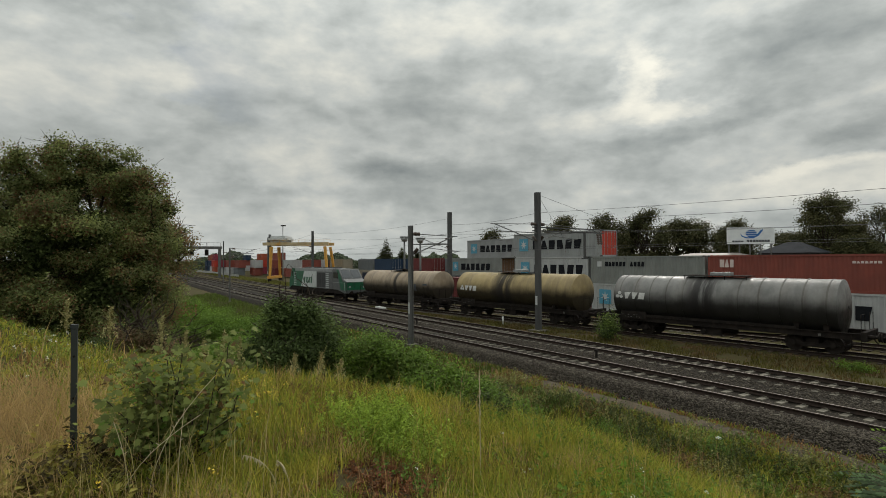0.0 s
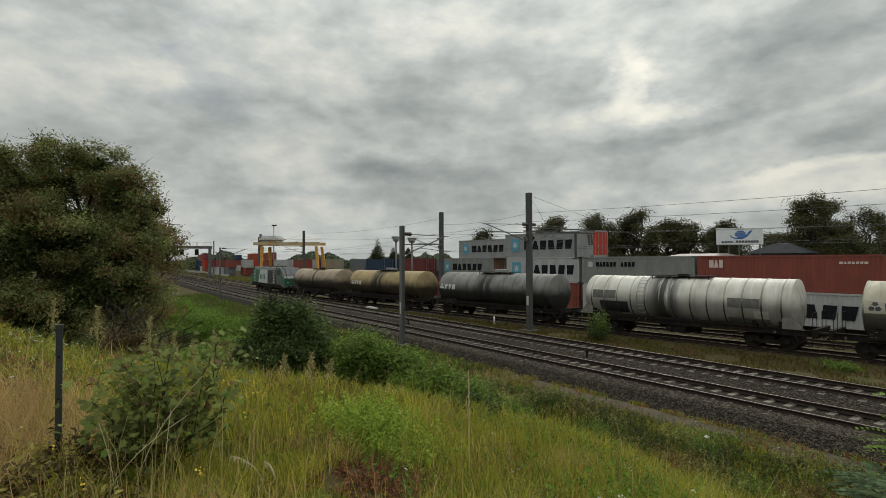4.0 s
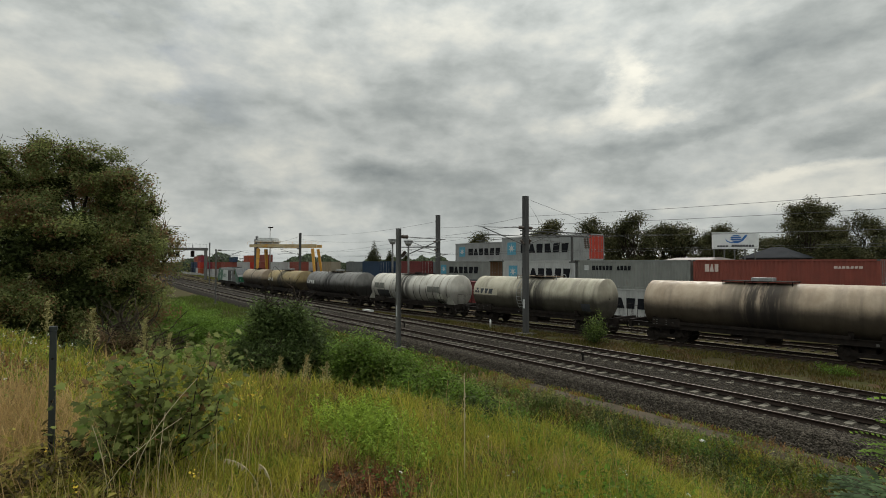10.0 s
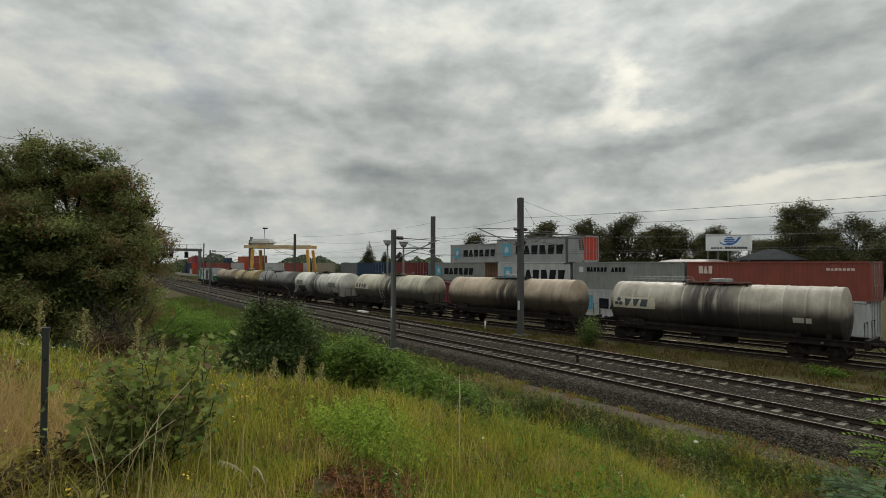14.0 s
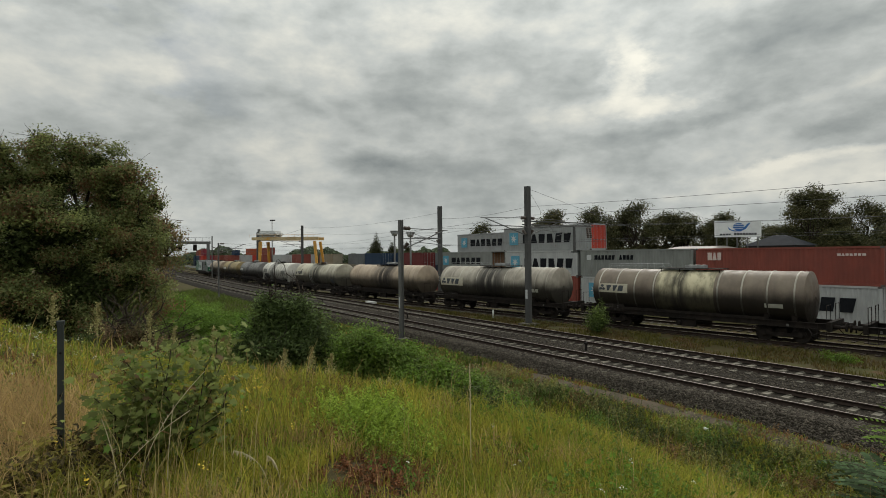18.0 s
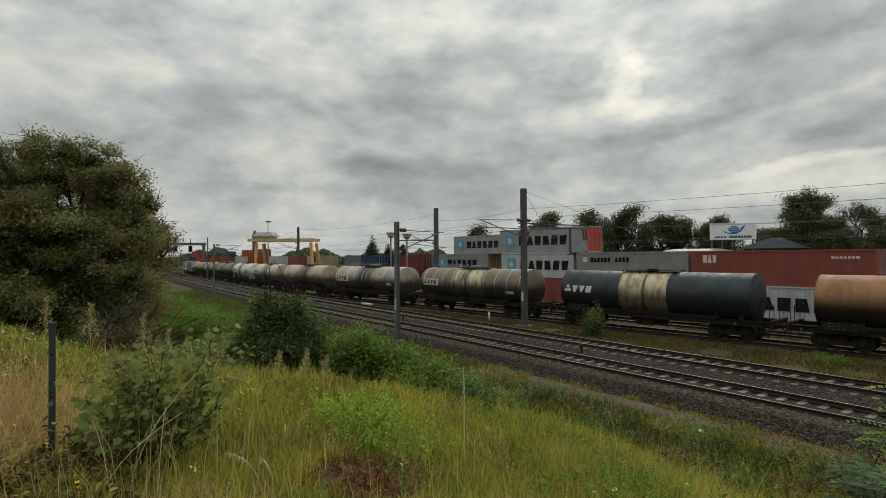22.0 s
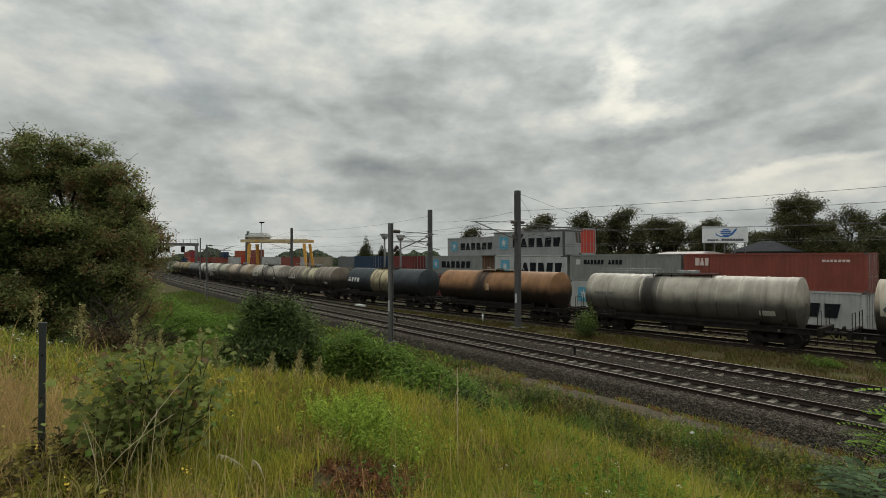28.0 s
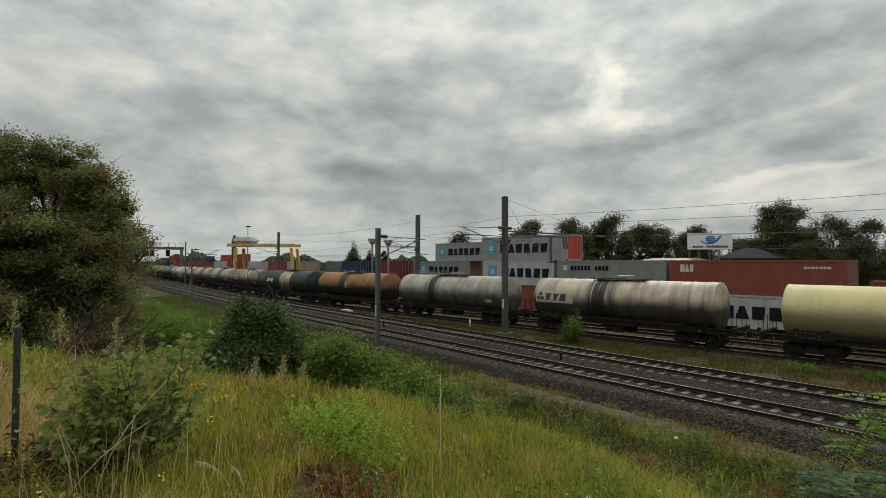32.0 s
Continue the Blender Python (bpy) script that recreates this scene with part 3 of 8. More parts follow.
def add_tank(top, half, r, shell_mat, label, seams=0):
    """A lying tank: the barrel and two shallow dished ends set into it."""
    body = [(-half + 2 * half * k / 8, r) for k in range(9)]
    tank = part("tank", raw("tank", *lathe(body), shell_mat, True), None, top, label)
    for e in (-1, 1):
        dish = [(e * (half - 0.004), r - 0.003), (e * (half + 0.05), r * 0.92), (e * (half + 0.12), r * 0.7), (e * (half + 0.17), r * 0.4), (e * (half + 0.19), 0.02)]
        v, f = lathe(dish)
        part("tank_end", raw("tank_end", v, f if e < 0 else [q[::-1] for q in f], shell_mat, True), None, tank)
        rim = [(e * (half - 0.05), r + 0.001), (e * (half - 0.045), r + 0.012), (e * (half + 0.002), r + 0.012), (e * (half + 0.006), r - 0.03)]
        v, f = lathe(rim)
        part("end_rim", raw("end_rim", v, f if e < 0 else [q[::-1] for q in f], shell_mat), None, tank)
        bm = bmesh.new()
        for k in range(seams):
            a = k * math.tau / 8 + 0.2
            p = [Vector((e * (half + x), q * math.cos(a), TANK_Z + q * math.sin(a))) for x, q in ((0.062, r * 0.90), (0.132, r * 0.68), (0.182, r * 0.36), (0.20, r * 0.1))]
            for p0, p1 in zip(p, p[1:]):
                tube(bm, p0, p1, 0.008, 0.008, 4, caps=False)
        tube(bm, (e * (half + 0.19), 0, TANK_Z), (e * (half + 0.23), 0, TANK_Z), 0.09, 0.08, 12)
        part("end_boss", bm, shell_mat, tank)
    return tank


def on_shell(bm, x, deg, w, h, lift=0.008, pts=None, r=TANK_R):
    """A flat mark wrapped on the near side of the tank. Local -y when the train runs towards -x is +y: the near side is +y here."""
    n = 6
    rows = []
    for i in range(n + 1):
        a = radians(deg) + (i / n - 0.5) * h / r
        rr = r + lift
        rows.append([bm.verts.new((x + sx * w / 2, rr * math.cos(a), TANK_Z + rr * math.sin(a))) for sx in (-1, 1)])
    for a, b in zip(rows, rows[1:]):
        bm.faces.new((a[0], a[1], b[1], b[0]))


def slanted(bm, x, deg, pts, r=TANK_R, lift=0.033):
    """A polygon of (along, up) laid on the tank round (x, deg)."""
    n = 6
    if len(pts) != 4:
        rows = [[bm.verts.new((x - u, (r + lift) * math.cos(radians(deg) + w / r), TANK_Z + (r + lift) * math.sin(radians(deg) + w / r))) for u, w in pts]]
        bm.faces.new(rows[0])
        return
    (u0, w0), (u1, _), (u2, w1), (u3, _) = pts
    rows = []
    for i in range(n + 1):
        t = i / n
        a = radians(deg) + (w0 + (w1 - w0) * t) / r
        rows.append([bm.verts.new((x - u, (r + lift) * math.cos(a), TANK_Z + (r + lift) * math.sin(a))) for u in (u0 + (u3 - u0) * t, u1 + (u2 - u1) * t)])
    for a, b in zip(rows, rows[1:]):
        bm.faces.new((a[0], a[1], b[1], b[0]))


def add_logo(top, x, deg, size, colour_mat, panel=None, panel_size=None):
    """Plain blocks in place of an operator's mark: a three-lobed badge and three slanting, tapering bars."""
    if panel:
        bm = bmesh.new()
        on_shell(bm, x, deg, panel_size[0], panel_size[1], 0.026)
        part("sign_panel", bm, panel, top, "pale rectangular panel")
    bm = bmesh.new()
    s = size
    bx0 = -1.55 * s
    for k in range(3):
        a = radians(90 + 120 * k)
        cx, cz = bx0 + 0.24 * s * math.cos(a), 0.24 * s * math.sin(a)
        slanted(bm, x, deg, [(cx + 0.24 * s * math.cos(a + q), cz + 0.20 * s * math.sin(a + q)) for q in (0.5, 1.9, 3.4, 4.6, 5.7)])
    for k, (lo, hi) in enumerate(((0.13, 0.36), (0.11, 0.34), (0.34, 0.32))):
        u = -0.66 * s + k * 0.84 * s
        slanted(bm, x, deg, [(u - lo * s - 0.06 * s, -0.34 * s), (u + lo * s - 0.06 * s, -0.34 * s), (u + hi * s + 0.08 * s, 0.34 * s), (u - hi * s + 0.08 * s, 0.34 * s)])
    bmesh.ops.recalc_face_normals(bm, faces=bm.faces)
    part("emblem", bm, colour_mat, top)


def tank_wagon(label, shell_mat, half=6.35, logo=None, rings=0, ring_mat=None, walkway=True, hoops=False, rail_left=False, ladder=None, hatch="box", plates=(), frame_mat=None, cradle=False, r=TANK_R):
    top = thing("tank_wagon", label, "tank wagon", "wagons of the freight train")
    fm = frame_mat or GRIME
    add_tank(top, half, r, shell_mat, label.split(" tank")[0] + " tank shell", 8 if cradle else 0)
    # underframe
    bm = bmesh.new()
    for s in (-1, 1):
        bx(bm, -7.45, 7.45, s * 1.12 - 0.06, s * 1.12 + 0.06, 0.90, 1.18)
        bx(bm, -7.45, 7.45, s * 1.12 - 0.13, s * 1.12 + 0.13, 1.17, 1.20)
        bx(bm, -7.45, 7.45, s * 1.12 - 0.13, s * 1.12 + 0.13, 0.88, 0.91)
    for e in (-1, 1):
        bx(bm, e * 7.4 - 0.1, e * 7.4 + 0.1, -1.3, 1.3, 0.82, 1.3)
    for x in (-5.2, -2.6, 0, 2.6, 5.2):
        bx(bm, x - 0.08, x + 0.08, -1.1, 1.1, 0.92, 1.16)
    part("underframe", bm, fm, top)
    for e in (-1, 1):
        bm = bmesh.new()
        for q in range(2):
            x = e * (half - 0.55 - q * 1.35)
            prof = [(-1.08, 1.19), (-1.10, 1.45), (-1.15, 1.60), (-1.04, 1.52), (-0.8, 1.28), (0, 1.1), (0.8, 1.28), (1.04, 1.52), (1.15, 1.60), (1.10, 1.45), (1.08, 1.19)]
            va = [bm.verts.new((x - 0.12, y, z)) for y, z in prof]
            vb = [bm.verts.new((x + 0.12, y, z)) for y, z in prof]
            k = len(prof)
            for i in range(k):
                bm.faces.new((va[i], vb[i], vb[(i + 1) % k], va[(i + 1) % k]))
            bm.faces.new(va)
            bm.faces.new(vb[::-1])
        bmesh.ops.recalc_face_normals(bm, faces=bm.faces)
        part("saddle", bm, fm, top)
    # side panels under the tank
    for s in (-1, 1):
        bm = bmesh.new()
        bx(bm, -half + 1.9, half - 1.9, s * 1.2 - 0.02, s * 1.2 + 0.02, 1.16, 1.34)
        part("side_sill", bm, fm, top)
    for e in (-1, 1):
        add_bogie(top, e * 5.15)
    add_buffers(top, 8.08)
    # brake gear, pipes and steps beneath
    bm = bmesh.new()
    tube(bm, (-1.2, 0.4, 0.7), (0.2, 0.4, 0.7), 0.2, 0.2, 12)
    tube(bm, (1.0, -0.3, 0.72), (1.7, -0.3, 0.72), 0.16, 0.16, 12)
    polyline(bm, [(-5, 0.9, 0.82), (-1.5, 0.95, 0.72), (2.5, 0.95, 0.76), (5, 0.9, 0.82)], 0.03)
    bx(bm, -0.6, 0.6, 1.0, 1.12, 0.42, 0.88)
    part("brake_gear", bm, GRIME, top)
    bm = bmesh.new()
    tube(bm, (0.4, 1.05, 0.62), (0.4, 1.36, 0.62), 0.12, 0.14, 10)
    tube(bm, (0.4, 0.2, 1.0), (0.4, 1.06, 0.62), 0.09, 0.09, 8)
    part("outlet_valve", bm, GRIME, top)
    for e in (-1, 1):
        bm = bmesh.new()
        for zz in (0.38, 0.7):
            bx(bm, e * 7.1 - 0.2, e * 7.1 + 0.2, 1.18, 1.38, zz, zz + 0.03)
        for dx in (-0.2, 0.2):
            tube(bm, (e * 7.1 + dx, 1.3, 0.38), (e * 7.1 + dx, 1.3, 1.2), 0.018, 0.018, 6)
        part("step", bm, GRIME, top)
        bm = bmesh.new()
        polyline(bm, [(e * 7.3, 1.25, 1.2), (e * 7.3, 1.25, 2.15), (e * 7.3, 0.5, 2.15), (e * 7.3, 0.5, 1.2)], 0.02)
        part("end_railing", bm, GRIME, top)
        bm = bmesh.new()
        polyline(bm, [(e * 7.3, -1.25, 1.2), (e * 7.3, -1.25, 2.15), (e * 7.3, -0.5, 2.15), (e * 7.3, -0.5, 1.2)], 0.02)
        part("end_railing", bm, GRIME, top)
    # data board and marks on the side
    bm = bmesh.new()
    bx(bm, 4.1, 5.9, 1.25, 1.28, 1.02, 1.5)
    part("data_board", bm, GRIME, top, "dark board with white data")
    bm = bmesh.new()
    rng_ = random.Random(len(label))
    for k in range(7):
        x = 5.75 - k * 0.2
        for row in range(3):
            if rng_.random() < 0.42:
                bx(bm, x - rng_.uniform(0.02, 0.06), x + 0.06, 1.283, 1.287, 1.12 + row * 0.13, 1.155 + row * 0.13)
    part("data_lines", bm, DULL_MARK, top, "white lines too small to read")["kind"] = "stuff"
    for xa, xb in ((-5.6, -5.42), (6.75, 6.9)):
        bm = bmesh.new()
        bx(bm, xa, xb - 0.06, 1.255, 1.285, 0.93, 1.06)
        part("ticket_clip", bm, DULL_MARK, top, "small dull white ticket clip")
    if not rings:
        for x in (-half * 0.62, -half * 0.22, half * 0.30, half * 0.64):
            part("weld_seam", raw("weld_seam", *lathe([(x - 0.03, r + 0.001), (x - 0.012, r + 0.008), (x + 0.012, r + 0.008), (x + 0.03, r + 0.001)], 40), shell_mat, True), None, top)
    if rings:
        for k in range(rings):
            x = -half + 0.45 + (2 * half - 0.9) * k / (rings - 1)
            if abs(x) < 0.8:
                continue
            vs, fs = [], []
            n = 40
            for dx, rr in ((-0.045, r + 0.002), (-0.03, r + 0.022), (0.03, r + 0.022), (0.045, r + 0.002)):
                for q in range(n):
                    a = q * math.tau / n
                    vs.append((x + dx, rr * math.cos(a), TANK_Z + rr * math.sin(a)))
            for i in range(3):
                for q in range(n):
                    fs.append((i * n + q, i * n + (q + 1) % n, (i + 1) * n + (q + 1) % n, (i + 1) * n + q))
            part("hoop", raw("hoop", vs, fs, ring_mat or shell_mat, True), None, top)
    # walkway, dome and rails on top
    tz = TANK_Z + r
    if walkway:
        bm = bmesh.new()
        bx(bm, -1.9, 1.9, -0.62, 0.62, tz + 0.07, tz + 0.11)
        for x in (-1.8, -0.6, 0.6, 1.8):
            for s in (-1, 1):
                tube(bm, (x, s * 0.6, tz - 0.2), (x, s * 0.6, tz + 0.08), 0.025, 0.025, 6)
        part("walkway", bm, WALK_RUST if hoops else GRIME, top, "rusty grating walkway" if hoops else "steel grating walkway")
    bm = bmesh.new()
    if hatch == "box":
        bx(bm, -0.75, 0.35, -0.35, 0.35, tz + 0.1, tz + 0.30)
        soften(bm, 0.03, 1)
    else:
        tube(bm, (0, 0, tz - 0.05), (0, 0, tz + 0.15), 0.36, 0.36, 18)
        tube(bm, (0, 0, tz + 0.15), (0, 0, tz + 0.20), 0.40, 0.2, 18)
    part("dome_cover", bm, GALV if hatch == "box" else GRIME, top, "pale dome cover" if hatch == "box" else "")
    if hoops:
        for e in (-1, 1):
            x = e * 2.05
            for s in (-0.6, 0.6):
                bm = bmesh.new()
                polyline(bm, [(x, s, tz - 0.22), (x + e * 0.03, s, tz + 0.10), (x - e * 0.04, s, tz + 0.22), (x - e * 0.28, s, tz + 0.24), (x - e * 0.44, s, tz + 0.16), (x - e * 0.46, s, tz + 0.08)], 0.024)
                part("hand_hoop", bm, GALV, top, "bent tubular hand hoop")
    if rail_left:
        bm = bmesh.new()
        for s in (-0.5, 0.5):
            polyline(bm, [(1.6, s, tz + 0.1), (1.75, s, tz + 0.36), (5.6, s, tz + 0.36), (5.6, s, tz - 0.05)], 0.016)
            polyline(bm, [(1.75, s, tz + 0.2), (5.6, s, tz + 0.2)], 0.011)
            for x in (2.8, 4.2):
                tube(bm, (x, s, tz - 0.05), (x, s, tz + 0.36), 0.013, 0.013, 6)
        part("top_railing", bm, GALV, top)
    if ladder is not None:
        bm = bmesh.new()
        for dx in (-0.25, 0.25):
            pts = [(ladder + dx, (r + 0.09) * math.cos(radians(a)), TANK_Z + (r + 0.09) * math.sin(radians(a))) for a in range(-48, 80, 14)]
            polyline(bm, [(ladder + dx, 1.25, 1.1)] + pts, 0.022)
        for a in range(-48, 80, 11):
            p = ((r + 0.09) * math.cos(radians(a)), TANK_Z + (r + 0.09) * math.sin(radians(a)))
            tube(bm, (ladder - 0.25, *p), (ladder + 0.25, *p), 0.016, 0.016, 6)
        part("ladder", bm, GALV, top)
    for name_, x, deg, w, h, pm in plates:
        bm = bmesh.new()
        on_shell(bm, x, deg, w, h, 0.010, r=r)
        part(name_, bm, pm, top)
    if cradle:
        for e in (-1, 1):
            bm = bmesh.new()
            v = [bm.verts.new(p) for p in ((e * 6.95, 1.24, 1.2), (e * 5.9, 1.24, 1.2), (e * 5.9, 1.24, 1.95), (e * 6.3, 1.24, 1.95))]
            w = [bm.verts.new(p.co + Vector((0, 0.05, 0))) for p in v]
            for i in range(4):
                bm.faces.new((v[i], v[(i + 1) % 4], w[(i + 1) % 4], w[i]))
            bm.faces.new(w)
            bm.faces.new(v[::-1])
            bmesh.ops.recalc_face_normals(bm, faces=bm.faces)
            part("end_gusset", bm, mat("grey_beige_steel", (0.2, 0.195, 0.165), (0.14, 0.135, 0.115), 3, 0.7), top, "grey-beige triangular gusset")
    if logo:
        add_logo(top, *logo)
    return top


CREAM_PANEL = mat("cream_panel", (0.46, 0.43, 0.34), (0.37, 0.34, 0.26), 3, 0.7, spots=(0.25, 0.2, 0.15), spot_scale=3, spot_at=(0.6, 0.75))
BARE_STEEL = mat("scuffed_grey_patch", (0.15, 0.15, 0.13), (0.10, 0.10, 0.088), 4, 0.75)
PALE_PATCH = mat("pale_patch", (0.42, 0.42, 0.36), (0.33, 0.32, 0.27), 4, 0.75)
WORN_ORANGE = mat("worn_orange_patch", (0.40, 0.29, 0.19), (0.27, 0.16, 0.09), 3, 0.8)
BLACK_BOARD = mat("black_data_board", (0.014, 0.015, 0.018), (0.02, 0.021, 0.024), 4, 0.7)
WALK_RUST = mat("rusty_walkway", (0.20, 0.15, 0.10), (0.12, 0.085, 0.06), 4, 0.8)
HOOP_WHITE = tank_material("pale_hoop", (0.50, 0.49, 0.45), (0.36, 0.35, 0.32), grime_shade=0.9, stain_w=0.1, wear=0.4)
HOOP_DARK = tank_material("dark_hoop", (0.17, 0.17, 0.17), (0.12, 0.12, 0.12), grime_shade=0.9, stain_w=0.1, wear=0.4)

TRAIN = []


def build_wagons():
    t = tank_wagon("grey-brown weathered tank wagon with a low walkway", tank_material("shell_greybrown", (0.37, 0.31, 0.24), (0.29, 0.235, 0.18), grime_shade=0.9, stain_w=0.35), hatch="round", plates=(("label_plate", -5.2, 5, 0.7, 0.16, DARK_MARK), ("label_plate", -3.6, -8, 0.35, 0.7, DARK_MARK)))
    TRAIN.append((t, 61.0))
    t = tank_wagon("ochre-yellow dirty tank wagon with a black oil-stained middle", tank_material("shell_ochre", (0.37, 0.30, 0.165), (0.28, 0.225, 0.125), grime_shade=0.9, stain_x=0.6, stain_w=1.1, wear=0.4), logo=(4.6, 2, 0.62, WHITE_MARK), hatch="box")
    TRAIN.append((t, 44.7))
    t = tank_wagon("dark grey insulated tank wagon with hoop bands", tank_material("shell_slate", (0.23, 0.235, 0.24), (0.16, 0.165, 0.172), grime_shade=0.9, stain_x=0.5, stain_w=0.9, wear=0.35, rough=0.42), logo=(4.95, 5, 0.62, WHITE_MARK), rings=12, ring_mat=HOOP_DARK)
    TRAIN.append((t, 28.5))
    t = tank_wagon("white tank wagon with hoop bands and a black-stained middle", tank_material("shell_white", (0.66, 0.665, 0.65), (0.55, 0.55, 0.53), grime_shade=0.55, stain_x=0.7, stain_w=1.0, wear=0.35), rings=13, ring_mat=HOOP_WHITE, ladder=2.2, hatch="round", cradle=True, plates=(("blank_panel", 4.9, 8, 1.75, 0.55, BARE_STEEL), ("blank_panel", -4.0, 2, 1.7, 0.55, BARE_STEEL), ("pale_panel", -4.9, -24, 0.75, 0.5, PALE_PATCH), ("lower_panel", 4.2, -27, 2.1, 0.85, BLACK_BOARD), ("lower_panel", -4.2, -42, 2.2, 0.42, BARE_STEEL)))
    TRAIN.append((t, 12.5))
    t = tank_wagon("dirty off-white tank wagon with hand hoops on top", tank_material("shell_offwhite", (0.52, 0.505, 0.43), (0.41, 0.395, 0.33), grime_shade=0.85, stain_x=-0.3, stain_w=1.0, wear=0.55), logo=(4.65, 8, 0.6, DARK_MARK, CREAM_PANEL, (2.7, 0.62)), hoops=True, ladder=0.9, hatch="round", half=6.05, plates=(("dark_plate", -5.1, -26, 0.75, 0.6, DARK_MARK),))
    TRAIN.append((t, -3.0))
    t = tank_wagon("pale grey-beige tank wagon with a rusty walkway", tank_material("shell_beige", (0.46, 0.39, 0.315), (0.36, 0.295, 0.235), grime_shade=0.85, stain_x=-0.5, stain_w=1.6, wear=0.4), rings=0, hatch="box")
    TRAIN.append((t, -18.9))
    t = tank_wagon("grey tank wagon with pale hoops and a white dome cover", tank_material("shell_grey_bare", (0.42, 0.40, 0.355), (0.30, 0.28, 0.25), grime_shade=0.9, stain_x=0.1, stain_w=1.5, wear=0.45), logo=(4.72, 4, 0.68, DARK_MARK, CREAM_PANEL, (2.9, 0.72)), rings=12, ring_mat=HOOP_WHITE, rail_left=True, plates=(("number_plate", -4.7, -14, 0.85, 0.28, PALE_PATCH),))
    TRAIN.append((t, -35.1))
    t = tank_wagon("brown-grey tank wagon with a cream band round the middle", tank_material("shell_brown_band", (0.215, 0.185, 0.155), (0.165, 0.14, 0.12), grime_shade=0.9, stain_x=0.4, stain_w=0.45, wear=0.3, band=((0.52, 0.47, 0.32), 0.05, 1.8)), logo=(4.8, 6, 0.54, DARK_MARK, CREAM_PANEL, (2.1, 0.6)), rings=10, ring_mat=HOOP_WHITE, rail_left=True, plates=(("number_plate", -4.9, -18, 0.9, 0.24, PALE_PATCH),))
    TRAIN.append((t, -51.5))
    t = tank_wagon("dark blue-black tank wagon with a cream rust-streaked band", tank_material("shell_navy", (0.050, 0.062, 0.072), (0.036, 0.045, 0.054), grime_shade=0.75, stain_w=0.1, wear=0.12, rough=0.55, streak=(0.08, 0.085, 0.085), band=((0.50, 0.42, 0.27), 0.1, 1.65)), logo=(4.7, 6, 0.66, WHITE_MARK), hatch="round", walkway=True)
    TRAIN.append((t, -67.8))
    t = tank_wagon("rusty orange-brown tank wagon with hand hoops on top", tank_material("shell_orange", (0.30, 0.165, 0.085), (0.22, 0.12, 0.066), grime_shade=0.96, stain_x=1.0, stain_w=0.8, wear=0.35, streak=(0.11, 0.07, 0.045)), hoops=True, hatch="round", plates=(("worn_patch", 0.2, 6, 0.36, 0.6, WORN_ORANGE),), half=6.15)
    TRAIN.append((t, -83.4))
    t = tank_wagon("light grey tank wagon with pale hoops and top railing", tank_material("shell_lightgrey", (0.43, 0.415, 0.37), (0.33, 0.31, 0.275), grime_shade=0.8, stain_x=1.9, stain_w=0.7, wear=0.5), rings=11, ring_mat=HOOP_WHITE, rail_left=True, plates=(("number_plate", -5.0, -22, 0.8, 0.3, PALE_PATCH), ("faded_mark", 4.9, 4, 1.5, 0.22, BARE_STEEL)))
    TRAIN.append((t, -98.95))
    t = tank_wagon("grey-white tank wagon with a black-stained middle and white dome cover", tank_material("shell_palegrey", (0.56, 0.50, 0.42), (0.42, 0.37, 0.31), grime_shade=0.9, stain_x=0.9, stain_w=1.1, wear=0.6), logo=(4.6, 4, 0.74, DARK_MARK, CREAM_PANEL, (3.15, 0.80)), rings=12, ring_mat=HOOP_WHITE, rail_left=False)
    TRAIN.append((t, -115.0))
    t = tank_wagon("clean cream-yellow tank wagon", tank_material("shell_cream", (0.62, 0.57, 0.33), (0.57, 0.52, 0.30), stain_w=0.05, wear=0.08, rough=0.45, grime_shade=0.62), hatch="round")
    TRAIN.append((t, -131.2))


build_wagons()


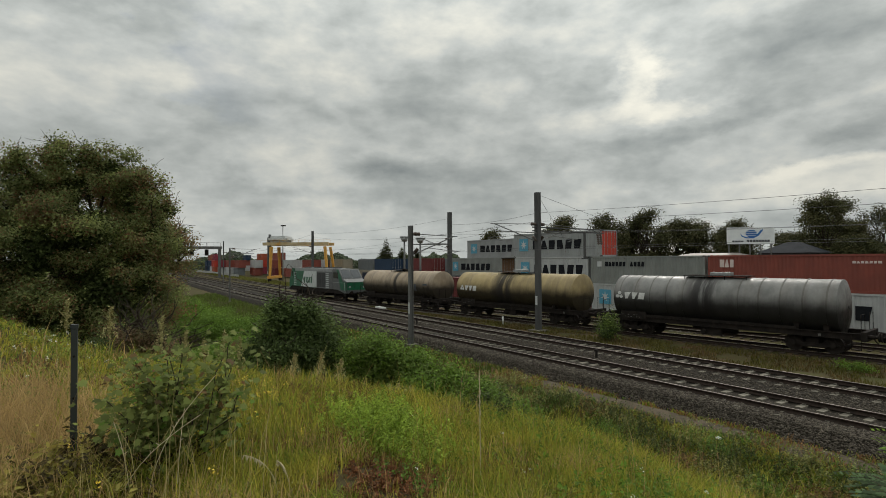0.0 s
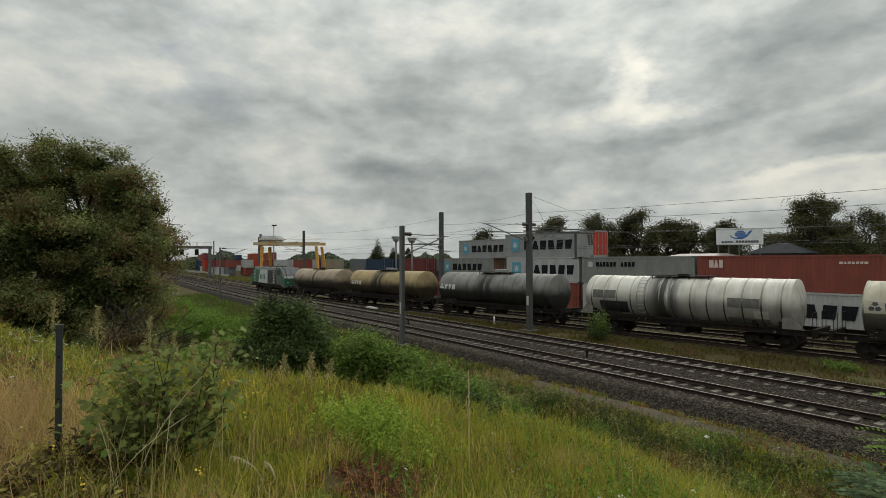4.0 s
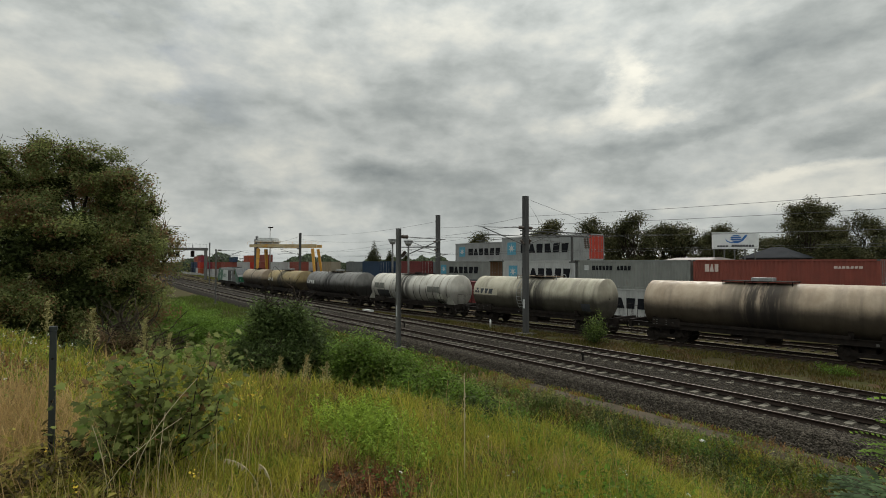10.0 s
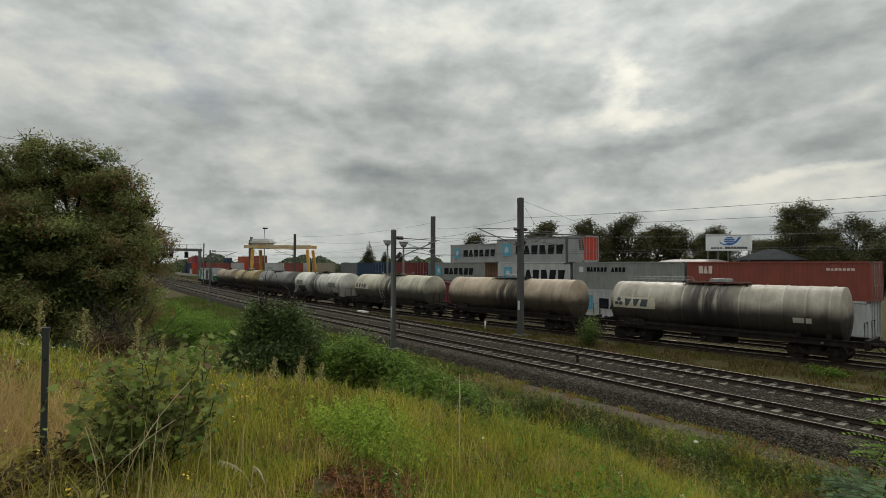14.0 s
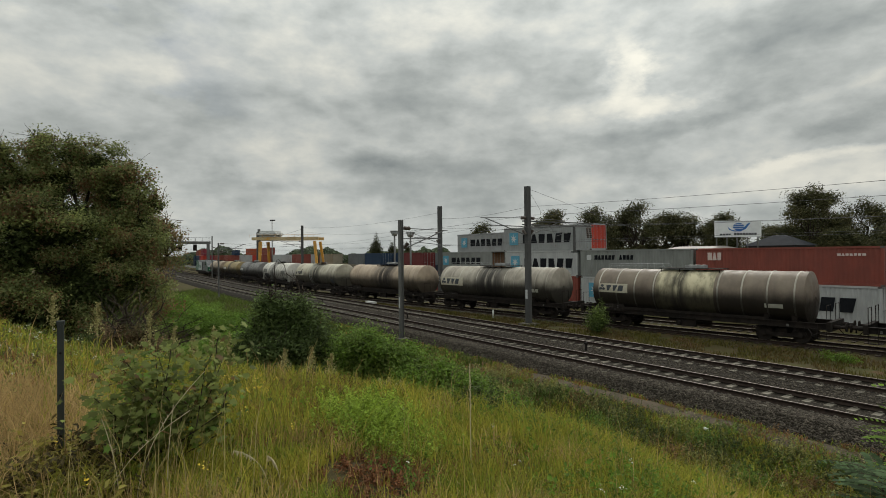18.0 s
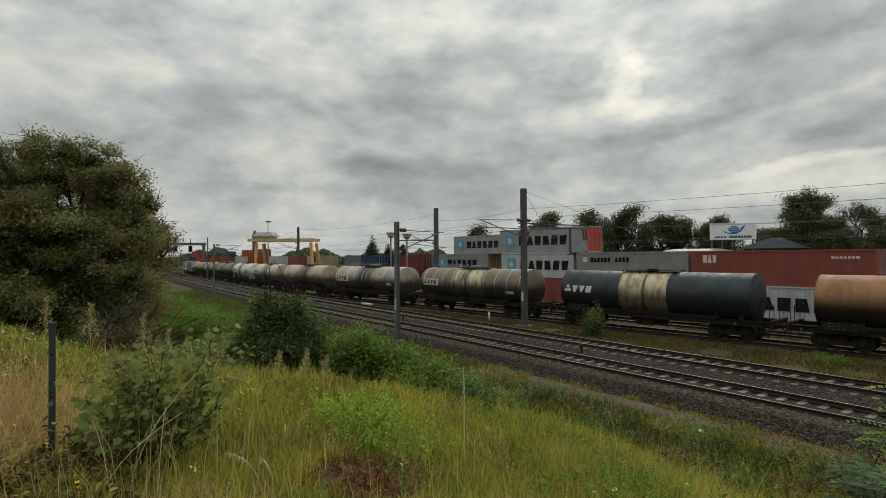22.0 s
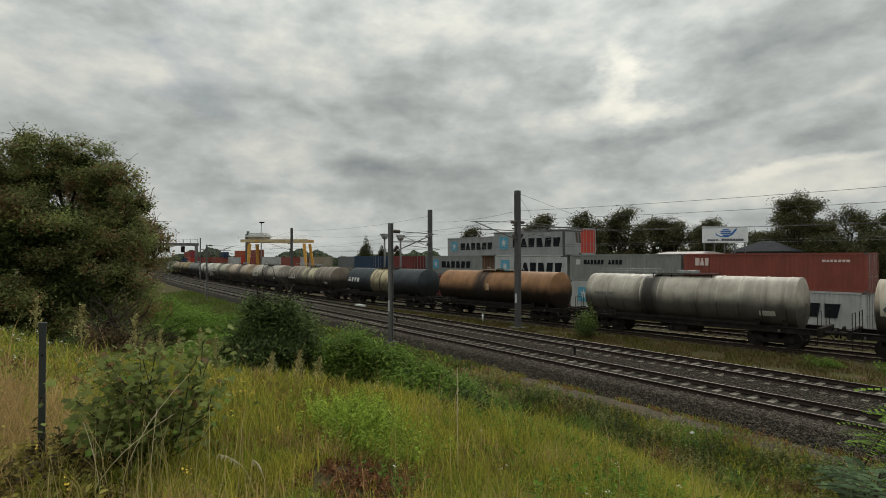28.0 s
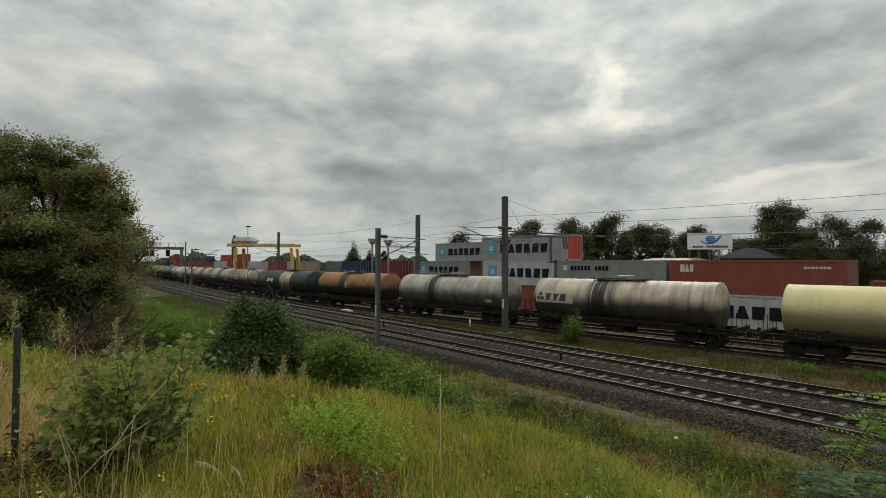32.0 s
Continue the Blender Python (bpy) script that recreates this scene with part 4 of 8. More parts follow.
def build_loco():
    top = thing("locomotive", "green, white and grey diesel locomotive pulling the tank wagons", "locomotive")
    green = mat("loco_green", (0.008, 0.105, 0.048), (0.007, 0.08, 0.038), 2, 0.45, spots=(0.012, 0.05, 0.03), spot_scale=1.5)
    grey = mat("loco_grey", (0.105, 0.108, 0.106), (0.075, 0.078, 0.078), 3, 0.5)
    white = mat("loco_white", (0.52, 0.54, 0.53), (0.43, 0.45, 0.44), 3, 0.5)
    roof = mat("loco_roof", (0.26, 0.265, 0.265), (0.2, 0.2, 0.2), 2, 0.6)
    dark = mat("loco_grille", (0.03, 0.031, 0.031), (0.045, 0.045, 0.045), 3, 0.7)
    glass = mat("dark_window_glass", (0.02, 0.024, 0.028), (0.03, 0.034, 0.038), 2, 0.08, spec=0.6)

    def block(name, x0, x1, z0, z1, hw, m, label=""):
        bm = bmesh.new()
        bx(bm, x0, x1, -hw, hw, z0, z1)
        soften(bm, 0.05, 2)
        part(name, bm, m, top, label)

    block("underframe", -9.5, 9.5, 0.85, 1.35, 1.38, GRIME)
    block("fuel_tank", -2.2, 2.2, 0.35, 0.9, 1.25, GRIME)
    block("front_hood", -0.6, 8.0, 1.35, 3.55, 1.40, green, "green hood section")
    for s in (-1, 1):
        bm = bmesh.new()
        v = [[bm.verts.new((x, y, z)) for x, z in ((5.0, 1.37), (-0.58, 1.37), (-0.58, 3.54), (3.8, 3.54))] for y in (s * 1.395, s * 1.412)]
        bm.faces.new(v[0])
        bm.faces.new(v[1][::-1])
        for i in range(4):
            bm.faces.new((v[0][i], v[1][i], v[1][(i + 1) % 4], v[0][(i + 1) % 4]))
        bmesh.ops.recalc_face_normals(bm, faces=bm.faces)
        part("white_section", bm, white, top, "white slanting section with a plain green emblem")
    block("engine_section", -5.6, -0.61, 1.35, 3.55, 1.40, grey, "grey engine-room side")
    block("roof", -5.6, 8.0, 3.551, 3.95, 1.22, roof)
    for k in range(3):
        bm = bmesh.new()
        tube(bm, (5.5 - k * 3.2, 0, 3.95), (5.5 - k * 3.2, 0, 4.08), 0.6, 0.55, 16)
        part("roof_fan", bm, dark, top)
    bm = bmesh.new()
    bx(bm, -4.5, -2.5, -0.5, 0.5, 3.95, 4.1)
    part("exhaust_box", bm, dark, top)
    # cabs, sloping outwards down to a nose
    for e in (-1, 1):
        x0 = -5.61 if e < 0 else 8.01
        ln = 4.1 if e < 0 else 1.7
        bm = bmesh.new()
        prof = [(0, 1.35), (0, 3.9), (ln * 0.45, 3.9), (ln * 0.72, 2.75), (ln, 2.35), (ln, 1.0), (ln * 0.9, 0.9), (ln * 0.3, 1.35)]
        va = [bm.verts.new((x0 + e * x, -1.40, z)) for x, z in prof]
        vb = [bm.verts.new((x0 + e * x, 1.40, z)) for x, z in prof]
        k = len(prof)
        for i in range(k):
            bm.faces.new((va[i], vb[i], vb[(i + 1) % k], va[(i + 1) % k]))
        bm.faces.new(va)
        bm.faces.new(vb[::-1])
        bmesh.ops.recalc_face_normals(bm, faces=bm.faces)
        soften(bm, 0.06, 2)
        part("cab", bm, grey if e < 0 else green, top, "grey driver's cab" if e < 0 else "green driver's cab")
        bm = bmesh.new()
        a, b = Vector((x0 + e * ln * 0.47, 0, 3.8)), Vector((x0 + e * ln * 0.71, 0, 2.83))
        out = Vector((e * 0.95, 0, 0.3)) * 0.03
        for s in (-1, 1):
            v = [bm.verts.new(p + out) for p in (a + Vector((0, s * 0.08, 0)), a + Vector((0, s * 1.2, 0)), b + Vector((0, s * 1.25, 0)), b + Vector((0, s * 0.08, 0)))]
            bm.faces.new(v)
        part("windscreen", bm, glass, top)
        bm = bmesh.new()
        xa, xb = sorted((x0 + e * 0.35, x0 + e * ln * 0.42))
        for s in (-1, 1):
            bx(bm, xa, xb, s * 1.405 - 0.008, s * 1.405 + 0.008, 2.75, 3.5)
        part("side_window", bm, glass, top)
        bm = bmesh.new()
        for s in (-1, 1):
            tube(bm, (x0 + e * (ln - 0.01), s * 0.95, 1.75), (x0 + e * (ln + 0.04), s * 0.95, 1.75), 0.13, 0.13, 12)
        part("headlight", bm, GALV, top, "round lamp")
    # green stripe along the rear cab and nose, emblem, grilles, handrails
    bm = bmesh.new()
    v = [bm.verts.new(p) for p in ((-6.9, 1.41, 3.88), (-7.4, 1.41, 3.88), (-8.7, 1.41, 2.35), (-9.7, 1.41, 2.3), (-9.7, 1.41, 1.35), (-8.2, 1.41, 1.35))]
    bm.faces.new(v)
    v = [bm.verts.new((p.co.x, -1.41, p.co.z)) for p in v]
    bm.faces.new(v)
    bx(bm, -9.735, -9.725, -1.3, 1.3, 1.4, 2.3)
    part("green_flash", bm, green, top, "green flash round the nose")
    bm = bmesh.new()
    for k in range(4):
        x = 3.9 - k * 0.82
        v = [bm.verts.new((x + u, 1.417, z)) for u, z in ((0, 1.95), (-0.46, 1.95), (-0.6, 2.75), (-0.14, 2.75))]
        bm.faces.new(v)
    part("emblem", bm, green, top, "plain green slanted blocks")
    for x0, x1, z0, z1 in ((-2.1, -0.8, 1.5, 3.4), (-3.5, -2.2, 1.5, 3.4)):
        for s in (-1, 1):
            bm = bmesh.new()
            bx(bm, x0, x1, s * 1.405 - 0.008, s * 1.405 + 0.008, z0, z1)
            for k in range(14):
                z = z0 + (z1 - z0) * (k + 0.2) / 14
                bx(bm, x0 + 0.04, x1 - 0.04, s * 1.415 - 0.008, s * 1.415 + 0.008, z, z + (z1 - z0) / 24)
            part("grille", bm, dark, top, "dark louvred grille")
    for x in (7.3, 0.1, -4.1):
        bm = bmesh.new()
        for k in range(8):
            bx(bm, x - 0.45, x + 0.45, 1.404, 1.43, 1.5 + k * 0.25, 1.59 + k * 0.25)
        part("vent_slats", bm, white, top, "pale vent slats")
    bm = bmesh.new()
    polyline(bm, [(-9.4, 1.5, 1.3), (-9.4, 1.5, 2.25), (-5.9, 1.5, 2.25)], 0.02)
    part("handrail", bm, GALV, top)
    for e in (-1, 1):
        add_bogie(top, e * 6.6, 2.6)
    add_buffers(top, 10.14)
    TRAIN.append((top, 80.9))


build_loco()

# ---- containers ----
ROW_TILT = 0.10
ROW_ANGLE = math.atan(ROW_TILT)
YARD_Z = -0.35


def container_mat(name, c1, c2=None, rust=0.0):
    c1, c2 = tuple(v * (0.58 if min(c1) > 0.2 else 0.85) for v in c1), c2 and tuple(v * (0.58 if min(c2) > 0.2 else 0.85) for v in c2)
    return mat("box_" + name, c1, c2 or tuple(v * 0.82 for v in c1), 1.2, 0.6, bump=0.15, bump_scale=25, spots=(0.16, 0.085, 0.05) if rust else tuple(v * 0.6 for v in c1), spot_scale=1.6, spot_at=(0.66 - rust * 0.1, 0.8 - rust * 0.08), stretch=(1, 1, 0.5))


def corrugated(name, length, height, z0, y, depth, m, parent, axis="x"):
    """A wall of pressed trapezoid ribs, length along x (or y), its face at y."""
    pitch = 0.278
    n = max(2, int(length / pitch))
    us, ds = [], []
    for k in range(n):
        u = k * length / n
        w = length / n
        for f, d in ((0.0, 0), (0.25, 0), (0.40, 1), (0.85, 1)):
            us.append(u + f * w)
            ds.append(d * depth)
    us.append(length)
    ds.append(0)
    verts = []
    for z in (z0, z0 + height):
        for u, d in zip(us, ds):
            verts.append((u, y + d, z) if axis == "x" else (y + d, u, z))
    k = len(us)
    i = np.arange(k - 1)
    faces = np.stack([i, i + 1, i + 1 + k, i + k], 1)
    return part(name, raw(name, verts, faces, m), None, parent)


STAR_BLUE = mat("pale_blue_square", (0.085, 0.30, 0.42), (0.07, 0.26, 0.37), 2, 0.6)
STAR_WHITE = mat("star_white", (0.5, 0.52, 0.52), (0.44, 0.45, 0.45), 2, 0.6)
CORNER = mat("corner_casting", (0.10, 0.095, 0.09), (0.07, 0.065, 0.06), 4, 0.7)
BLACK_MARK = mat("black_lettering", (0.010, 0.011, 0.014), (0.016, 0.017, 0.02), 3, 0.9, spec=0.1)


def container(label, m, x, y, level, length=12.19, high=2.59, door_mat=None, mark=None, turn=ROW_ANGLE, z0=None, simple=False, ladder=False, shift=False):
    """A shipping container with its near left lower corner at x, y."""
    z = YARD_Z + level * 2.60 if z0 is None else z0
    top = thing("shipping_container", label, "shipping container", "stacked containers", at=Matrix.Translation((x, y, z)) @ Matrix.Rotation(turn, 4, "Z"))
    w = 2.44
    dm = door_mat or m
    corrugated("side_wall", length - 0.3, high - 0.28, 0.16, 0.03, 0.05, m, top).location.x = 0.15
    corrugated("side_wall", length - 0.3, high - 0.28, 0.16, w - 0.066, 0.036, m, top).location.x = 0.15
    bm = bmesh.new()
    bx(bm, 0.02, length - 0.02, 0.03, w - 0.03, high - 0.07, high - 0.045)
    part("roof", bm, m, top)
    bm = bmesh.new()
    bx(bm, 0.02, length - 0.02, 0.03, w - 0.03, 0.12, 0.16)
    part("floor", bm, CORNER, top)
    bm = bmesh.new()
    for yy in (0.0, w - 0.08):
        bx(bm, 0.17, length - 0.17, yy, yy + 0.08, 0.0, 0.17)
        bx(bm, 0.17, length - 0.17, yy + 0.005, yy + 0.075, high - 0.13, high)
        for xx in (0.0, length - 0.16):
            bx(bm, xx, xx + 0.16, yy, yy + 0.08, 0.12, high - 0.12)
    for xx in (0.01, length - 0.09):
        bx(bm, xx, xx + 0.08, 0.08, w - 0.08, 0.0, 0.15)
        bx(bm, xx, xx + 0.08, 0.08, w - 0.08, high - 0.12, high)
    part("frame", bm, m, top)
    if not simple:
        for xx in (0, length - 0.18):
            for yy in (0, w - 0.16):
                for zz in (0, high - 0.12):
                    bm = bmesh.new()
                    bx(bm, xx - 0.003, xx + 0.183, yy - 0.003, yy + 0.163, zz - 0.0, zz + 0.12)
                    part("corner_casting", bm, CORNER, top)
    # front wall and doors
    corrugated("front_wall", w - 0.2, high - 0.3, 0.15, 0.03, 0.04, dm if door_mat else m, top, "y").location.y = 0.1
    if simple:
        corrugated("end_wall", w - 0.2, high - 0.3, 0.15, length - 0.07, 0.04, dm, top, "y").location.y = 0.1
    else:
        for s in range(2):
            bm = bmesh.new()
            ya, yb = 0.1 + s * (w - 0.2) / 2 + 0.01, 0.1 + (s + 1) * (w - 0.2) / 2 - 0.01
            for k in range(3):
                za = 0.16 + k * (high - 0.3) / 3
                bx(bm, length - 0.06, length - 0.03, ya, yb, za + 0.015, za + (high - 0.3) / 3 - 0.015)
            bx(bm, length - 0.075, length - 0.055, ya, yb, 0.15, high - 0.13)
            d = part("door", bm, dm, top)
            for q in (0.3, 0.75):
                bm = bmesh.new()
                yy = ya + (yb - ya) * q
                tube(bm, (length - 0.0, yy, 0.1), (length - 0.0, yy, high - 0.08), 0.018, 0.018, 6)
                bx(bm, length - 0.03, length + 0.03, yy - 0.1, yy + 0.12, 1.0, 1.05)
                part("lock_rod", bm, GALV, d)
    if mark == "star":
        add_star(top, 1.0 + (1.15 if shift else 0), high * 0.52, 1.25)
        add_blocks(top, 3.0 + (1.15 if shift else 0), high * 0.5, 6.9, 0.95, 6, BLACK_MARK)
    elif mark == "line":
        bm = bmesh.new()
        bx(bm, 0.75, 1.25, 0.012, 0.024, 1.62, 2.12)
        part("emblem", bm, STAR_WHITE, top, "small plain white square")
        add_blocks(top, 1.65, 1.87, 4.3, 0.42, 11, BLACK_MARK, gap_at=6)
    elif mark == "rust":
        add_blocks(top, 0.95, 1.95, 1.15, 0.6, 3, mat("pale_pink_lettering", (0.60, 0.50, 0.46), (0.5, 0.42, 0.38), 4, 0.7))
        add_blocks(top, length - 2.5, 2.05, 1.6, 0.16, 7, mat("pale_pink_lettering", (0.6, 0.5, 0.46)))
    return top


def add_blocks(top, x, z, length, h, n, m, gap_at=None, y=0.0):
    """Plain tapering, leaning and square-cut blocks in place of a maker's name, one part each."""
    w = length / n
    cuts = ((0.0, 0.90, 0.90, 0.0), (0.0, 0.86, 0.58, 0.28), (0.04, 0.74, 0.80, 0.04), (0.04, 0.80, 0.66, 0.04), (0.0, 0.70, 0.82, 0.12), (0.04, 0.66, 0.84, 0.04))
    for k in range(n):
        if k == gap_at:
            continue
        bm = bmesh.new()
        u = x + k * w
        cut = cuts[k % 6]
        v = bx(bm, 0, 1, y + 0.012, y + 0.026, z - h / 2, z + h / 2)
        for i, q in enumerate(v):
            q.co.x = u + w * (cut[i % 2] if i < 4 else cut[3 - i % 2])
        part("name_block", bm, m, top, "plain dark block" if k == 0 else "")


def add_star(top, x, z, s):
    bm = bmesh.new()
    bx(bm, x - 0.1, x + s, 0.010, 0.022, z - s * 0.55, z + s * 0.55)
    part("emblem_square", bm, STAR_BLUE, top, "pale blue square")
    bm = bmesh.new()
    c = bm.verts.new((x + s * 0.45, 0.008, z))
    ring = []
    for k in range(14):
        r = s * (0.42 if k % 2 == 0 else 0.15)
        a = k * math.tau / 14 + math.pi / 2
        ring.append(bm.verts.new((x + s * 0.45 + r * math.cos(a), 0.008, z + r * math.sin(a))))
    for k in range(14):
        bm.faces.new((c, ring[k], ring[(k + 1) % 14]))
    part("emblem", bm, STAR_WHITE, top, "plain white pointed shape")


def row_y(x, y0=41.0):
    return y0 + ROW_TILT * (x + 20)


BOX_GREY = container_mat("pale_grey", (0.48, 0.50, 0.50), rust=0.3)
BOX_WHITE = container_mat("off_white", (0.70, 0.715, 0.71), rust=0.2)
BOX_GREEN_GREY = container_mat("green_grey", (0.37, 0.39, 0.365), rust=0.35)
BOX_RUST = container_mat("red_oxide", (0.26, 0.062, 0.042), (0.21, 0.054, 0.038))
BOX_RED = container_mat("bright_red", (0.52, 0.05, 0.026))
BOX_BROWN = container_mat("brown", (0.24, 0.13, 0.07), rust=0.4)
BOX_BLUE = container_mat("dark_blue", (0.016, 0.042, 0.09))
BOX_NAVY = container_mat("navy", (0.018, 0.026, 0.05))
BOX_MAROON = container_mat("maroon", (0.16, 0.028, 0.028))
BOX_PINK = container_mat("magenta_red", (0.26, 0.03, 0.05))
BOX_ORANGE = container_mat("orange", (0.36, 0.08, 0.03))
BOX_CREAM = container_mat("cream", (0.50, 0.44, 0.33))
BOX_TEAL = container_mat("slate_grey", (0.22, 0.24, 0.25))


def put(label, m, x_left, level, y0=41.0, **kw):
    return container(label, m, x_left, row_y(x_left, y0), level, **kw)


# near stacks beyond the freight track
put("off-white container with plain dark name blocks at ground level", BOX_WHITE, -26.9, 0, mark="star", shift=True)
put("red oxide container stacked on an off-white one", BOX_RUST, -26.75, 1, mark="rust")
put("off-white container with plain dark name blocks at ground level", BOX_WHITE, -38.3, 0, length=11.3, mark="star")
put("greenish grey container stacked on an off-white one", BOX_GREEN_GREY, -38.35, 1, length=11.4, mark="line")
put("red oxide container at ground level under pale ones", BOX_RUST, -49.0, 0, length=10.3)
put("off-white container with pale blue square, second in a stack", BOX_WHITE, -49.0, 1, length=10.3, mark="star")
put("pale grey container with bright red doors on top of a stack", BOX_GREY, -49.2, 2, door_mat=BOX_RED, mark="star")
put("maroon container at ground level", BOX_MAROON, -64.5, 0, y0=41.5)
put("grey container with rusty brown doors, second in a stack", BOX_GREEN_GREY, -72.3, 1, y0=48.5, door_mat=BOX_BROWN, mark="star")
put("pale grey container on top of a stack", BOX_GREY, -67.8, 2, y0=48.5, length=11.5, mark="star")
put("grey container at ground level", BOX_TEAL, -72.3, 0, y0=48.5)
put("maroon container, second in a stack", BOX_MAROON, -79.2, 1, y0=46, length=6.06)
put("maroon container at ground level", BOX_MAROON, -79.2, 0, y0=46, length=6.06)
put("dark blue container, second in a stack", BOX_BLUE, -93.6, 1, y0=47, length=6.06)
put("navy container at ground level", BOX_NAVY, -98.5, 0, y0=47)
put("dark blue short container beside a long one", BOX_BLUE, -85.8 - 6.4, 1, y0=50, length=6.06)
# low dark red boxes seen past the end of the row
put("red oxide container standing on the yard", BOX_RUST, -13.6, 0, y0=46.5)
put("grey container standing on the yard", BOX_TEAL, -1.0, 0, y0=46.5)
put("dark red container loaded on a flat trailer", BOX_RUST, -16.5, 0, y0=50.5, z0=0.66)


def flat_trailer():
    m = Matrix.Translation((-16.5, row_y(-16.5, 50.5), -0.62)) @ Matrix.Rotation(ROW_ANGLE, 4, "Z")
    top = thing("trailer", "dark steel flat trailer carrying a container", "trailer", at=m)
    bm = bmesh.new()
    bx(bm, 0.0, 12.2, -2.4, 0.0, 1.0, 1.27)
    soften(bm, 0.02)
    part("bed", bm, GRIME, top)
    for x in (8.6, 9.9, 11.2):
        for y in (-2.15, -0.25):
            bm = bmesh.new()
            tube(bm, (x, y - 0.2, 0.52), (x, y + 0.2, 0.52), 0.52, 0.52, 18)
            part("wheel", bm, GRIME, top)
    for y in (-2.1, -0.3):
        bm = bmesh.new()
        bx(bm, 2.2, 2.4, y - 0.1, y + 0.1, 0.0, 1.0)
        part("landing_leg", bm, GRIME, top)


flat_trailer()


# ---- masts and wires ----
MAST = mat("mast_concrete_grey", (0.075, 0.075, 0.074), (0.05, 0.05, 0.05), 2, 0.75, bump=0.2, stretch=(1, 1, 0.2), spots=(0.16, 0.15, 0.13), spot_scale=1.2, spot_at=(0.6, 0.75))
MAST_STEEL = mat("mast_galvanised", (0.15, 0.15, 0.145), (0.10, 0.10, 0.097), 2, 0.6, 0.3, bump=0.2, stretch=(1, 1, 0.2))
WIRE = mat("wire_dark", (0.07, 0.07, 0.07), (0.05, 0.05, 0.05), 4, 0.6)
INSUL = mat("brown_insulator", (0.10, 0.075, 0.06), (0.07, 0.05, 0.04), 4, 0.35)


def h_post(bm, w, d, z0, z1):
    """A rolled H post."""
    bx(bm, -w / 2, w / 2, -d / 2, -d / 2 + 0.02, z0, z1)
    bx(bm, -w / 2, w / 2, d / 2 - 0.02, d / 2, z0, z1)
    bx(bm, -0.012, 0.012, -d / 2 + 0.02, d / 2 - 0.02, z0, z1)


def ribbed(bm, a, b, n, r0, r1, seg=10):
    """A ribbed insulator from a to b in one turned piece."""
    a, b = Vector(a), Vector(b)
    q = (b - a).to_track_quat("Z", "Y").to_matrix()
    rings = []
    for k in range(2 * n + 1):
        r = r0 if k % 2 else r1
        c = a.lerp(b, k / (2 * n))
        rings.append([bm.verts.new(c + q @ Vector((r * math.cos(i * math.tau / seg), r * math.sin(i * math.tau / seg), 0))) for i in range(seg)])
    for u, v in zip(rings, rings[1:]):
        for i in range(seg):
            bm.faces.new((u[i], u[(i + 1) % seg], v[(i + 1) % seg], v[i]))
    bm.faces.new(rings[0][::-1])
    bm.faces.new(rings[-1])


def cantilever(top, y_reach, z, s):
    """Bracket arm over a track: stay, strut, registration arm and insulators; reaches along y."""
    bm = bmesh.new()
    e = y_reach
    tube(bm, (0, s * 0.15, z + 1.25), (0, e, z + 1.15), 0.025, 0.025, 6)
    tube(bm, (0, s * 0.15, z), (0, e * 0.92, z + 1.15), 0.035, 0.035, 6)
    tube(bm, (0, s * 0.12, z + 0.62), (0, e * 0.88, z + 0.66), 0.035, 0.035, 6)
    tube(bm, (0, e * 0.35, z + 0.42), (0, e * 1.05, z + 0.2), 0.022, 0.022, 6)
    tube(bm, (0, e * 1.0, z + 0.2), (0, e * 0.75, z - 0.02), 0.015, 0.015, 6)
    part("bracket_arm", bm, MAST_STEEL, top)
    for a, b in (((0, s * 0.2, z + 1.245), (0, s * 0.65, z + 1.235)), ((0, s * 0.2, z + 0.06), (0, s * 0.5, z + 0.36))):
        bm = bmesh.new()
        ribbed(bm, a, b, 5, 0.12, 0.06)
        part("insulator", bm, INSUL, top)


def mast(label, x, y, z0, z1, kind, reach=None, arm_z=5.6, turn=0.0, m=None, w=0.25):
    top = thing("catenary_mast", label, "catenary mast", "overhead line masts", at=Matrix.Translation((x, y, 0)) @ Matrix.Rotation(turn, 4, "Z"))
    bm = bmesh.new()
    if kind == "h":
        h_post(bm, w, w * 1.1, z0, z1)
    else:
        bx(bm, -w / 2, w / 2, -w / 2, w / 2, z0, z1)
        soften(bm, 0.03, 1)
    part("post", bm, m or MAST, top)
    bm = bmesh.new()
    bx(bm, -w * 1.6, w * 1.6, -w * 1.6, w * 1.6, z0 - 0.3, z0 + 0.12)
    soften(bm, 0.02, 1)
    part("footing", bm, CONCRETE, top, "concrete footing")
    bm = bmesh.new()
    bx(bm, -w / 2 - 0.01, -w / 2, -w * 0.3, w * 0.3, z0 + 2.0, z0 + 2.5)
    bx(bm, -w * 0.3, w * 0.3, -w * 0.55 - 0.012, -w * 0.55, z0 + 1.9, z0 + 2.55)
    part("number_plate", bm, STAR_WHITE, top, "small white plate")
    for r in reach or ():
        cantilever(top, r, arm_z, 1 if r > 0 else -1)
    return top


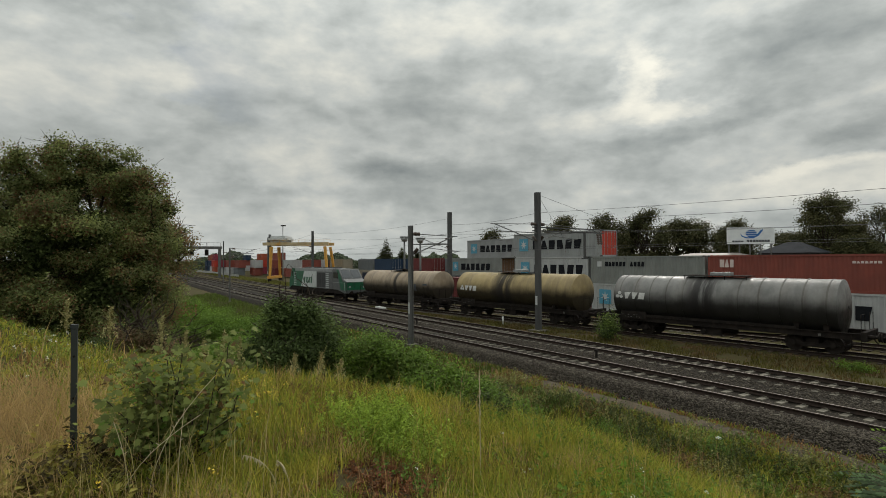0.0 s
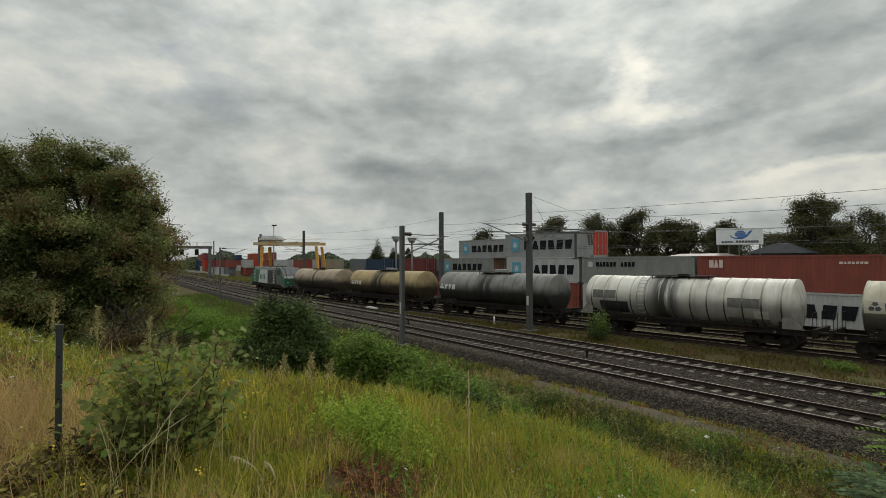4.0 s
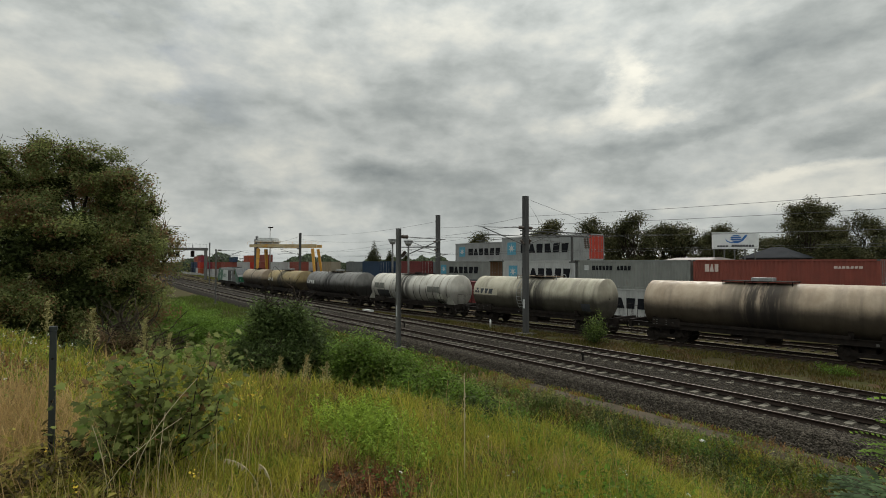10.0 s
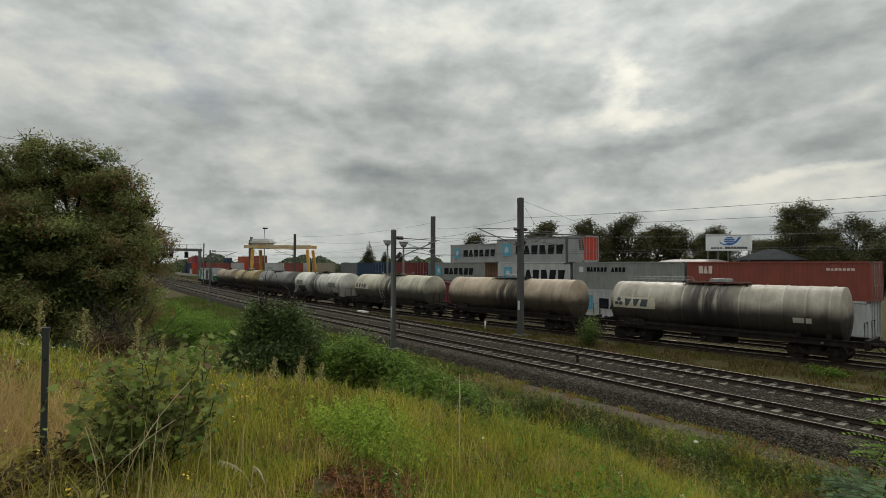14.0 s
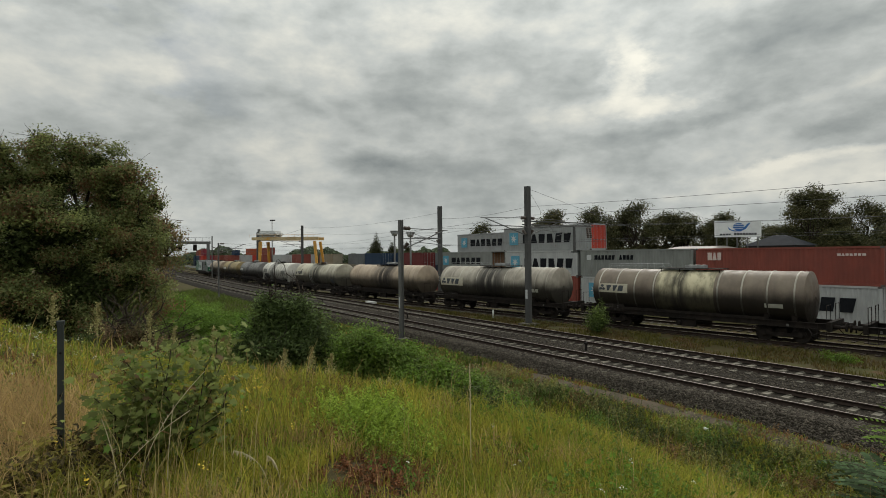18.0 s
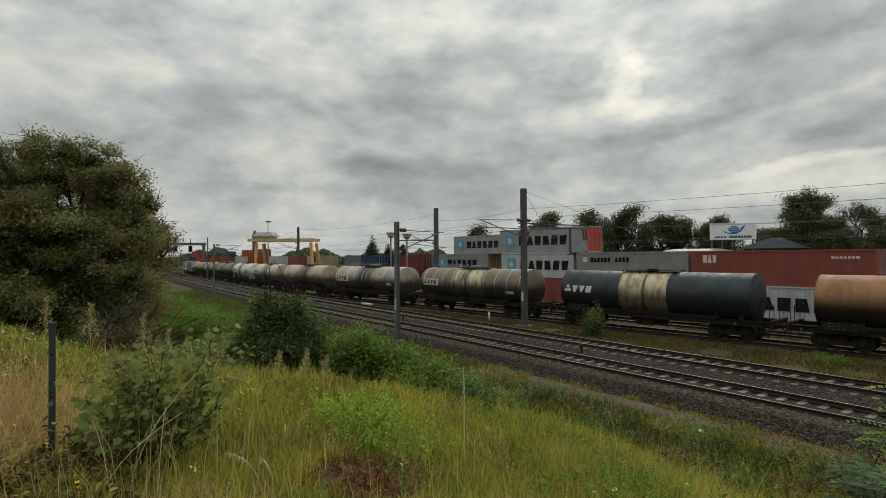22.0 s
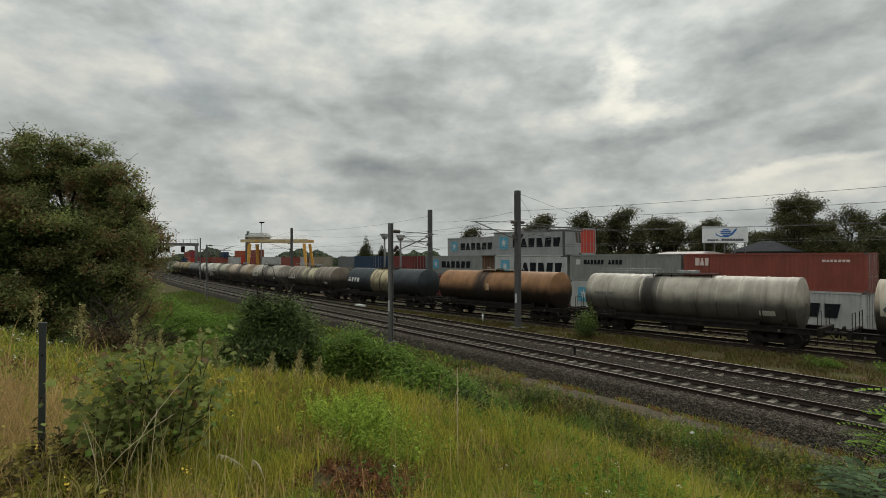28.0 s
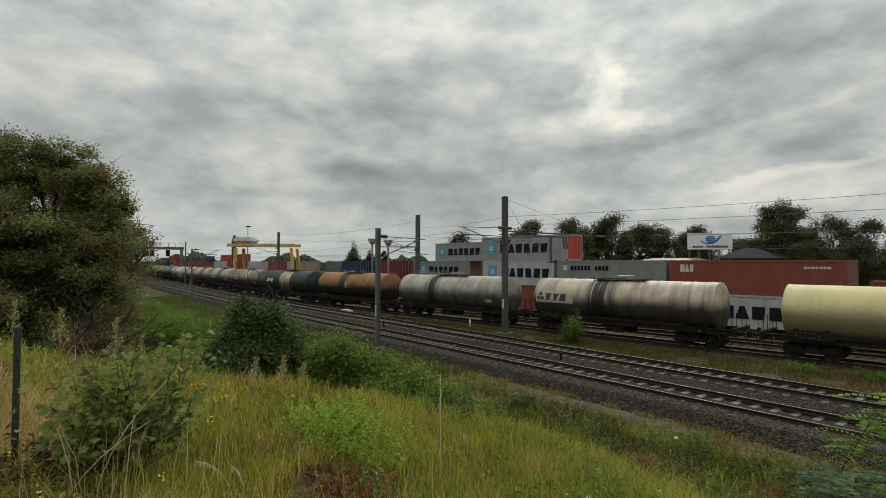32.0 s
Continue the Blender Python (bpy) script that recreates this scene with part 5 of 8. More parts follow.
SL = math.atan(0.07)
MASTS = [
    mast("grey steel catenary mast at the foot of the bank", -28.4, 14.34, -0.45, 6.62, "h", (3.4,), 4.9, SL, MAST_STEEL, 0.22),
    mast("tall dark catenary mast between the tracks", -30.2, 25.56, -0.6, 9.45, "box", (-4.4, 4.0), 5.9, SL, MAST, 0.34),
    mast("tall dark catenary mast beyond the freight track", -55.7, 33.4, -0.6, 10.35, "box", (-4.2,), 5.9, SL, MAST, 0.42),
    mast("distant dark catenary mast beside the tracks", -97.0, 28.9, -0.6, 10.0, "box", (-4.0,), 5.9, SL, MAST, 0.36),
    mast("grey catenary mast beside the bend", -72.0, 10.88, -0.6, 6.25, "h", (3.3,), 4.9, 0, MAST_STEEL, 0.16),
    mast("distant catenary mast beside the bend", -125.0, 17.6, -0.6, 8.9, "h", (3.4,), 5.2, 0, MAST_STEEL, 0.2),
    mast("distant catenary mast in the yard", -140.0, 30.6, -0.6, 10.5, "h", (), 5.2, 0, MAST, 0.8),
]


def add_boom():
    """The long twin boom of the tall mast, which carries the freight track's wire."""
    top = MASTS[1]
    bm = bmesh.new()
    for z in (6.66, 6.92):
        bx(bm, -0.06, 0.06, -0.5, 7.2, z - 0.045, z + 0.045)
    for k in range(9):
        tube(bm, (0, 0.3 + k * 0.78, 6.66 + 0.26 * (k % 2)), (0, 1.08 + k * 0.78, 6.92 - 0.26 * (k % 2)), 0.02, 0.02, 5)
    part("boom", bm, MAST, top, "twin steel boom")
    bm = bmesh.new()
    bx(bm, -0.07, 0.07, 4.93, 5.07, 4.7, 6.66)
    bx(bm, -0.12, 0.12, 4.75, 5.25, 4.6, 4.7)
    part("dropper", bm, MAST, top, "dark hanging dropper post")
    for y in (6.5, 6.85):
        bm = bmesh.new()
        ribbed(bm, (0, y, 6.6), (0, y + 0.15, 5.75), 5, 0.13, 0.07)
        part("insulator", bm, INSUL, top)


add_boom()


def build_wires():

    def span(name, a, b, sag, r, label, n=14):
        a, b = Vector(a), Vector(b)
        pts = []
        for k in range(n + 1):
            t = k / n
            p = a.lerp(b, t)
            p.z -= sag * 4 * t * (1 - t)
            pts.append(p)
        bm = bmesh.new()
        polyline(bm, pts, r, 5)
        ob = part(name, bm, WIRE, None)
        tagged(ob, label, "wire", "overhead wires")

    lab = "dark overhead line wire strung between the masts"

    def at(x, off):
        return near_rail(x) + off

    c1, c2 = GAUGE / 2, TRACK_2 + GAUGE / 2
    for off, zz in ((c1, 5.1), (c2, 5.3)):
        xs = [30, -29, -72, -125, -200]
        for a, b in zip(xs, xs[1:]):
            span("contact_wire", (a, at(a, off), zz), (b, at(b, off), zz), 0.03, 0.006, lab)
            span("carrier_wire", (a, at(a, off), zz + 1.1), (b, at(b, off), zz + 1.1), 0.7, 0.006, lab)
    big, far_, left = Vector((-30.2, 25.56, 0)), Vector((-55.7, 33.4, 0)), Vector((-97, 28.9, 0))
    # feeders from the tall masts, running off to both sides
    span("feeder_wire", big + Vector((0, 0, 7.97)), (25, 30.5, 7.95), 0.5, 0.010, lab)
    span("feeder_wire", big + Vector((0, 0, 7.35)), (25, 30.5, 7.3), 0.5, 0.010, lab)
    span("feeder_wire", big + Vector((0, 0, 7.97)), far_ + Vector((0, 0, 8.9)), 0.3, 0.011, lab)
    span("feeder_wire", big + Vector((0, 0, 7.35)), left + Vector((0, 0, 8.9)), 0.9, 0.011, lab)
    span("feeder_wire", far_ + Vector((0, 0, 9.6)), left + Vector((0, 0, 9.6)), 0.6, 0.012, lab)
    span("feeder_wire", left + Vector((0, 0, 9.4)), (-140, 30.6, 9.6), 0.6, 0.016, lab)
    span("feeder_wire", left + Vector((0, 0, 8.4)), (-200, 30, 8.0), 1.0, 0.016, lab)
    for k, (dx, dy) in enumerate(((-3.5, 3.2), (3.5, 4.5))):
        span("stay_wire", big + Vector((0, 0, 9.3)), big + Vector((dx + 3, dy, 5.9)), 0.0, 0.010, "thin stay wire on the tall mast", 2)


build_wires()


# ---- yard far off: crane, portal, lamp, billboard ----
def build_gantry():
    yel = mat("crane_yellow", (0.58, 0.30, 0.045), (0.48, 0.24, 0.04), 1.5, 0.55, spots=(0.2, 0.12, 0.05), spot_scale=1.0, spot_at=(0.62, 0.75))
    cream = mat("crane_cream", (0.50, 0.40, 0.24), (0.38, 0.28, 0.14), 0.8, 0.6, spots=(0.5, 0.27, 0.05), spot_scale=0.3, spot_at=(0.5, 0.6))
    wht = mat("crane_cabin_white", (0.55, 0.56, 0.55), (0.42, 0.43, 0.42), 1.5, 0.6)
    a, b = Vector((-134.2, 30.3, 0)), Vector((-126.8, 41.9, 0))
    d = (b - a)
    m = Matrix.Translation(a) @ Matrix.Rotation(math.atan2(d.y, d.x), 4, "Z")
    top = thing("gantry_crane", "yellow steel gantry crane over the container yard", "gantry crane", at=m)
    w = d.length
    for s in (-1, 1):
        bm = bmesh.new()
        bx(bm, -1.6, w + 0.5, s * 2.6 - 0.35, s * 2.6 + 0.35, 8.25, 8.95)
        soften(bm, 0.05)
        part("girder", bm, cream, top, "weathered cream girder")
    for x in (0.4, w - 0.4):
        for s in (-1, 1):
            bm = bmesh.new()
            tube(bm, (x + (0.9 if x > 1 else 0.0), s * 3.6, 0.6), (x, s * 2.6, 7.9), 0.3, 0.45, 4)
            part("leg", bm, yel, top)
        bm = bmesh.new()
        bx(bm, x - 0.4, x + 0.4, -4.4, 4.4, 0.35, 0.95)
        part("sill_beam", bm, yel, top)
        for s in (-4, -3.2, 3.2, 4):
            bm = bmesh.new()
            tube(bm, (x - 0.15, s, 0.05), (x + 0.15, s, 0.05), 0.4, 0.4, 14)
            part("travel_wheel", bm, GRIME, top)
    bm = bmesh.new()
    bx(bm, -0.4, 4.2, -2.9, 2.9, 9.0, 10.5)
    bmesh.ops.bevel(bm, geom=bm.edges[:], offset=0.5, segments=2, affect="EDGES")
    part("trolley_house", bm, wht, top, "pale machinery house")
    bm = bmesh.new()
    for k in range(12):
        x = -2 + k * (w + 3) / 11
        tube(bm, (x, -3.0, 8.9), (x, -3.0, 9.5), 0.03, 0.03, 5)
    polyline(bm, [(-2, -3, 9.5), (w + 1, -3, 9.5)], 0.03)
    part("handrail", bm, yel, top)
    bm = bmesh.new()
    tube(bm, (-0.9, 0, -0.3), (-0.9, 0, 11.0), 0.4, 0.35, 8)
    part("tower_pillar", bm, MAST, top)


build_gantry()


def build_portal():
    top = thing("signal_portal", "grey steel signal portal with dark signal heads", "signal portal", at=Matrix.Translation((-171, 23.0, -0.4)) @ Matrix.Rotation(radians(98), 4, "Z"))
    for x in (0.0, -15.0):
        bm = bmesh.new()
        for s in (-0.3, 0.3):
            for q in (-0.3, 0.3):
                tube(bm, (x + s, q, 0), (x + s, q, 9.3), 0.07, 0.07, 5)
        for k in range(9):
            polyline(bm, [(x - 0.3, -0.3, k), (x + 0.3, -0.3, k + 1), (x + 0.3, 0.3, k), (x - 0.3, 0.3, k + 1)], 0.035, 4)
        bx(bm, x - 0.32, x + 0.32, -0.32, 0.32, 0, 9.3)
        part("leg", bm, MAST_STEEL, top)
    bm = bmesh.new()
    bx(bm, -15.5, 0.6, -0.35, 0.35, 8.5, 9.3)
    part("beam", bm, MAST_STEEL, top)
    for x in (-9, -7.5, -3.5, -12):
        bm = bmesh.new()
        bx(bm, x - 0.5, x + 0.5, 0.4, 0.7, 6.6, 8.4)
        tube(bm, (x, 0.45, 8.3), (x, 0.45, 10.3), 0.06, 0.06, 5)
        part("signal_head", bm, GRIME, top, "dark signal head")
    bm = bmesh.new()
    for k in range(9):
        tube(bm, (-15 + k * 1.9, -0.3, 9.3), (-15 + k * 1.9, -0.3, 10.4), 0.04, 0.04, 5)
    polyline(bm, [(-15, -0.3, 10.4), (0.4, -0.3, 10.4)], 0.04)
    part("handrail", bm, MAST_STEEL, top)


build_portal()


def build_lamp():
    top = thing("lamp_mast", "slender pale lamp mast in the yard", "lamp post", at=Matrix.Translation((-131.7, 31.95, -0.4)))
    bm = bmesh.new()
    tube(bm, (0, 0, 0), (0, 0, 13.4), 0.16, 0.10, 8)
    part("pole", bm, GALV, top)
    bm = bmesh.new()
    bx(bm, -0.1, 0.9, -0.5, 0.5, 13.3, 13.55)
    part("floodlight", bm, GRIME, top)


build_lamp()


def yard_lights():
    """Two short lamp columns with drum heads behind the freight track."""
    for x, y, z in ((-67.3, 33.0, 8.0), (-63.7, 33.6, 7.7)):
        top = thing("yard_lamp", "short grey yard lamp with a drum head", "lamp post", "yard lamps", at=Matrix.Translation((x, y, -0.6)))
        bm = bmesh.new()
        tube(bm, (0, 0, 0), (0, 0, z - 0.2), 0.16, 0.12, 10)
        part("column", bm, MAST_STEEL, top)
        bm = bmesh.new()
        tube(bm, (0, 0, z - 0.25), (0, 0, z + 0.35), 0.3, 0.62, 14)
        tube(bm, (0, 0, z + 0.35), (0, 0, z + 0.5), 0.66, 0.6, 14)
        part("drum_head", bm, GALV, top)


yard_lights()


def build_billboard():
    a, b = Vector((-53.8, 86.5, 7.0)), Vector((-49.75, 93.2, 7.0))
    white = mat("billboard_white", (0.70, 0.72, 0.73), (0.62, 0.64, 0.66), 1, 0.6)
    blue = mat("billboard_blue", (0.03, 0.14, 0.40), (0.025, 0.11, 0.33), 1, 0.6)
    d = b - a
    w = d.length
    top = thing("billboard", "white rooftop billboard with a plain blue emblem", "billboard", at=Matrix.Translation(a) @ Matrix.Rotation(math.atan2(d.y, d.x), 4, "Z"))
    bm = bmesh.new()
    bx(bm, 0, w, 0, 0.25, 0, 2.75)
    part("board", bm, white, top)
    for x in np.linspace(0.4, w - 0.4, 5):
        bm = bmesh.new()
        bx(bm, x - 0.08, x + 0.08, 0.25, 0.45, -3.2, 2.6)
        part("post", bm, MAST_STEEL, top)
    bm = bmesh.new()
    # a banded oval and a swoosh
    for z0, z1 in ((1.05, 1.38), (1.45, 1.72), (1.79, 2.05), (2.12, 2.32)):
        def half_w(z):
            return 0.95 * math.sqrt(max(0.02, 1 - ((z - 1.7) / 0.68) ** 2))
        v = [(w * 0.5 - half_w(z0), z0), (w * 0.5 + half_w(z0), z0), (w * 0.5 + half_w(z1) + 0.1, z1), (w * 0.5 - half_w(z1) + 0.1, z1)]
        bm.faces.new([bm.verts.new((x, -0.02, z)) for x, z in v])
    low = [(0.27, 1.75), (0.30, 1.2), (0.40, 0.92), (0.55, 0.92), (0.66, 1.35), (0.75, 2.2)]
    up = [(0.75, 2.45), (0.69, 2.2), (0.62, 1.5), (0.53, 1.1), (0.42, 1.08), (0.33, 1.3)]
    bm.faces.new([bm.verts.new((w * u, -0.03, z)) for u, z in low + up])
    part("emblem", bm, blue, top, "plain blue round shape")
    for lo, hi in ((0, 4), (5, 13)):
      bm = bmesh.new()
      for k in range(lo, hi):
        bx(bm, w * (0.1 + k * 0.062), w * (0.1 + k * 0.062 + 0.05), -0.035, -0.015, 0.3, 0.3 + (0.38 if k > 4 else 0.26))
      part("lettering", bm, DARK_MARK, top, "row of plain dark blocks")["kind"] = "stuff"


build_billboard()


def build_sheds():
    """Low yard sheds whose roofs show past the stacks."""
    wall = mat("shed_wall", (0.06, 0.06, 0.062), (0.045, 0.045, 0.047), 0.6, 0.7)
    roof = mat("shed_roof", (0.026, 0.028, 0.033), (0.018, 0.02, 0.024), 0.6, 0.9, spec=0.15)
    pale = mat("shed_pale_roof", (0.17, 0.14, 0.12), (0.12, 0.10, 0.09), 0.5, 0.6)
    for label, x, y, w, d, h, pitch, rm in (("small dark-roofed yard shed behind the containers", -55.8, 99.2, 8, 9, 6.1, 2.0, roof), ("low brown-roofed workshop behind the containers", -62, 80, 14, 9, 5.0, 1.1, pale)):
        top = thing("yard_shed", label, "shed", at=Matrix.Translation((x, y, -0.6)) @ Matrix.Rotation(0.1, 4, "Z"))
        bm = bmesh.new()
        bx(bm, 0, w, 0, d, 0, h)
        part("wall", bm, wall, top)
        bm = bmesh.new()
        v = [bm.verts.new(p) for p in ((-0.5, -0.5, h + 0.02), (w + 0.5, -0.5, h + 0.02), (w + 0.5, d + 0.5, h + 0.02), (-0.5, d + 0.5, h + 0.02), (3, d / 2, h + pitch), (w - 3, d / 2, h + pitch))]
        for f in ((0, 1, 5, 4), (1, 2, 5), (2, 3, 4, 5), (3, 0, 4), (3, 2, 1, 0)):
            bm.faces.new([v[i] for i in f])
        part("roof", bm, rm, top)


build_sheds()


def far_yard():
    """Coloured stacks far down the yard."""
    rng = random.Random(11)
    kinds = [(BOX_MAROON, "maroon"), (BOX_BLUE, "dark blue"), (BOX_RUST, "red oxide"), (BOX_NAVY, "navy"), (BOX_TEAL, "slate grey"), (BOX_WHITE, "off-white"), (BOX_CREAM, "cream"), (BOX_PINK, "magenta red"), (BOX_ORANGE, "orange"), (BOX_RED, "bright red")]
    spots = [(-232, 30.5, (5, 7)), (-245, 30, (8, 9, 7)), (-258, 31, (5, 7, 8)), (-271, 32, (5, 1)), (-284, 33, (1, 1, 2)), (-297, 33, (3, 1)), (-219, 31.5, (5, 2)), (-206, 32.5, (4, 2)), (-112, 50, (3, 0)), (-126, 49, (6, 4)), (-139.5, 46, (0, 6)), (-152, 50, (5, 0)), (-158, 44, (6, 2)), (-172, 42, (2, 5)), (-186, 40, (0, 2)), (-199, 37, (2, 5)), (-165, 48, (4, 5)), (-178, 52, (3, 2)), (-192, 50, (2, 5)), (-206, 46, (5, 0, 2)), (-220, 44, (7, 9)), (-234, 46, (7, 7, 8)), (-248, 47, (8, 5)), (-262, 52, (1, 1, 7)), (-276, 56, (3, 1)), (-290, 50, (5, 2, 1)), (-128, 62, (0, 3)), (-146, 64, (3, 0)), (-166, 66, (0, 0)), (-112, 60, (3, 4))]
    for x, y, cols in spots:
        for lv, c in enumerate(cols):
            m, word = kinds[c]
            container(word + " container in a distant stack", m, x + rng.uniform(-0.3, 0.3), y + rng.uniform(-0.2, 0.2), lv, simple=True, turn=-0.05)


far_yard()


def yard_wall():
    m = mat("pale_wall", (0.36, 0.36, 0.34), (0.27, 0.27, 0.25), 0.6, 0.85, spots=(0.2, 0.19, 0.17), spot_scale=0.8)
    top = thing("wall_yard", "low pale concrete wall along the far yard", "wall", kind="structure")
    for k in range(24):
        x = -300 + k * 5.2
        bm = bmesh.new()
        bx(bm, x, x + 5.15, 28.9, 29.1, -0.7, 0.35)
        soften(bm, 0.02)
        part("panel", bm, m, top)


yard_wall()


# ---- plants ----
GX0, GY0, GSTEP = -48.0, -14.0, 0.25
GRID = np.array([[ground_z(GX0 + GSTEP * i, GY0 + GSTEP * k) for i in range(220)] for k in range(190)])


def lay(x, y):
    """Ground heights for arrays of places."""
    u, v = (np.asarray(x) - GX0) / GSTEP, (np.asarray(y) - GY0) / GSTEP
    i, k = np.clip(u.astype(int), 0, 218), np.clip(v.astype(int), 0, 188)
    a, b = np.clip(u - i, 0, 1), np.clip(v - k, 0, 1)
    return (GRID[k, i] * (1 - a) + GRID[k, i + 1] * a) * (1 - b) + (GRID[k + 1, i] * (1 - a) + GRID[k + 1, i + 1] * a) * b


def wave(x, y, s, seed):
    """A cheap smooth patchiness between -1 and 1."""
    r = np.random.default_rng(seed)
    out = 0
    for _ in range(5):
        a, ph, f = r.uniform(0, 6.28), r.uniform(0, 6.28), r.uniform(0.6, 1.7) / s
        out = out + np.sin((x * np.cos(a) + y * np.sin(a)) * f * 6.28 + ph)
    return out / 3.0


def smooth_step(v):
    v = np.clip(v, 0, 1)
    return v * v * (3 - 2 * v)


def blades(name, x, y, h, w, lean, material, rng, label, z=None):
    """Curved grass blades, three triangles each, as one object of stuff."""
    n = len(x)
    z = lay(x, y) - 0.02 if z is None else z
    a = rng.uniform(0, 6.283, n)
    b = rng.uniform(0, 6.283, n)
    side = np.stack([np.cos(a), np.sin(a), np.zeros(n)], 1) * (w / 2)[:, None]
    ln = np.stack([np.cos(b), np.sin(b), np.zeros(n)], 1) * (lean * h)[:, None]
    p = np.stack([x, y, z], 1)
    up = np.zeros((n, 3))
    up[:, 2] = h
    mid = p + up * 0.55 + ln * 0.3
    tip = p + up * (1 - 0.3 * lean[:, None] ** 2) + ln
    V = np.stack([p - side, p + side, mid - side * 0.75, mid + side * 0.75, tip], 1).reshape(-1, 3)
    o = (np.arange(n) * 5)[:, None]
    F = np.concatenate([o + (0, 1, 3), o + (0, 3, 2), o + (2, 3, 4)])
    ob = new(name, raw(name, V, F, material))
    return tagged(ob, label, "grass", kind="stuff")


def leaf_quads(p, size, rng, up=0.5, aspect=0.5, out=None):
    """Small folded leaves at the places p: corners and faces."""
    n = len(p)
    nrm = rng.normal(size=(n, 3))
    nrm[:, 2] = np.abs(nrm[:, 2]) + up
    if out is not None:
        nrm += out * 0.6
    nrm /= np.linalg.norm(nrm, axis=1)[:, None]
    t = np.cross(nrm, rng.normal(size=(n, 3)))
    t /= np.linalg.norm(t, axis=1)[:, None] + 1e-9
    s = np.cross(nrm, t)
    size = np.broadcast_to(np.asarray(size, float), (n,)) * rng.uniform(0.65, 1.3, n)
    L, W = t * size[:, None], s * (size * aspect)[:, None]
    V = np.stack([p - L * 0.5, p + W * 0.5 - L * 0.05 + nrm * size[:, None] * 0.08, p + L * 0.5, p - W * 0.5 - L * 0.05 + nrm * size[:, None] * 0.08], 1).reshape(-1, 3)
    o = (np.arange(n) * 4)[:, None]
    return V, np.concatenate([o + (0, 1, 2), o + (0, 2, 3)])


def crown_points(rng, lobes, n, gap=0.0, freq=0.9, shell=0.45, seed=0.0, spray=0.3, per=26):
    """Places of leaves: sprays of leaves set about the lobes of a crown, thinned into clumps and gaps."""
    m = max(8, n // per)
    vol = np.array([r[0] * r[1] * r[2] for _, r in lobes]) ** 0.75
    pick = rng.choice(len(lobes), m, p=vol / vol.sum())
    d = rng.normal(size=(m, 3))
    d /= np.linalg.norm(d, axis=1)[:, None]
    rad = 1 - shell * rng.random(m) ** 1.5
    C, R = np.array([c for c, _ in lobes], float), np.array([r for _, r in lobes], float)
    bump_ = np.array([1 + 0.45 * noise.noise(Vector((v[0] * 1.7 + i * 3.1, v[1] * 1.7, v[2] * 1.7 + seed))) for v, i in zip(d, pick)])
    c = C[pick] + R[pick] * d * (rad * bump_)[:, None]
    if gap:
        keep = np.array([noise.noise(Vector((v[0] * freq + seed, v[1] * freq, v[2] * freq))) > gap - 0.35 for v in c])
        c, d = c[keep], d[keep]
    k = len(c)
    p = np.repeat(c, per, axis=0)
    d = np.repeat(d, per, axis=0)
    size = np.repeat(rng.uniform(0.6, 1.5, k), per)
    p = p + np.clip(rng.normal(size=p.shape), -1.5, 1.5) * (spray * size)[:, None] * (1, 1, 0.8)
    return p, d


BARK = mat("dark_bark", (0.055, 0.043, 0.033), (0.035, 0.028, 0.022), 4, 0.95, bump=0.8, bump_scale=14, stretch=(1, 1, 0.25))


def limb(bm, a, b, r0, r1, rng, n=7, bend=0.12):
    a, b = Vector(a), Vector(b)
    pts = [a]
    for k in range(1, 4):
        q = a.lerp(b, k / 4)
        q += Vector((rng.normal(), rng.normal(), rng.normal() * 0.5)) * (b - a).length * bend * 0.5
        pts.append(q)
    pts.append(b)
    for i in range(4):
        tube(bm, pts[i], pts[i + 1], r0 + (r1 - r0) * i / 4, r0 + (r1 - r0) * (i + 1) / 4, n, caps=False)


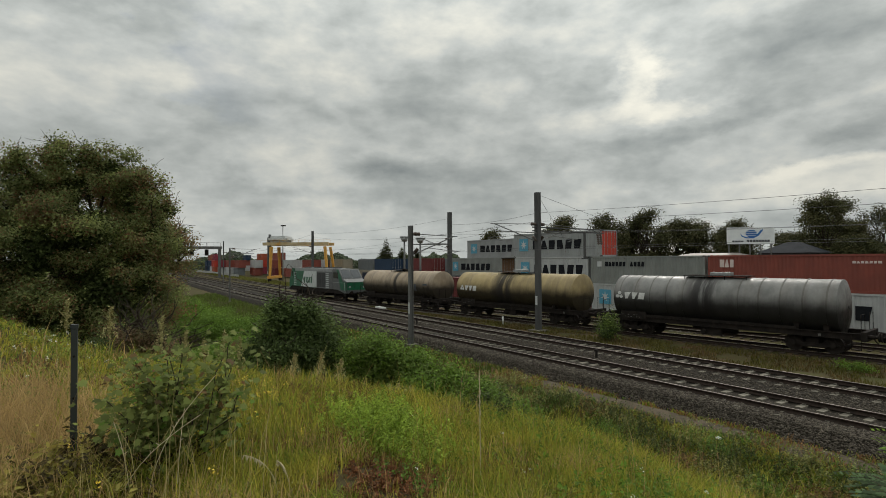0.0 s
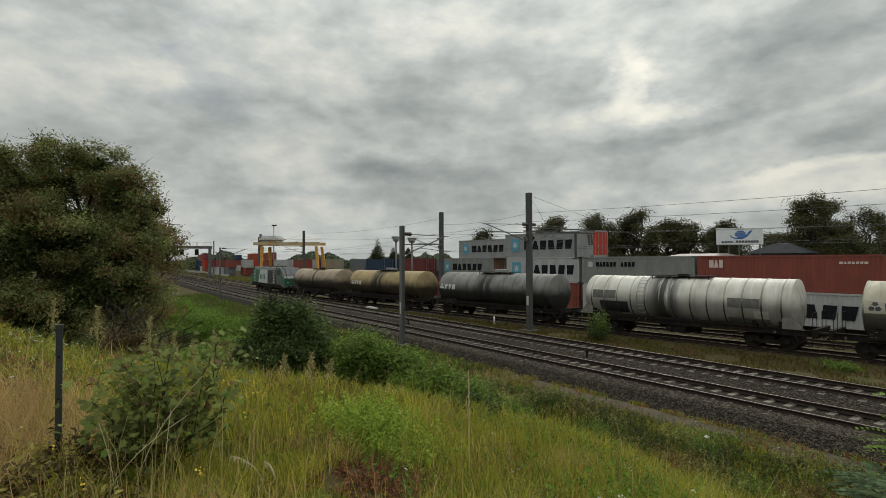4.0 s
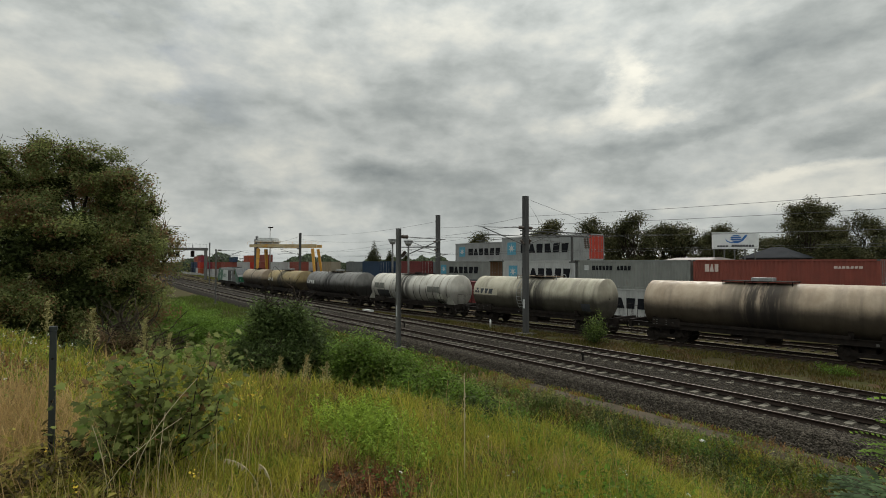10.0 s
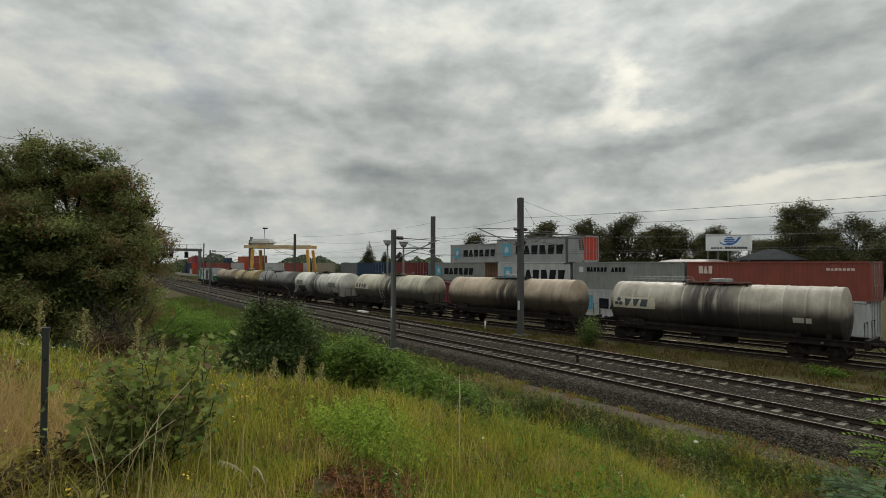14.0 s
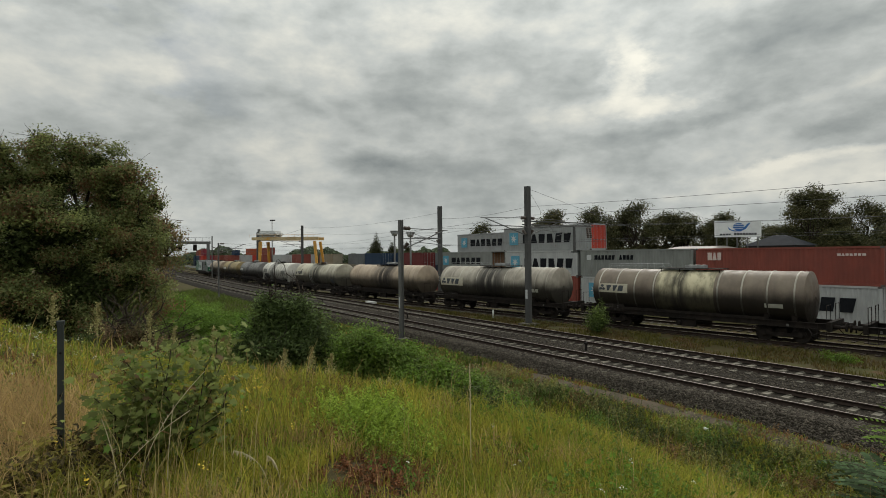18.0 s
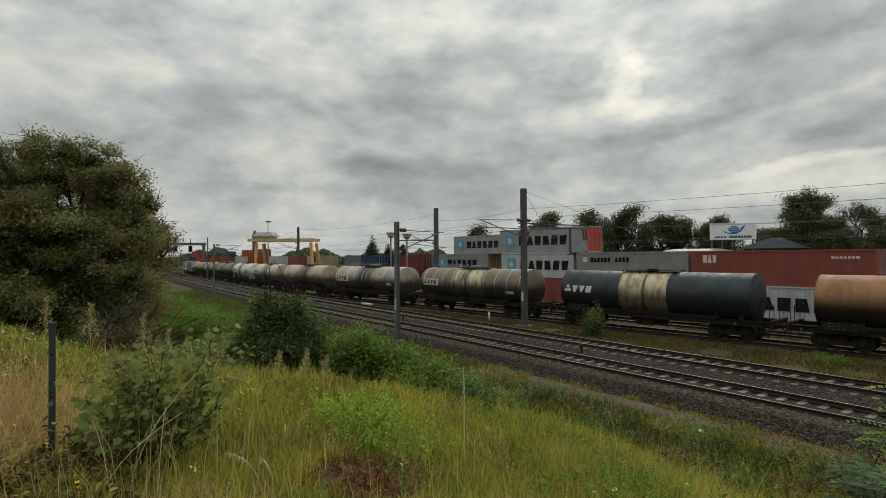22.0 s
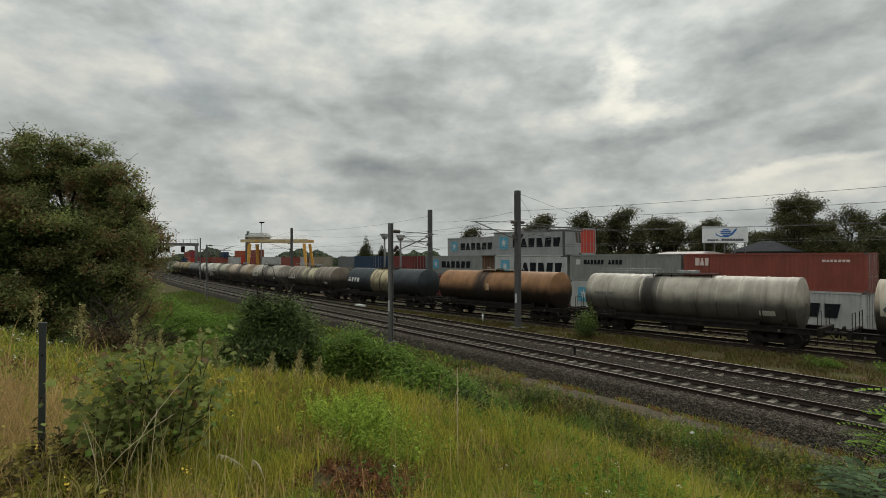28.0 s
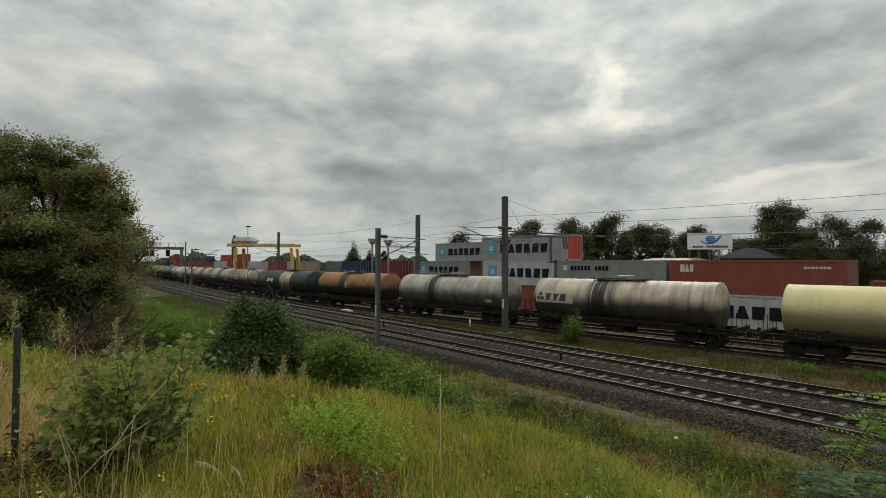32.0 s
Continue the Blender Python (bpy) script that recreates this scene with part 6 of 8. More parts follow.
def tree(name, label, category, base, lobes, n, leaf, mats, seed, trunk=0.25, gap=0.1, freq=0.9, fork=0.35, aspect=0.5, group="", twigs=0, shell=0.45, per=26, spread=1.7, core=0, up=0.45, knobs=0, knob=0.42, twig_r=0.03, reach=1.02, inside=0.72):
    """A tapered trunk that forks into a limb for each lobe of an uneven leafy crown."""
    rng = np.random.default_rng(seed)
    base = Vector(base)
    top = thing(name, label, category, group, at=Matrix.Translation(base))
    loc = [(tuple(np.array(c) - np.array(base)), r) for c, r in lobes]
    hi = max(c[2] for c, r in loc)
    cen = np.mean([c for c, r in loc], axis=0)
    f = Vector((cen[0] * 0.35, cen[1] * 0.35, max(0.3, hi * fork)))
    bm = bmesh.new()
    limb(bm, (0, 0, -0.3), f, trunk, trunk * 0.72, rng, 10, 0.05)
    for c, r in loc:
        limb(bm, f, c, trunk * 0.5, trunk * 0.14, rng)
        for _ in range(4):
            d = rng.normal(size=3)
            d /= np.linalg.norm(d)
            d[2] = abs(d[2])
            limb(bm, c, np.array(c) + d * np.array(r) * 0.8, trunk * 0.14, trunk * 0.03, rng, 5)
    for k in range(twigs):
        c, r = loc[k % len(loc)]
        d = np.array([rng.normal() * 0.7 + 0.4, rng.normal() * 0.7, 1.0 + rng.random()])
        d /= np.linalg.norm(d)
        tip = np.array(c) + d * np.array(r) * rng.uniform(1.1, 1.55) * (twig_r / 0.03) ** 0.4
        limb(bm, c, tip, twig_r, twig_r * 0.3, rng, 4)
        for t in (0.5, 0.65, 0.8):
            a = np.array(c) + (tip - np.array(c)) * t
            limb(bm, a, a + (d + rng.normal(size=3) * 0.6) * 0.55, twig_r * 0.5, twig_r * 0.2, rng, 4)
    part("trunk", bm, BARK, top)
    # inner leaves take mats[0]: a dark leaf colour there paints the crown's inner shade
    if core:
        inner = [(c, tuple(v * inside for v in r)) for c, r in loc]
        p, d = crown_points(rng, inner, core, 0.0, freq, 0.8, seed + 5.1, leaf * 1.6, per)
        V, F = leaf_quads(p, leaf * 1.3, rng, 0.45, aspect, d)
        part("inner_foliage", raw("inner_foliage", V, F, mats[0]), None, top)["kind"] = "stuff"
    if knobs:
        # smaller tufts set about each lobe give the crown its uneven outline
        tufts = []
        for c, r in loc:
            for _ in range(knobs):
                d = rng.normal(size=3)
                d /= np.linalg.norm(d)
                q = knob * rng.uniform(0.7, 1.35)
                tufts.append((tuple(np.array(c) + d * np.array(r) * rng.uniform(0.6, reach)), tuple(np.array(r) * q * (1.1, 1.1, 0.8))))
        loc = tufts
    share = n // len(mats)
    for i, m in enumerate(mats):
        p, d = crown_points(rng, loc, share, gap, freq, shell, seed + i * 7.37, leaf * spread, per)
        V, F = leaf_quads(p, leaf, rng, up, aspect, d)
        ob = part("crown" if i == 0 else "foliage", raw("crown", V, F, m), None, top)
        ob["kind"] = "stuff"
    return top


def leafmat(name, a, b, trans=0.35, island=0.5, rough=0.6):
    return mat(name, a, b, 0.8, rough, island=island, trans=trans, spec=0.06)


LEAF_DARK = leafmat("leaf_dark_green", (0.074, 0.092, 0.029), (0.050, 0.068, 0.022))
LEAF_OLIVE = leafmat("leaf_olive", (0.262, 0.250, 0.090), (0.175, 0.185, 0.066))
LEAF_RUSSET = leafmat("leaf_russet", (0.215, 0.125, 0.052), (0.155, 0.110, 0.048))
LEAF_MID = leafmat("leaf_mid_green", (0.130, 0.205, 0.038), (0.092, 0.150, 0.030))
LEAF_BRIGHT = leafmat("leaf_bright_green", (0.143, 0.232, 0.030), (0.105, 0.180, 0.027))
LEAF_FAR = leafmat("leaf_far", (0.070, 0.073, 0.032), (0.046, 0.050, 0.023))
LEAF_GREY = leafmat("leaf_grey_green", (0.082, 0.125, 0.058), (0.058, 0.092, 0.040))
STRAW = leafmat("dry_straw", (0.496, 0.353, 0.157), (0.360, 0.247, 0.106), 0.3, 0.35)
GRASS_A = leafmat("grass_green", (0.222, 0.262, 0.036), (0.160, 0.200, 0.028), 0.4, 0.5)
GRASS_B = leafmat("grass_yellow_green", (0.37, 0.325, 0.055), (0.265, 0.248, 0.040), 0.4, 0.5)
HERB_YELLOW = leafmat("herb_yellow_green", (0.29, 0.29, 0.052), (0.20, 0.21, 0.040), 0.4, 0.5)
GRASS_RED = leafmat("grass_red_brown", (0.271, 0.140, 0.060), (0.193, 0.105, 0.049), 0.3, 0.55)


def meadow():
    rng = np.random.default_rng(21)

    def scatter(n, r0=2.5, extra=9.0, az=(98, 204), power=1.0):
        a = rng.uniform(az[0], az[1], n)
        edge = np.interp(a, EDGE_AZ[1:], EDGE_R[1:])
        r = r0 * ((edge + extra) / r0) ** (rng.random(n) ** power)
        return r * np.cos(np.radians(a)), r * np.sin(np.radians(a)), r

    def patch(x, y, cx, cy, rx, ry):
        return ((x - cx) / rx) ** 2 + ((y - cy) / ry) ** 2

    # main sward
    x, y, r = scatter(190000)
    dry = wave(x, y, 2.6, 4) + 0.9 * (patch(x, y, -6.2, -1.0, 2.2, 0.9) < 1) - 0.7 * (patch(x, y, -5.8, 2.5, 1.3, 0.9) < 1)
    red = wave(x, y, 1.9, 9) - 0.5 * (np.degrees(np.arctan2(y, x)) % 360 < 138) + 0.25 * (r > 5.5) + 1.2 * (patch(x, y, -6.8, 1.7, 1.3, 0.45) < 1) + 0.9 * (patch(x, y, -4.1, 1.9, 0.5, 0.4) < 1)
    kind = np.where(red + rng.normal(size=len(x)) * 0.35 > 0.72, 3, np.where(dry + rng.normal(size=len(x)) * 0.45 > 0.84, 2, np.where(wave(x, y, 1.6, 13) + rng.normal(size=len(x)) * 0.5 > -0.3, 1, 0)))
    bare = (patch(x, y, -4.0, 1.75, 0.46, 0.40) < 1 + 0.5 * wave(x, y, 0.4, 3)) & (rng.random(len(x)) < 0.95)
    bare = bare | ((patch(x, y, -5.4, 2.48, 0.85, 0.5) < 1) & (rng.random(len(x)) < 0.75))
    x, y, r, kind = x[~bare], y[~bare], r[~bare], kind[~bare]
    foot_ok = np.array([yy < near_rail(float(xx)) - 2.7 for xx, yy in zip(x, y)])
    for k, (name, m, label, hmin, hmax) in enumerate((("green_grass", GRASS_A, "green meadow grass on the bank", 0.08, 0.26), ("yellow_grass", GRASS_B, "yellow-green meadow grass on the bank", 0.08, 0.28), ("straw_grass", STRAW, "dry straw-coloured grass on the bank", 0.12, 0.36), ("red_grass", GRASS_RED, "red-brown withered grass and dock on the bank", 0.06, 0.22))):
        q = (kind == k) & foot_ok
        n = int(q.sum())
        h = rng.uniform(hmin, hmax, n) * np.clip(0.78 + 0.42 * wave(x[q], y[q], 0.8, 30 + k), 0.35, 1.5)
        w = np.maximum(0.005, 0.0013 * r[q]) * rng.uniform(0.6, 1.5, n)
        blades(name, x[q], y[q], h, w, rng.uniform(0.1, 0.7, n), m, rng, label)
    # small-leaved herbs all through the sward, in drifts of their own
    for k, (m, n, s_, off, lab) in enumerate(((LEAF_BRIGHT, 60000, 1.4, -0.1, "small fresh green herbs through the sward"), (HERB_YELLOW, 60000, 1.1, -0.2, "small yellow-green herbs through the sward"), (LEAF_OLIVE, 34000, 0.9, 0.1, "small dull olive herbs through the sward"), (LEAF_RUSSET, 26000, 1.2, 0.25, "withered russet herbs through the sward"))):
        x, y, r = scatter(n // 6, 2.6, 4.0)
        q = (wave(x, y, s_, 60 + k) + rng.normal(size=len(x)) * 0.25 > off) & (patch(x, y, -4.0, 1.75, 0.5, 0.42) > 1)
        x, y, r = np.repeat(x[q], 6), np.repeat(y[q], 6), np.repeat(r[q], 6)
        top_z = 0.22 * np.clip(0.6 + 0.5 * wave(x, y, 0.7, 70 + k), 0.25, 1.3)
        x, y = x + rng.normal(size=len(x)) * 0.03, y + rng.normal(size=len(x)) * 0.03
        keep = np.array([b < near_rail(float(a)) - 2.9 for a, b in zip(x, y)])
        p = np.stack([x, y, lay(x, y) + top_z * rng.uniform(0.15, 1.0, len(x))], 1)[keep]
        V, F = leaf_quads(p, np.maximum(0.020, 0.0052 * r[keep]), rng, 0.7, 0.42)
        tagged(new("meadow_herbs", raw("meadow_herbs", V, F, m)), lab, "weeds", kind="stuff")
    # longer grass on the slope and along its foot: bright nearby, rank and dull in the hollow
    x, y, r = scatter(110000, 4.6, 14.0, (94, 178), 0.5)
    ok = np.array([yy < near_rail(float(xx)) - 2.75 for xx, yy in zip(x, y)])
    dull = smooth_step((-x - 11.0 + 1.5 * wave(x, y, 3.0, 18)) / 4.0) > rng.random(len(x))
    thin = wave(x, y, 2.4, 17) > -0.35
    pick = rng.random(len(x))
    for nm, m, q, lab, h0, h1 in (("slope_grass", leafmat("grass_slope", (0.095, 0.118, 0.024), (0.066, 0.086, 0.019), 0.35, 0.5), ok & dull & thin, "long green grass on the slope", 0.12, 0.40), ("slope_grass", GRASS_A, ok & ~dull & (pick < 0.42), "long bright green grass on the slope", 0.10, 0.34), ("slope_grass", GRASS_B, ok & ~dull & (pick >= 0.42), "long yellow-green grass on the slope", 0.10, 0.36)):
        n = int(q.sum())
        blades(nm, x[q], y[q], rng.uniform(h0, h1, n), np.maximum(0.008, 0.0016 * r[q]), rng.uniform(0.2, 0.9, n), m, rng, lab)
    x, y, r = scatter(34000, 5.4, 14.0, (98, 170), 0.5)
    q = np.array([yy < near_rail(float(xx)) - 2.7 for xx, yy in zip(x, y)]) & (wave(x, y, 2.0, 19) > -0.35) & (x < -6.5)
    n = int(q.sum())
    blades("slope_straw", x[q], y[q], rng.uniform(0.08, 0.34, n), np.maximum(0.010, 0.0018 * r[q]), rng.uniform(0.3, 1.0, n), leafmat("grass_slope_brown", (0.17, 0.115, 0.042), (0.11, 0.072, 0.03), 0.3, 0.4), rng, "withered brown grass on the slope")
    # tufts that fray the path and the toe of the ballast
    n = 34000
    x = -3 - 40 * rng.random(n) ** 1.2
    u = np.where(rng.random(n) < 0.65, rng.normal(-2.75, 0.26, n), rng.normal(-1.3, 0.13, n))
    over = ((x > -9.2) | (x < -15)) & (rng.random(n) < 0.6)
    u = np.where(over, rng.uniform(-2.9, -1.15, n), u)
    y = np.array([near_rail(float(v)) for v in x]) + u
    q = wave(x, y, 1.6, 23) + rng.normal(size=n) * 0.4 > 0.05
    x, y = x[q], y[q]
    n = len(x)
    half = rng.random(n) < 0.5
    for nm, m, k in (("path_tufts", GRASS_A, half), ("path_tufts", GRASS_RED, ~half)):
        c = int(k.sum())
        blades(nm, x[k], y[k], rng.uniform(0.05, 0.22, c), rng.uniform(0.015, 0.035, c), rng.uniform(0.3, 1.0, c), m, rng, "grass tufts fraying the edge of the path", np.full(c, -0.63))
    # the meadow goes on round the place where the camera stands
    n = 110000
    a, rr = rng.uniform(0, 6.283, n), 0.3 + 11.0 * rng.random(n) ** 0.6
    x, y = rr * np.cos(a), rr * np.sin(a)
    deg = np.degrees(a)
    q = ~((deg > 98) & (deg < 204) & (rr > 2.5))
    x, y = x[q], y[q]
    z = np.array([ground_z(float(u), float(v)) for u, v in zip(x, y)]) - 0.02
    kind = wave(x, y, 1.7, 51) + rng.normal(size=len(x)) * 0.5
    for m, q, lab in ((GRASS_A, kind < 0.15, "short green meadow grass on top of the bank"), (GRASS_B, (kind >= 0.15) & (kind < 0.75), "short yellow-green meadow grass on top of the bank"), (STRAW, kind >= 0.75, "short dry grass on top of the bank")):
        n = int(q.sum())
        blades("meadow_grass", x[q], y[q], rng.uniform(0.06, 0.22, n), rng.uniform(0.010, 0.026, n), rng.uniform(0.2, 0.9, n), m, rng, lab, z[q])
    # dry tangle at the post
    n = 3800
    x, y = rng.normal(-6.0, 1.2, n), rng.normal(-1.0, 0.42, n)
    blades("straw_tangle", x, y, rng.uniform(0.25, 0.62, n), rng.uniform(0.004, 0.008, n), rng.uniform(0.3, 1.0, n), STRAW, rng, "tangle of dry straw beside the post")
    # taller bright blades standing out of the sward
    for m, n, lab in ((GRASS_B, 5200, "tall yellow-green blades standing out of the sward"), (GRASS_A, 4200, "tall green blades standing out of the sward")):
        x, y, r = scatter(n, 2.7, 1.0, (100, 186))
        q = (wave(x, y, 1.3, 88) > -0.2) & (patch(x, y, -4.05, 1.72, 0.75, 0.55) > 1) & (patch(x, y, -5.4, 2.36, 0.7, 0.5) > 1)
        n = int(q.sum())
        blades("tall_grass", x[q], y[q], rng.uniform(0.26, 0.5, n), np.maximum(0.006, 0.0015 * r[q]), rng.uniform(0.15, 0.8, n), m, rng, lab)
    # thin tall seed stalks
    n = 230
    x, y, r = scatter(n, 3.2, 0.5)
    blades("seed_stalks", x, y, rng.uniform(0.45, 0.85, n), np.maximum(0.004, 0.0010 * r), rng.uniform(0.05, 0.35, n), STRAW, rng, "thin tall seed stalks above the grass")
    n = 46
    x, y = rng.normal(-4.25, 0.35, n), rng.normal(0.2, 0.42, n)
    blades("seed_stalks", x, y, rng.uniform(0.5, 0.95, n), np.full(n, 0.006), rng.uniform(0.1, 0.5, n), leafmat("pale_stalk", (0.42, 0.36, 0.17), (0.33, 0.27, 0.12), 0.3, 0.3), rng, "pale tall seed stalks in front of the sapling")
    # verge between the main and the freight tracks
    n = 26000
    x = -2 - 58 * rng.random(n) ** 1.2
    lo = np.array([near_rail(float(v)) + 7.5 for v in x])
    hi = np.array([train_line(float(v)) - 2.0 for v in x])
    y = lo + (hi - lo) * rng.random(n)
    ok = (hi - lo > 0.3) & (wave(x, y, 3.5, 41) > -0.55)
    x, y = x[ok], y[ok]
    n = len(x)
    mixm = wave(x, y, 4.0, 44) + rng.normal(size=n) * 0.4
    for nm, m, q, h in (("verge_grass", leafmat("grass_verge_green", (0.110, 0.098, 0.026), (0.078, 0.072, 0.020), 0.3, 0.4), mixm > -0.1, 0.30), ("verge_grass", leafmat("grass_verge_brown", (0.125, 0.088, 0.036), (0.086, 0.064, 0.026), 0.3, 0.35), mixm <= -0.1, 0.26)):
        k = int(q.sum())
        blades(nm, x[q], y[q], rng.uniform(0.08, h, k), rng.uniform(0.025, 0.05, k), rng.uniform(0.2, 0.8, k), m, rng, "yellowed grass on the verge between the tracks", np.full(k, -0.63))
    # low grass beyond the bank along the bend
    n = 30000
    x = -20 - 70 * rng.random(n) ** 1.1
    f = np.array([near_rail(float(v)) - 1.75 for v in x])
    y = f - 18.5 * rng.random(n) ** 1.25
    z = np.array([ground_z(float(a), float(b)) for a, b in zip(x, y)])
    blades("lineside_grass", x, y, rng.uniform(0.2, 0.6, n), rng.uniform(0.03, 0.07, n), rng.uniform(0.2, 0.8, n), leafmat("grass_lineside", (0.098, 0.130, 0.028), (0.068, 0.094, 0.022), 0.4, 0.4), rng, "rank green grass beside the bend", z - 0.03)
    # rough grass between the freight tracks and the container yard
    n = 26000
    x = -44 - 190 * rng.random(n)
    lo = np.array([train_line(float(v)) + 6.6 for v in x])
    y = lo + (31.5 - lo) * rng.random(n)
    q = (lo < 31) & (wave(x, y, 9.0, 46) > -0.5)
    x, y, n = x[q], y[q], int(q.sum())
    blades("yard_grass", x, y, rng.uniform(0.15, 0.6, n), rng.uniform(0.08, 0.16, n), rng.uniform(0.2, 0.8, n), leafmat("grass_yard", (0.155, 0.150, 0.040), (0.105, 0.108, 0.030), 0.4, 0.4), rng, "rough yellow-green grass at the edge of the yard", np.full(n, -0.66))


meadow()


def herbs():
    rng = np.random.default_rng(8)

    def clump(name, label, cx, cy, sx, sy, n, size, h, m, aspect=0.45):
        per = 14
        m_ = max(3, n // per)
        a, q = rng.uniform(0, 6.283, m_), np.sqrt(rng.random(m_)) * 1.8 * (1 + 0.35 * rng.normal(size=m_))
        x, y = cx + sx * q * np.cos(a), cy + sy * q * np.sin(a)
        hh = h * (0.45 + 0.6 * np.abs(wave(x, y, 0.5, 77))) * rng.uniform(0.5, 1.2, m_)
        x, y, hh = np.repeat(x, per), np.repeat(y, per), np.repeat(hh, per)
        t = np.tile((np.arange(per) + 0.5) / per, m_)
        a, out = rng.uniform(0, 6.283, len(x)), size * rng.uniform(0.3, 0.9, len(x)) * (1.15 - 0.6 * t)
        p = np.stack([x + out * np.cos(a), y + out * np.sin(a), lay(x, y) + hh * t ** 0.8], 1)
        V, F = leaf_quads(p, size, rng, 0.8, aspect)
        return tagged(new(name, raw(name, V, F, m)), label, "weeds", kind="stuff")

    clump("leafy_weeds", "bright green leafy weeds in the meadow", -5.4, 2.38, 0.50, 0.25, 15000, 0.045, 0.42, leafmat("herb_bright", (0.275, 0.365, 0.050), (0.195, 0.275, 0.040), 0.4, 0.5), 0.36)
    clump("withered_leaves", "withered red-brown leaves over bare soil", -4.02, 1.75, 0.28, 0.24, 2600, 0.035, 0.10, leafmat("leaf_withered", (0.20, 0.085, 0.036), (0.12, 0.055, 0.026), 0.2, 0.5))
    clump("withered_leaves", "dark withered weeds round the foot of the post", -4.85, -0.28, 0.35, 0.22, 1800, 0.06, 0.34, leafmat("leaf_post_weeds", (0.10, 0.075, 0.032), (0.06, 0.05, 0.024), 0.25, 0.5))
    clump("withered_leaves", "withered red-brown dock in the meadow", -7.4, 2.3, 0.7, 0.25, 1600, 0.045, 0.26, LEAF_RUSSET)
    clump("leafy_weeds", "low green leafy weeds in the grass", -8.6, 3.6, 1.4, 0.7, 3000, 0.06, 0.2, LEAF_BRIGHT)
    clump("leafy_weeds", "low green leafy weeds by the tangle of straw", -4.55, -0.55, 0.5, 0.35, 4200, 0.075, 0.30, leafmat("herb_yellow", (0.30, 0.255, 0.060), (0.19, 0.17, 0.045)))
    clump("leafy_weeds", "broad-leaved weeds at the foot of the slope", -9.2, 9.0, 2.6, 1.2, 9000, 0.07, 0.38, LEAF_MID)
    clump("leafy_weeds", "broad-leaved weeds near the path", -7.0, 8.2, 1.5, 1.2, 5000, 0.07, 0.35, LEAF_BRIGHT)
    clump("leafy_weeds", "pale leafy weeds on the brow", -10.5, -0.5, 2.2, 0.9, 5000, 0.05, 0.25, leafmat("herb_pale", (0.228, 0.263, 0.061), (0.175, 0.210, 0.052)))
    for k in range(60):
        az, rr = radians(rng.uniform(104, 192)), rng.uniform(3.3, 9.0)
        cx, cy = rr * math.cos(az), rr * math.sin(az)
        clump("leafy_weeds", "small leafy weeds in the meadow", cx, cy, rng.uniform(0.12, 0.4), rng.uniform(0.1, 0.3), 300, 0.04, rng.uniform(0.1, 0.3), (LEAF_MID, LEAF_OLIVE, LEAF_BRIGHT, LEAF_RUSSET)[k % 4])
    for k in range(26):
        az, rr = radians(rng.uniform(100, 150)), rng.uniform(8.0, 15.0)
        cx, cy = rr * math.cos(az), rr * math.sin(az)
        if cy < near_rail(cx) - 4.2:
            clump("leafy_weeds", "low leafy weeds on the slope", cx, cy, rng.uniform(0.3, 0.8), rng.uniform(0.25, 0.5), 900, 0.065, rng.uniform(0.2, 0.5), (LEAF_MID, LEAF_DARK, LEAF_BRIGHT)[k % 3])
    for k in range(30):
        az, rr = radians(rng.uniform(100, 140)), rng.uniform(4.0, 9.5)
        clump("leafy_weeds", "fresh green leafy weeds in the long grass", rr * math.cos(az), rr * math.sin(az), rng.uniform(0.2, 0.5), rng.uniform(0.15, 0.4), 420, 0.055, rng.uniform(0.2, 0.4), (LEAF_BRIGHT, LEAF_MID, LEAF_BRIGHT)[k % 3], 0.4)
    for k in range(26):
        cx = rng.uniform(-16, -4)
        cy = near_rail(cx) - rng.uniform(2.7, 3.7)
        clump("leafy_weeds", "rank leafy weeds along the path", cx, cy, rng.uniform(0.25, 0.6), rng.uniform(0.2, 0.35), 600, 0.06, rng.uniform(0.12, 0.42), (LEAF_MID, LEAF_OLIVE, LEAF_BRIGHT, LEAF_DARK)[k % 4])
    for k in range(22):
        cx = rng.uniform(-25, -13)
        cy = near_rail(cx) - rng.uniform(3.0, 7.0)
        clump("leafy_weeds", "dark rank weeds in the hollow", cx, cy, rng.uniform(0.35, 0.9), rng.uniform(0.3, 0.6), 1100, 0.08, rng.uniform(0.25, 0.6), (LEAF_OLIVE, LEAF_MID, LEAF_RUSSET, LEAF_DARK)[k % 4])
    # a dark ragged belt of rank weeds between the brow and the path
    for k in range(64):
        cx = rng.uniform(-17, -1.5)
        cy = near_rail(cx) - rng.uniform(2.9, 5.6)
        clump("rank_weeds", "dark rank weeds and seedlings above the path", cx, cy, rng.uniform(0.2, 0.55), rng.uniform(0.2, 0.4), 900, 0.07, rng.uniform(0.25, 0.75), (LEAF_DARK, LEAF_OLIVE, LEAF_RUSSET, LEAF_DARK, LEAF_MID, LEAF_OLIVE)[k % 6], 0.4)
    for k in range(46):
        cx = rng.uniform(-20, -3)
        cy = near_rail(cx) - rng.uniform(1.45, 2.9)
        clump("path_weeds", "low weeds growing over the path", cx, cy, rng.uniform(0.15, 0.5), rng.uniform(0.1, 0.25), 260, 0.05, rng.uniform(0.08, 0.25), (LEAF_OLIVE, LEAF_MID, LEAF_RUSSET)[k % 3], 0.4)
    clump("leafy_weeds", "dark bramble on the slope", -13.5, 8.4, 1.4, 0.8, 4000, 0.09, 0.5, LEAF_DARK)

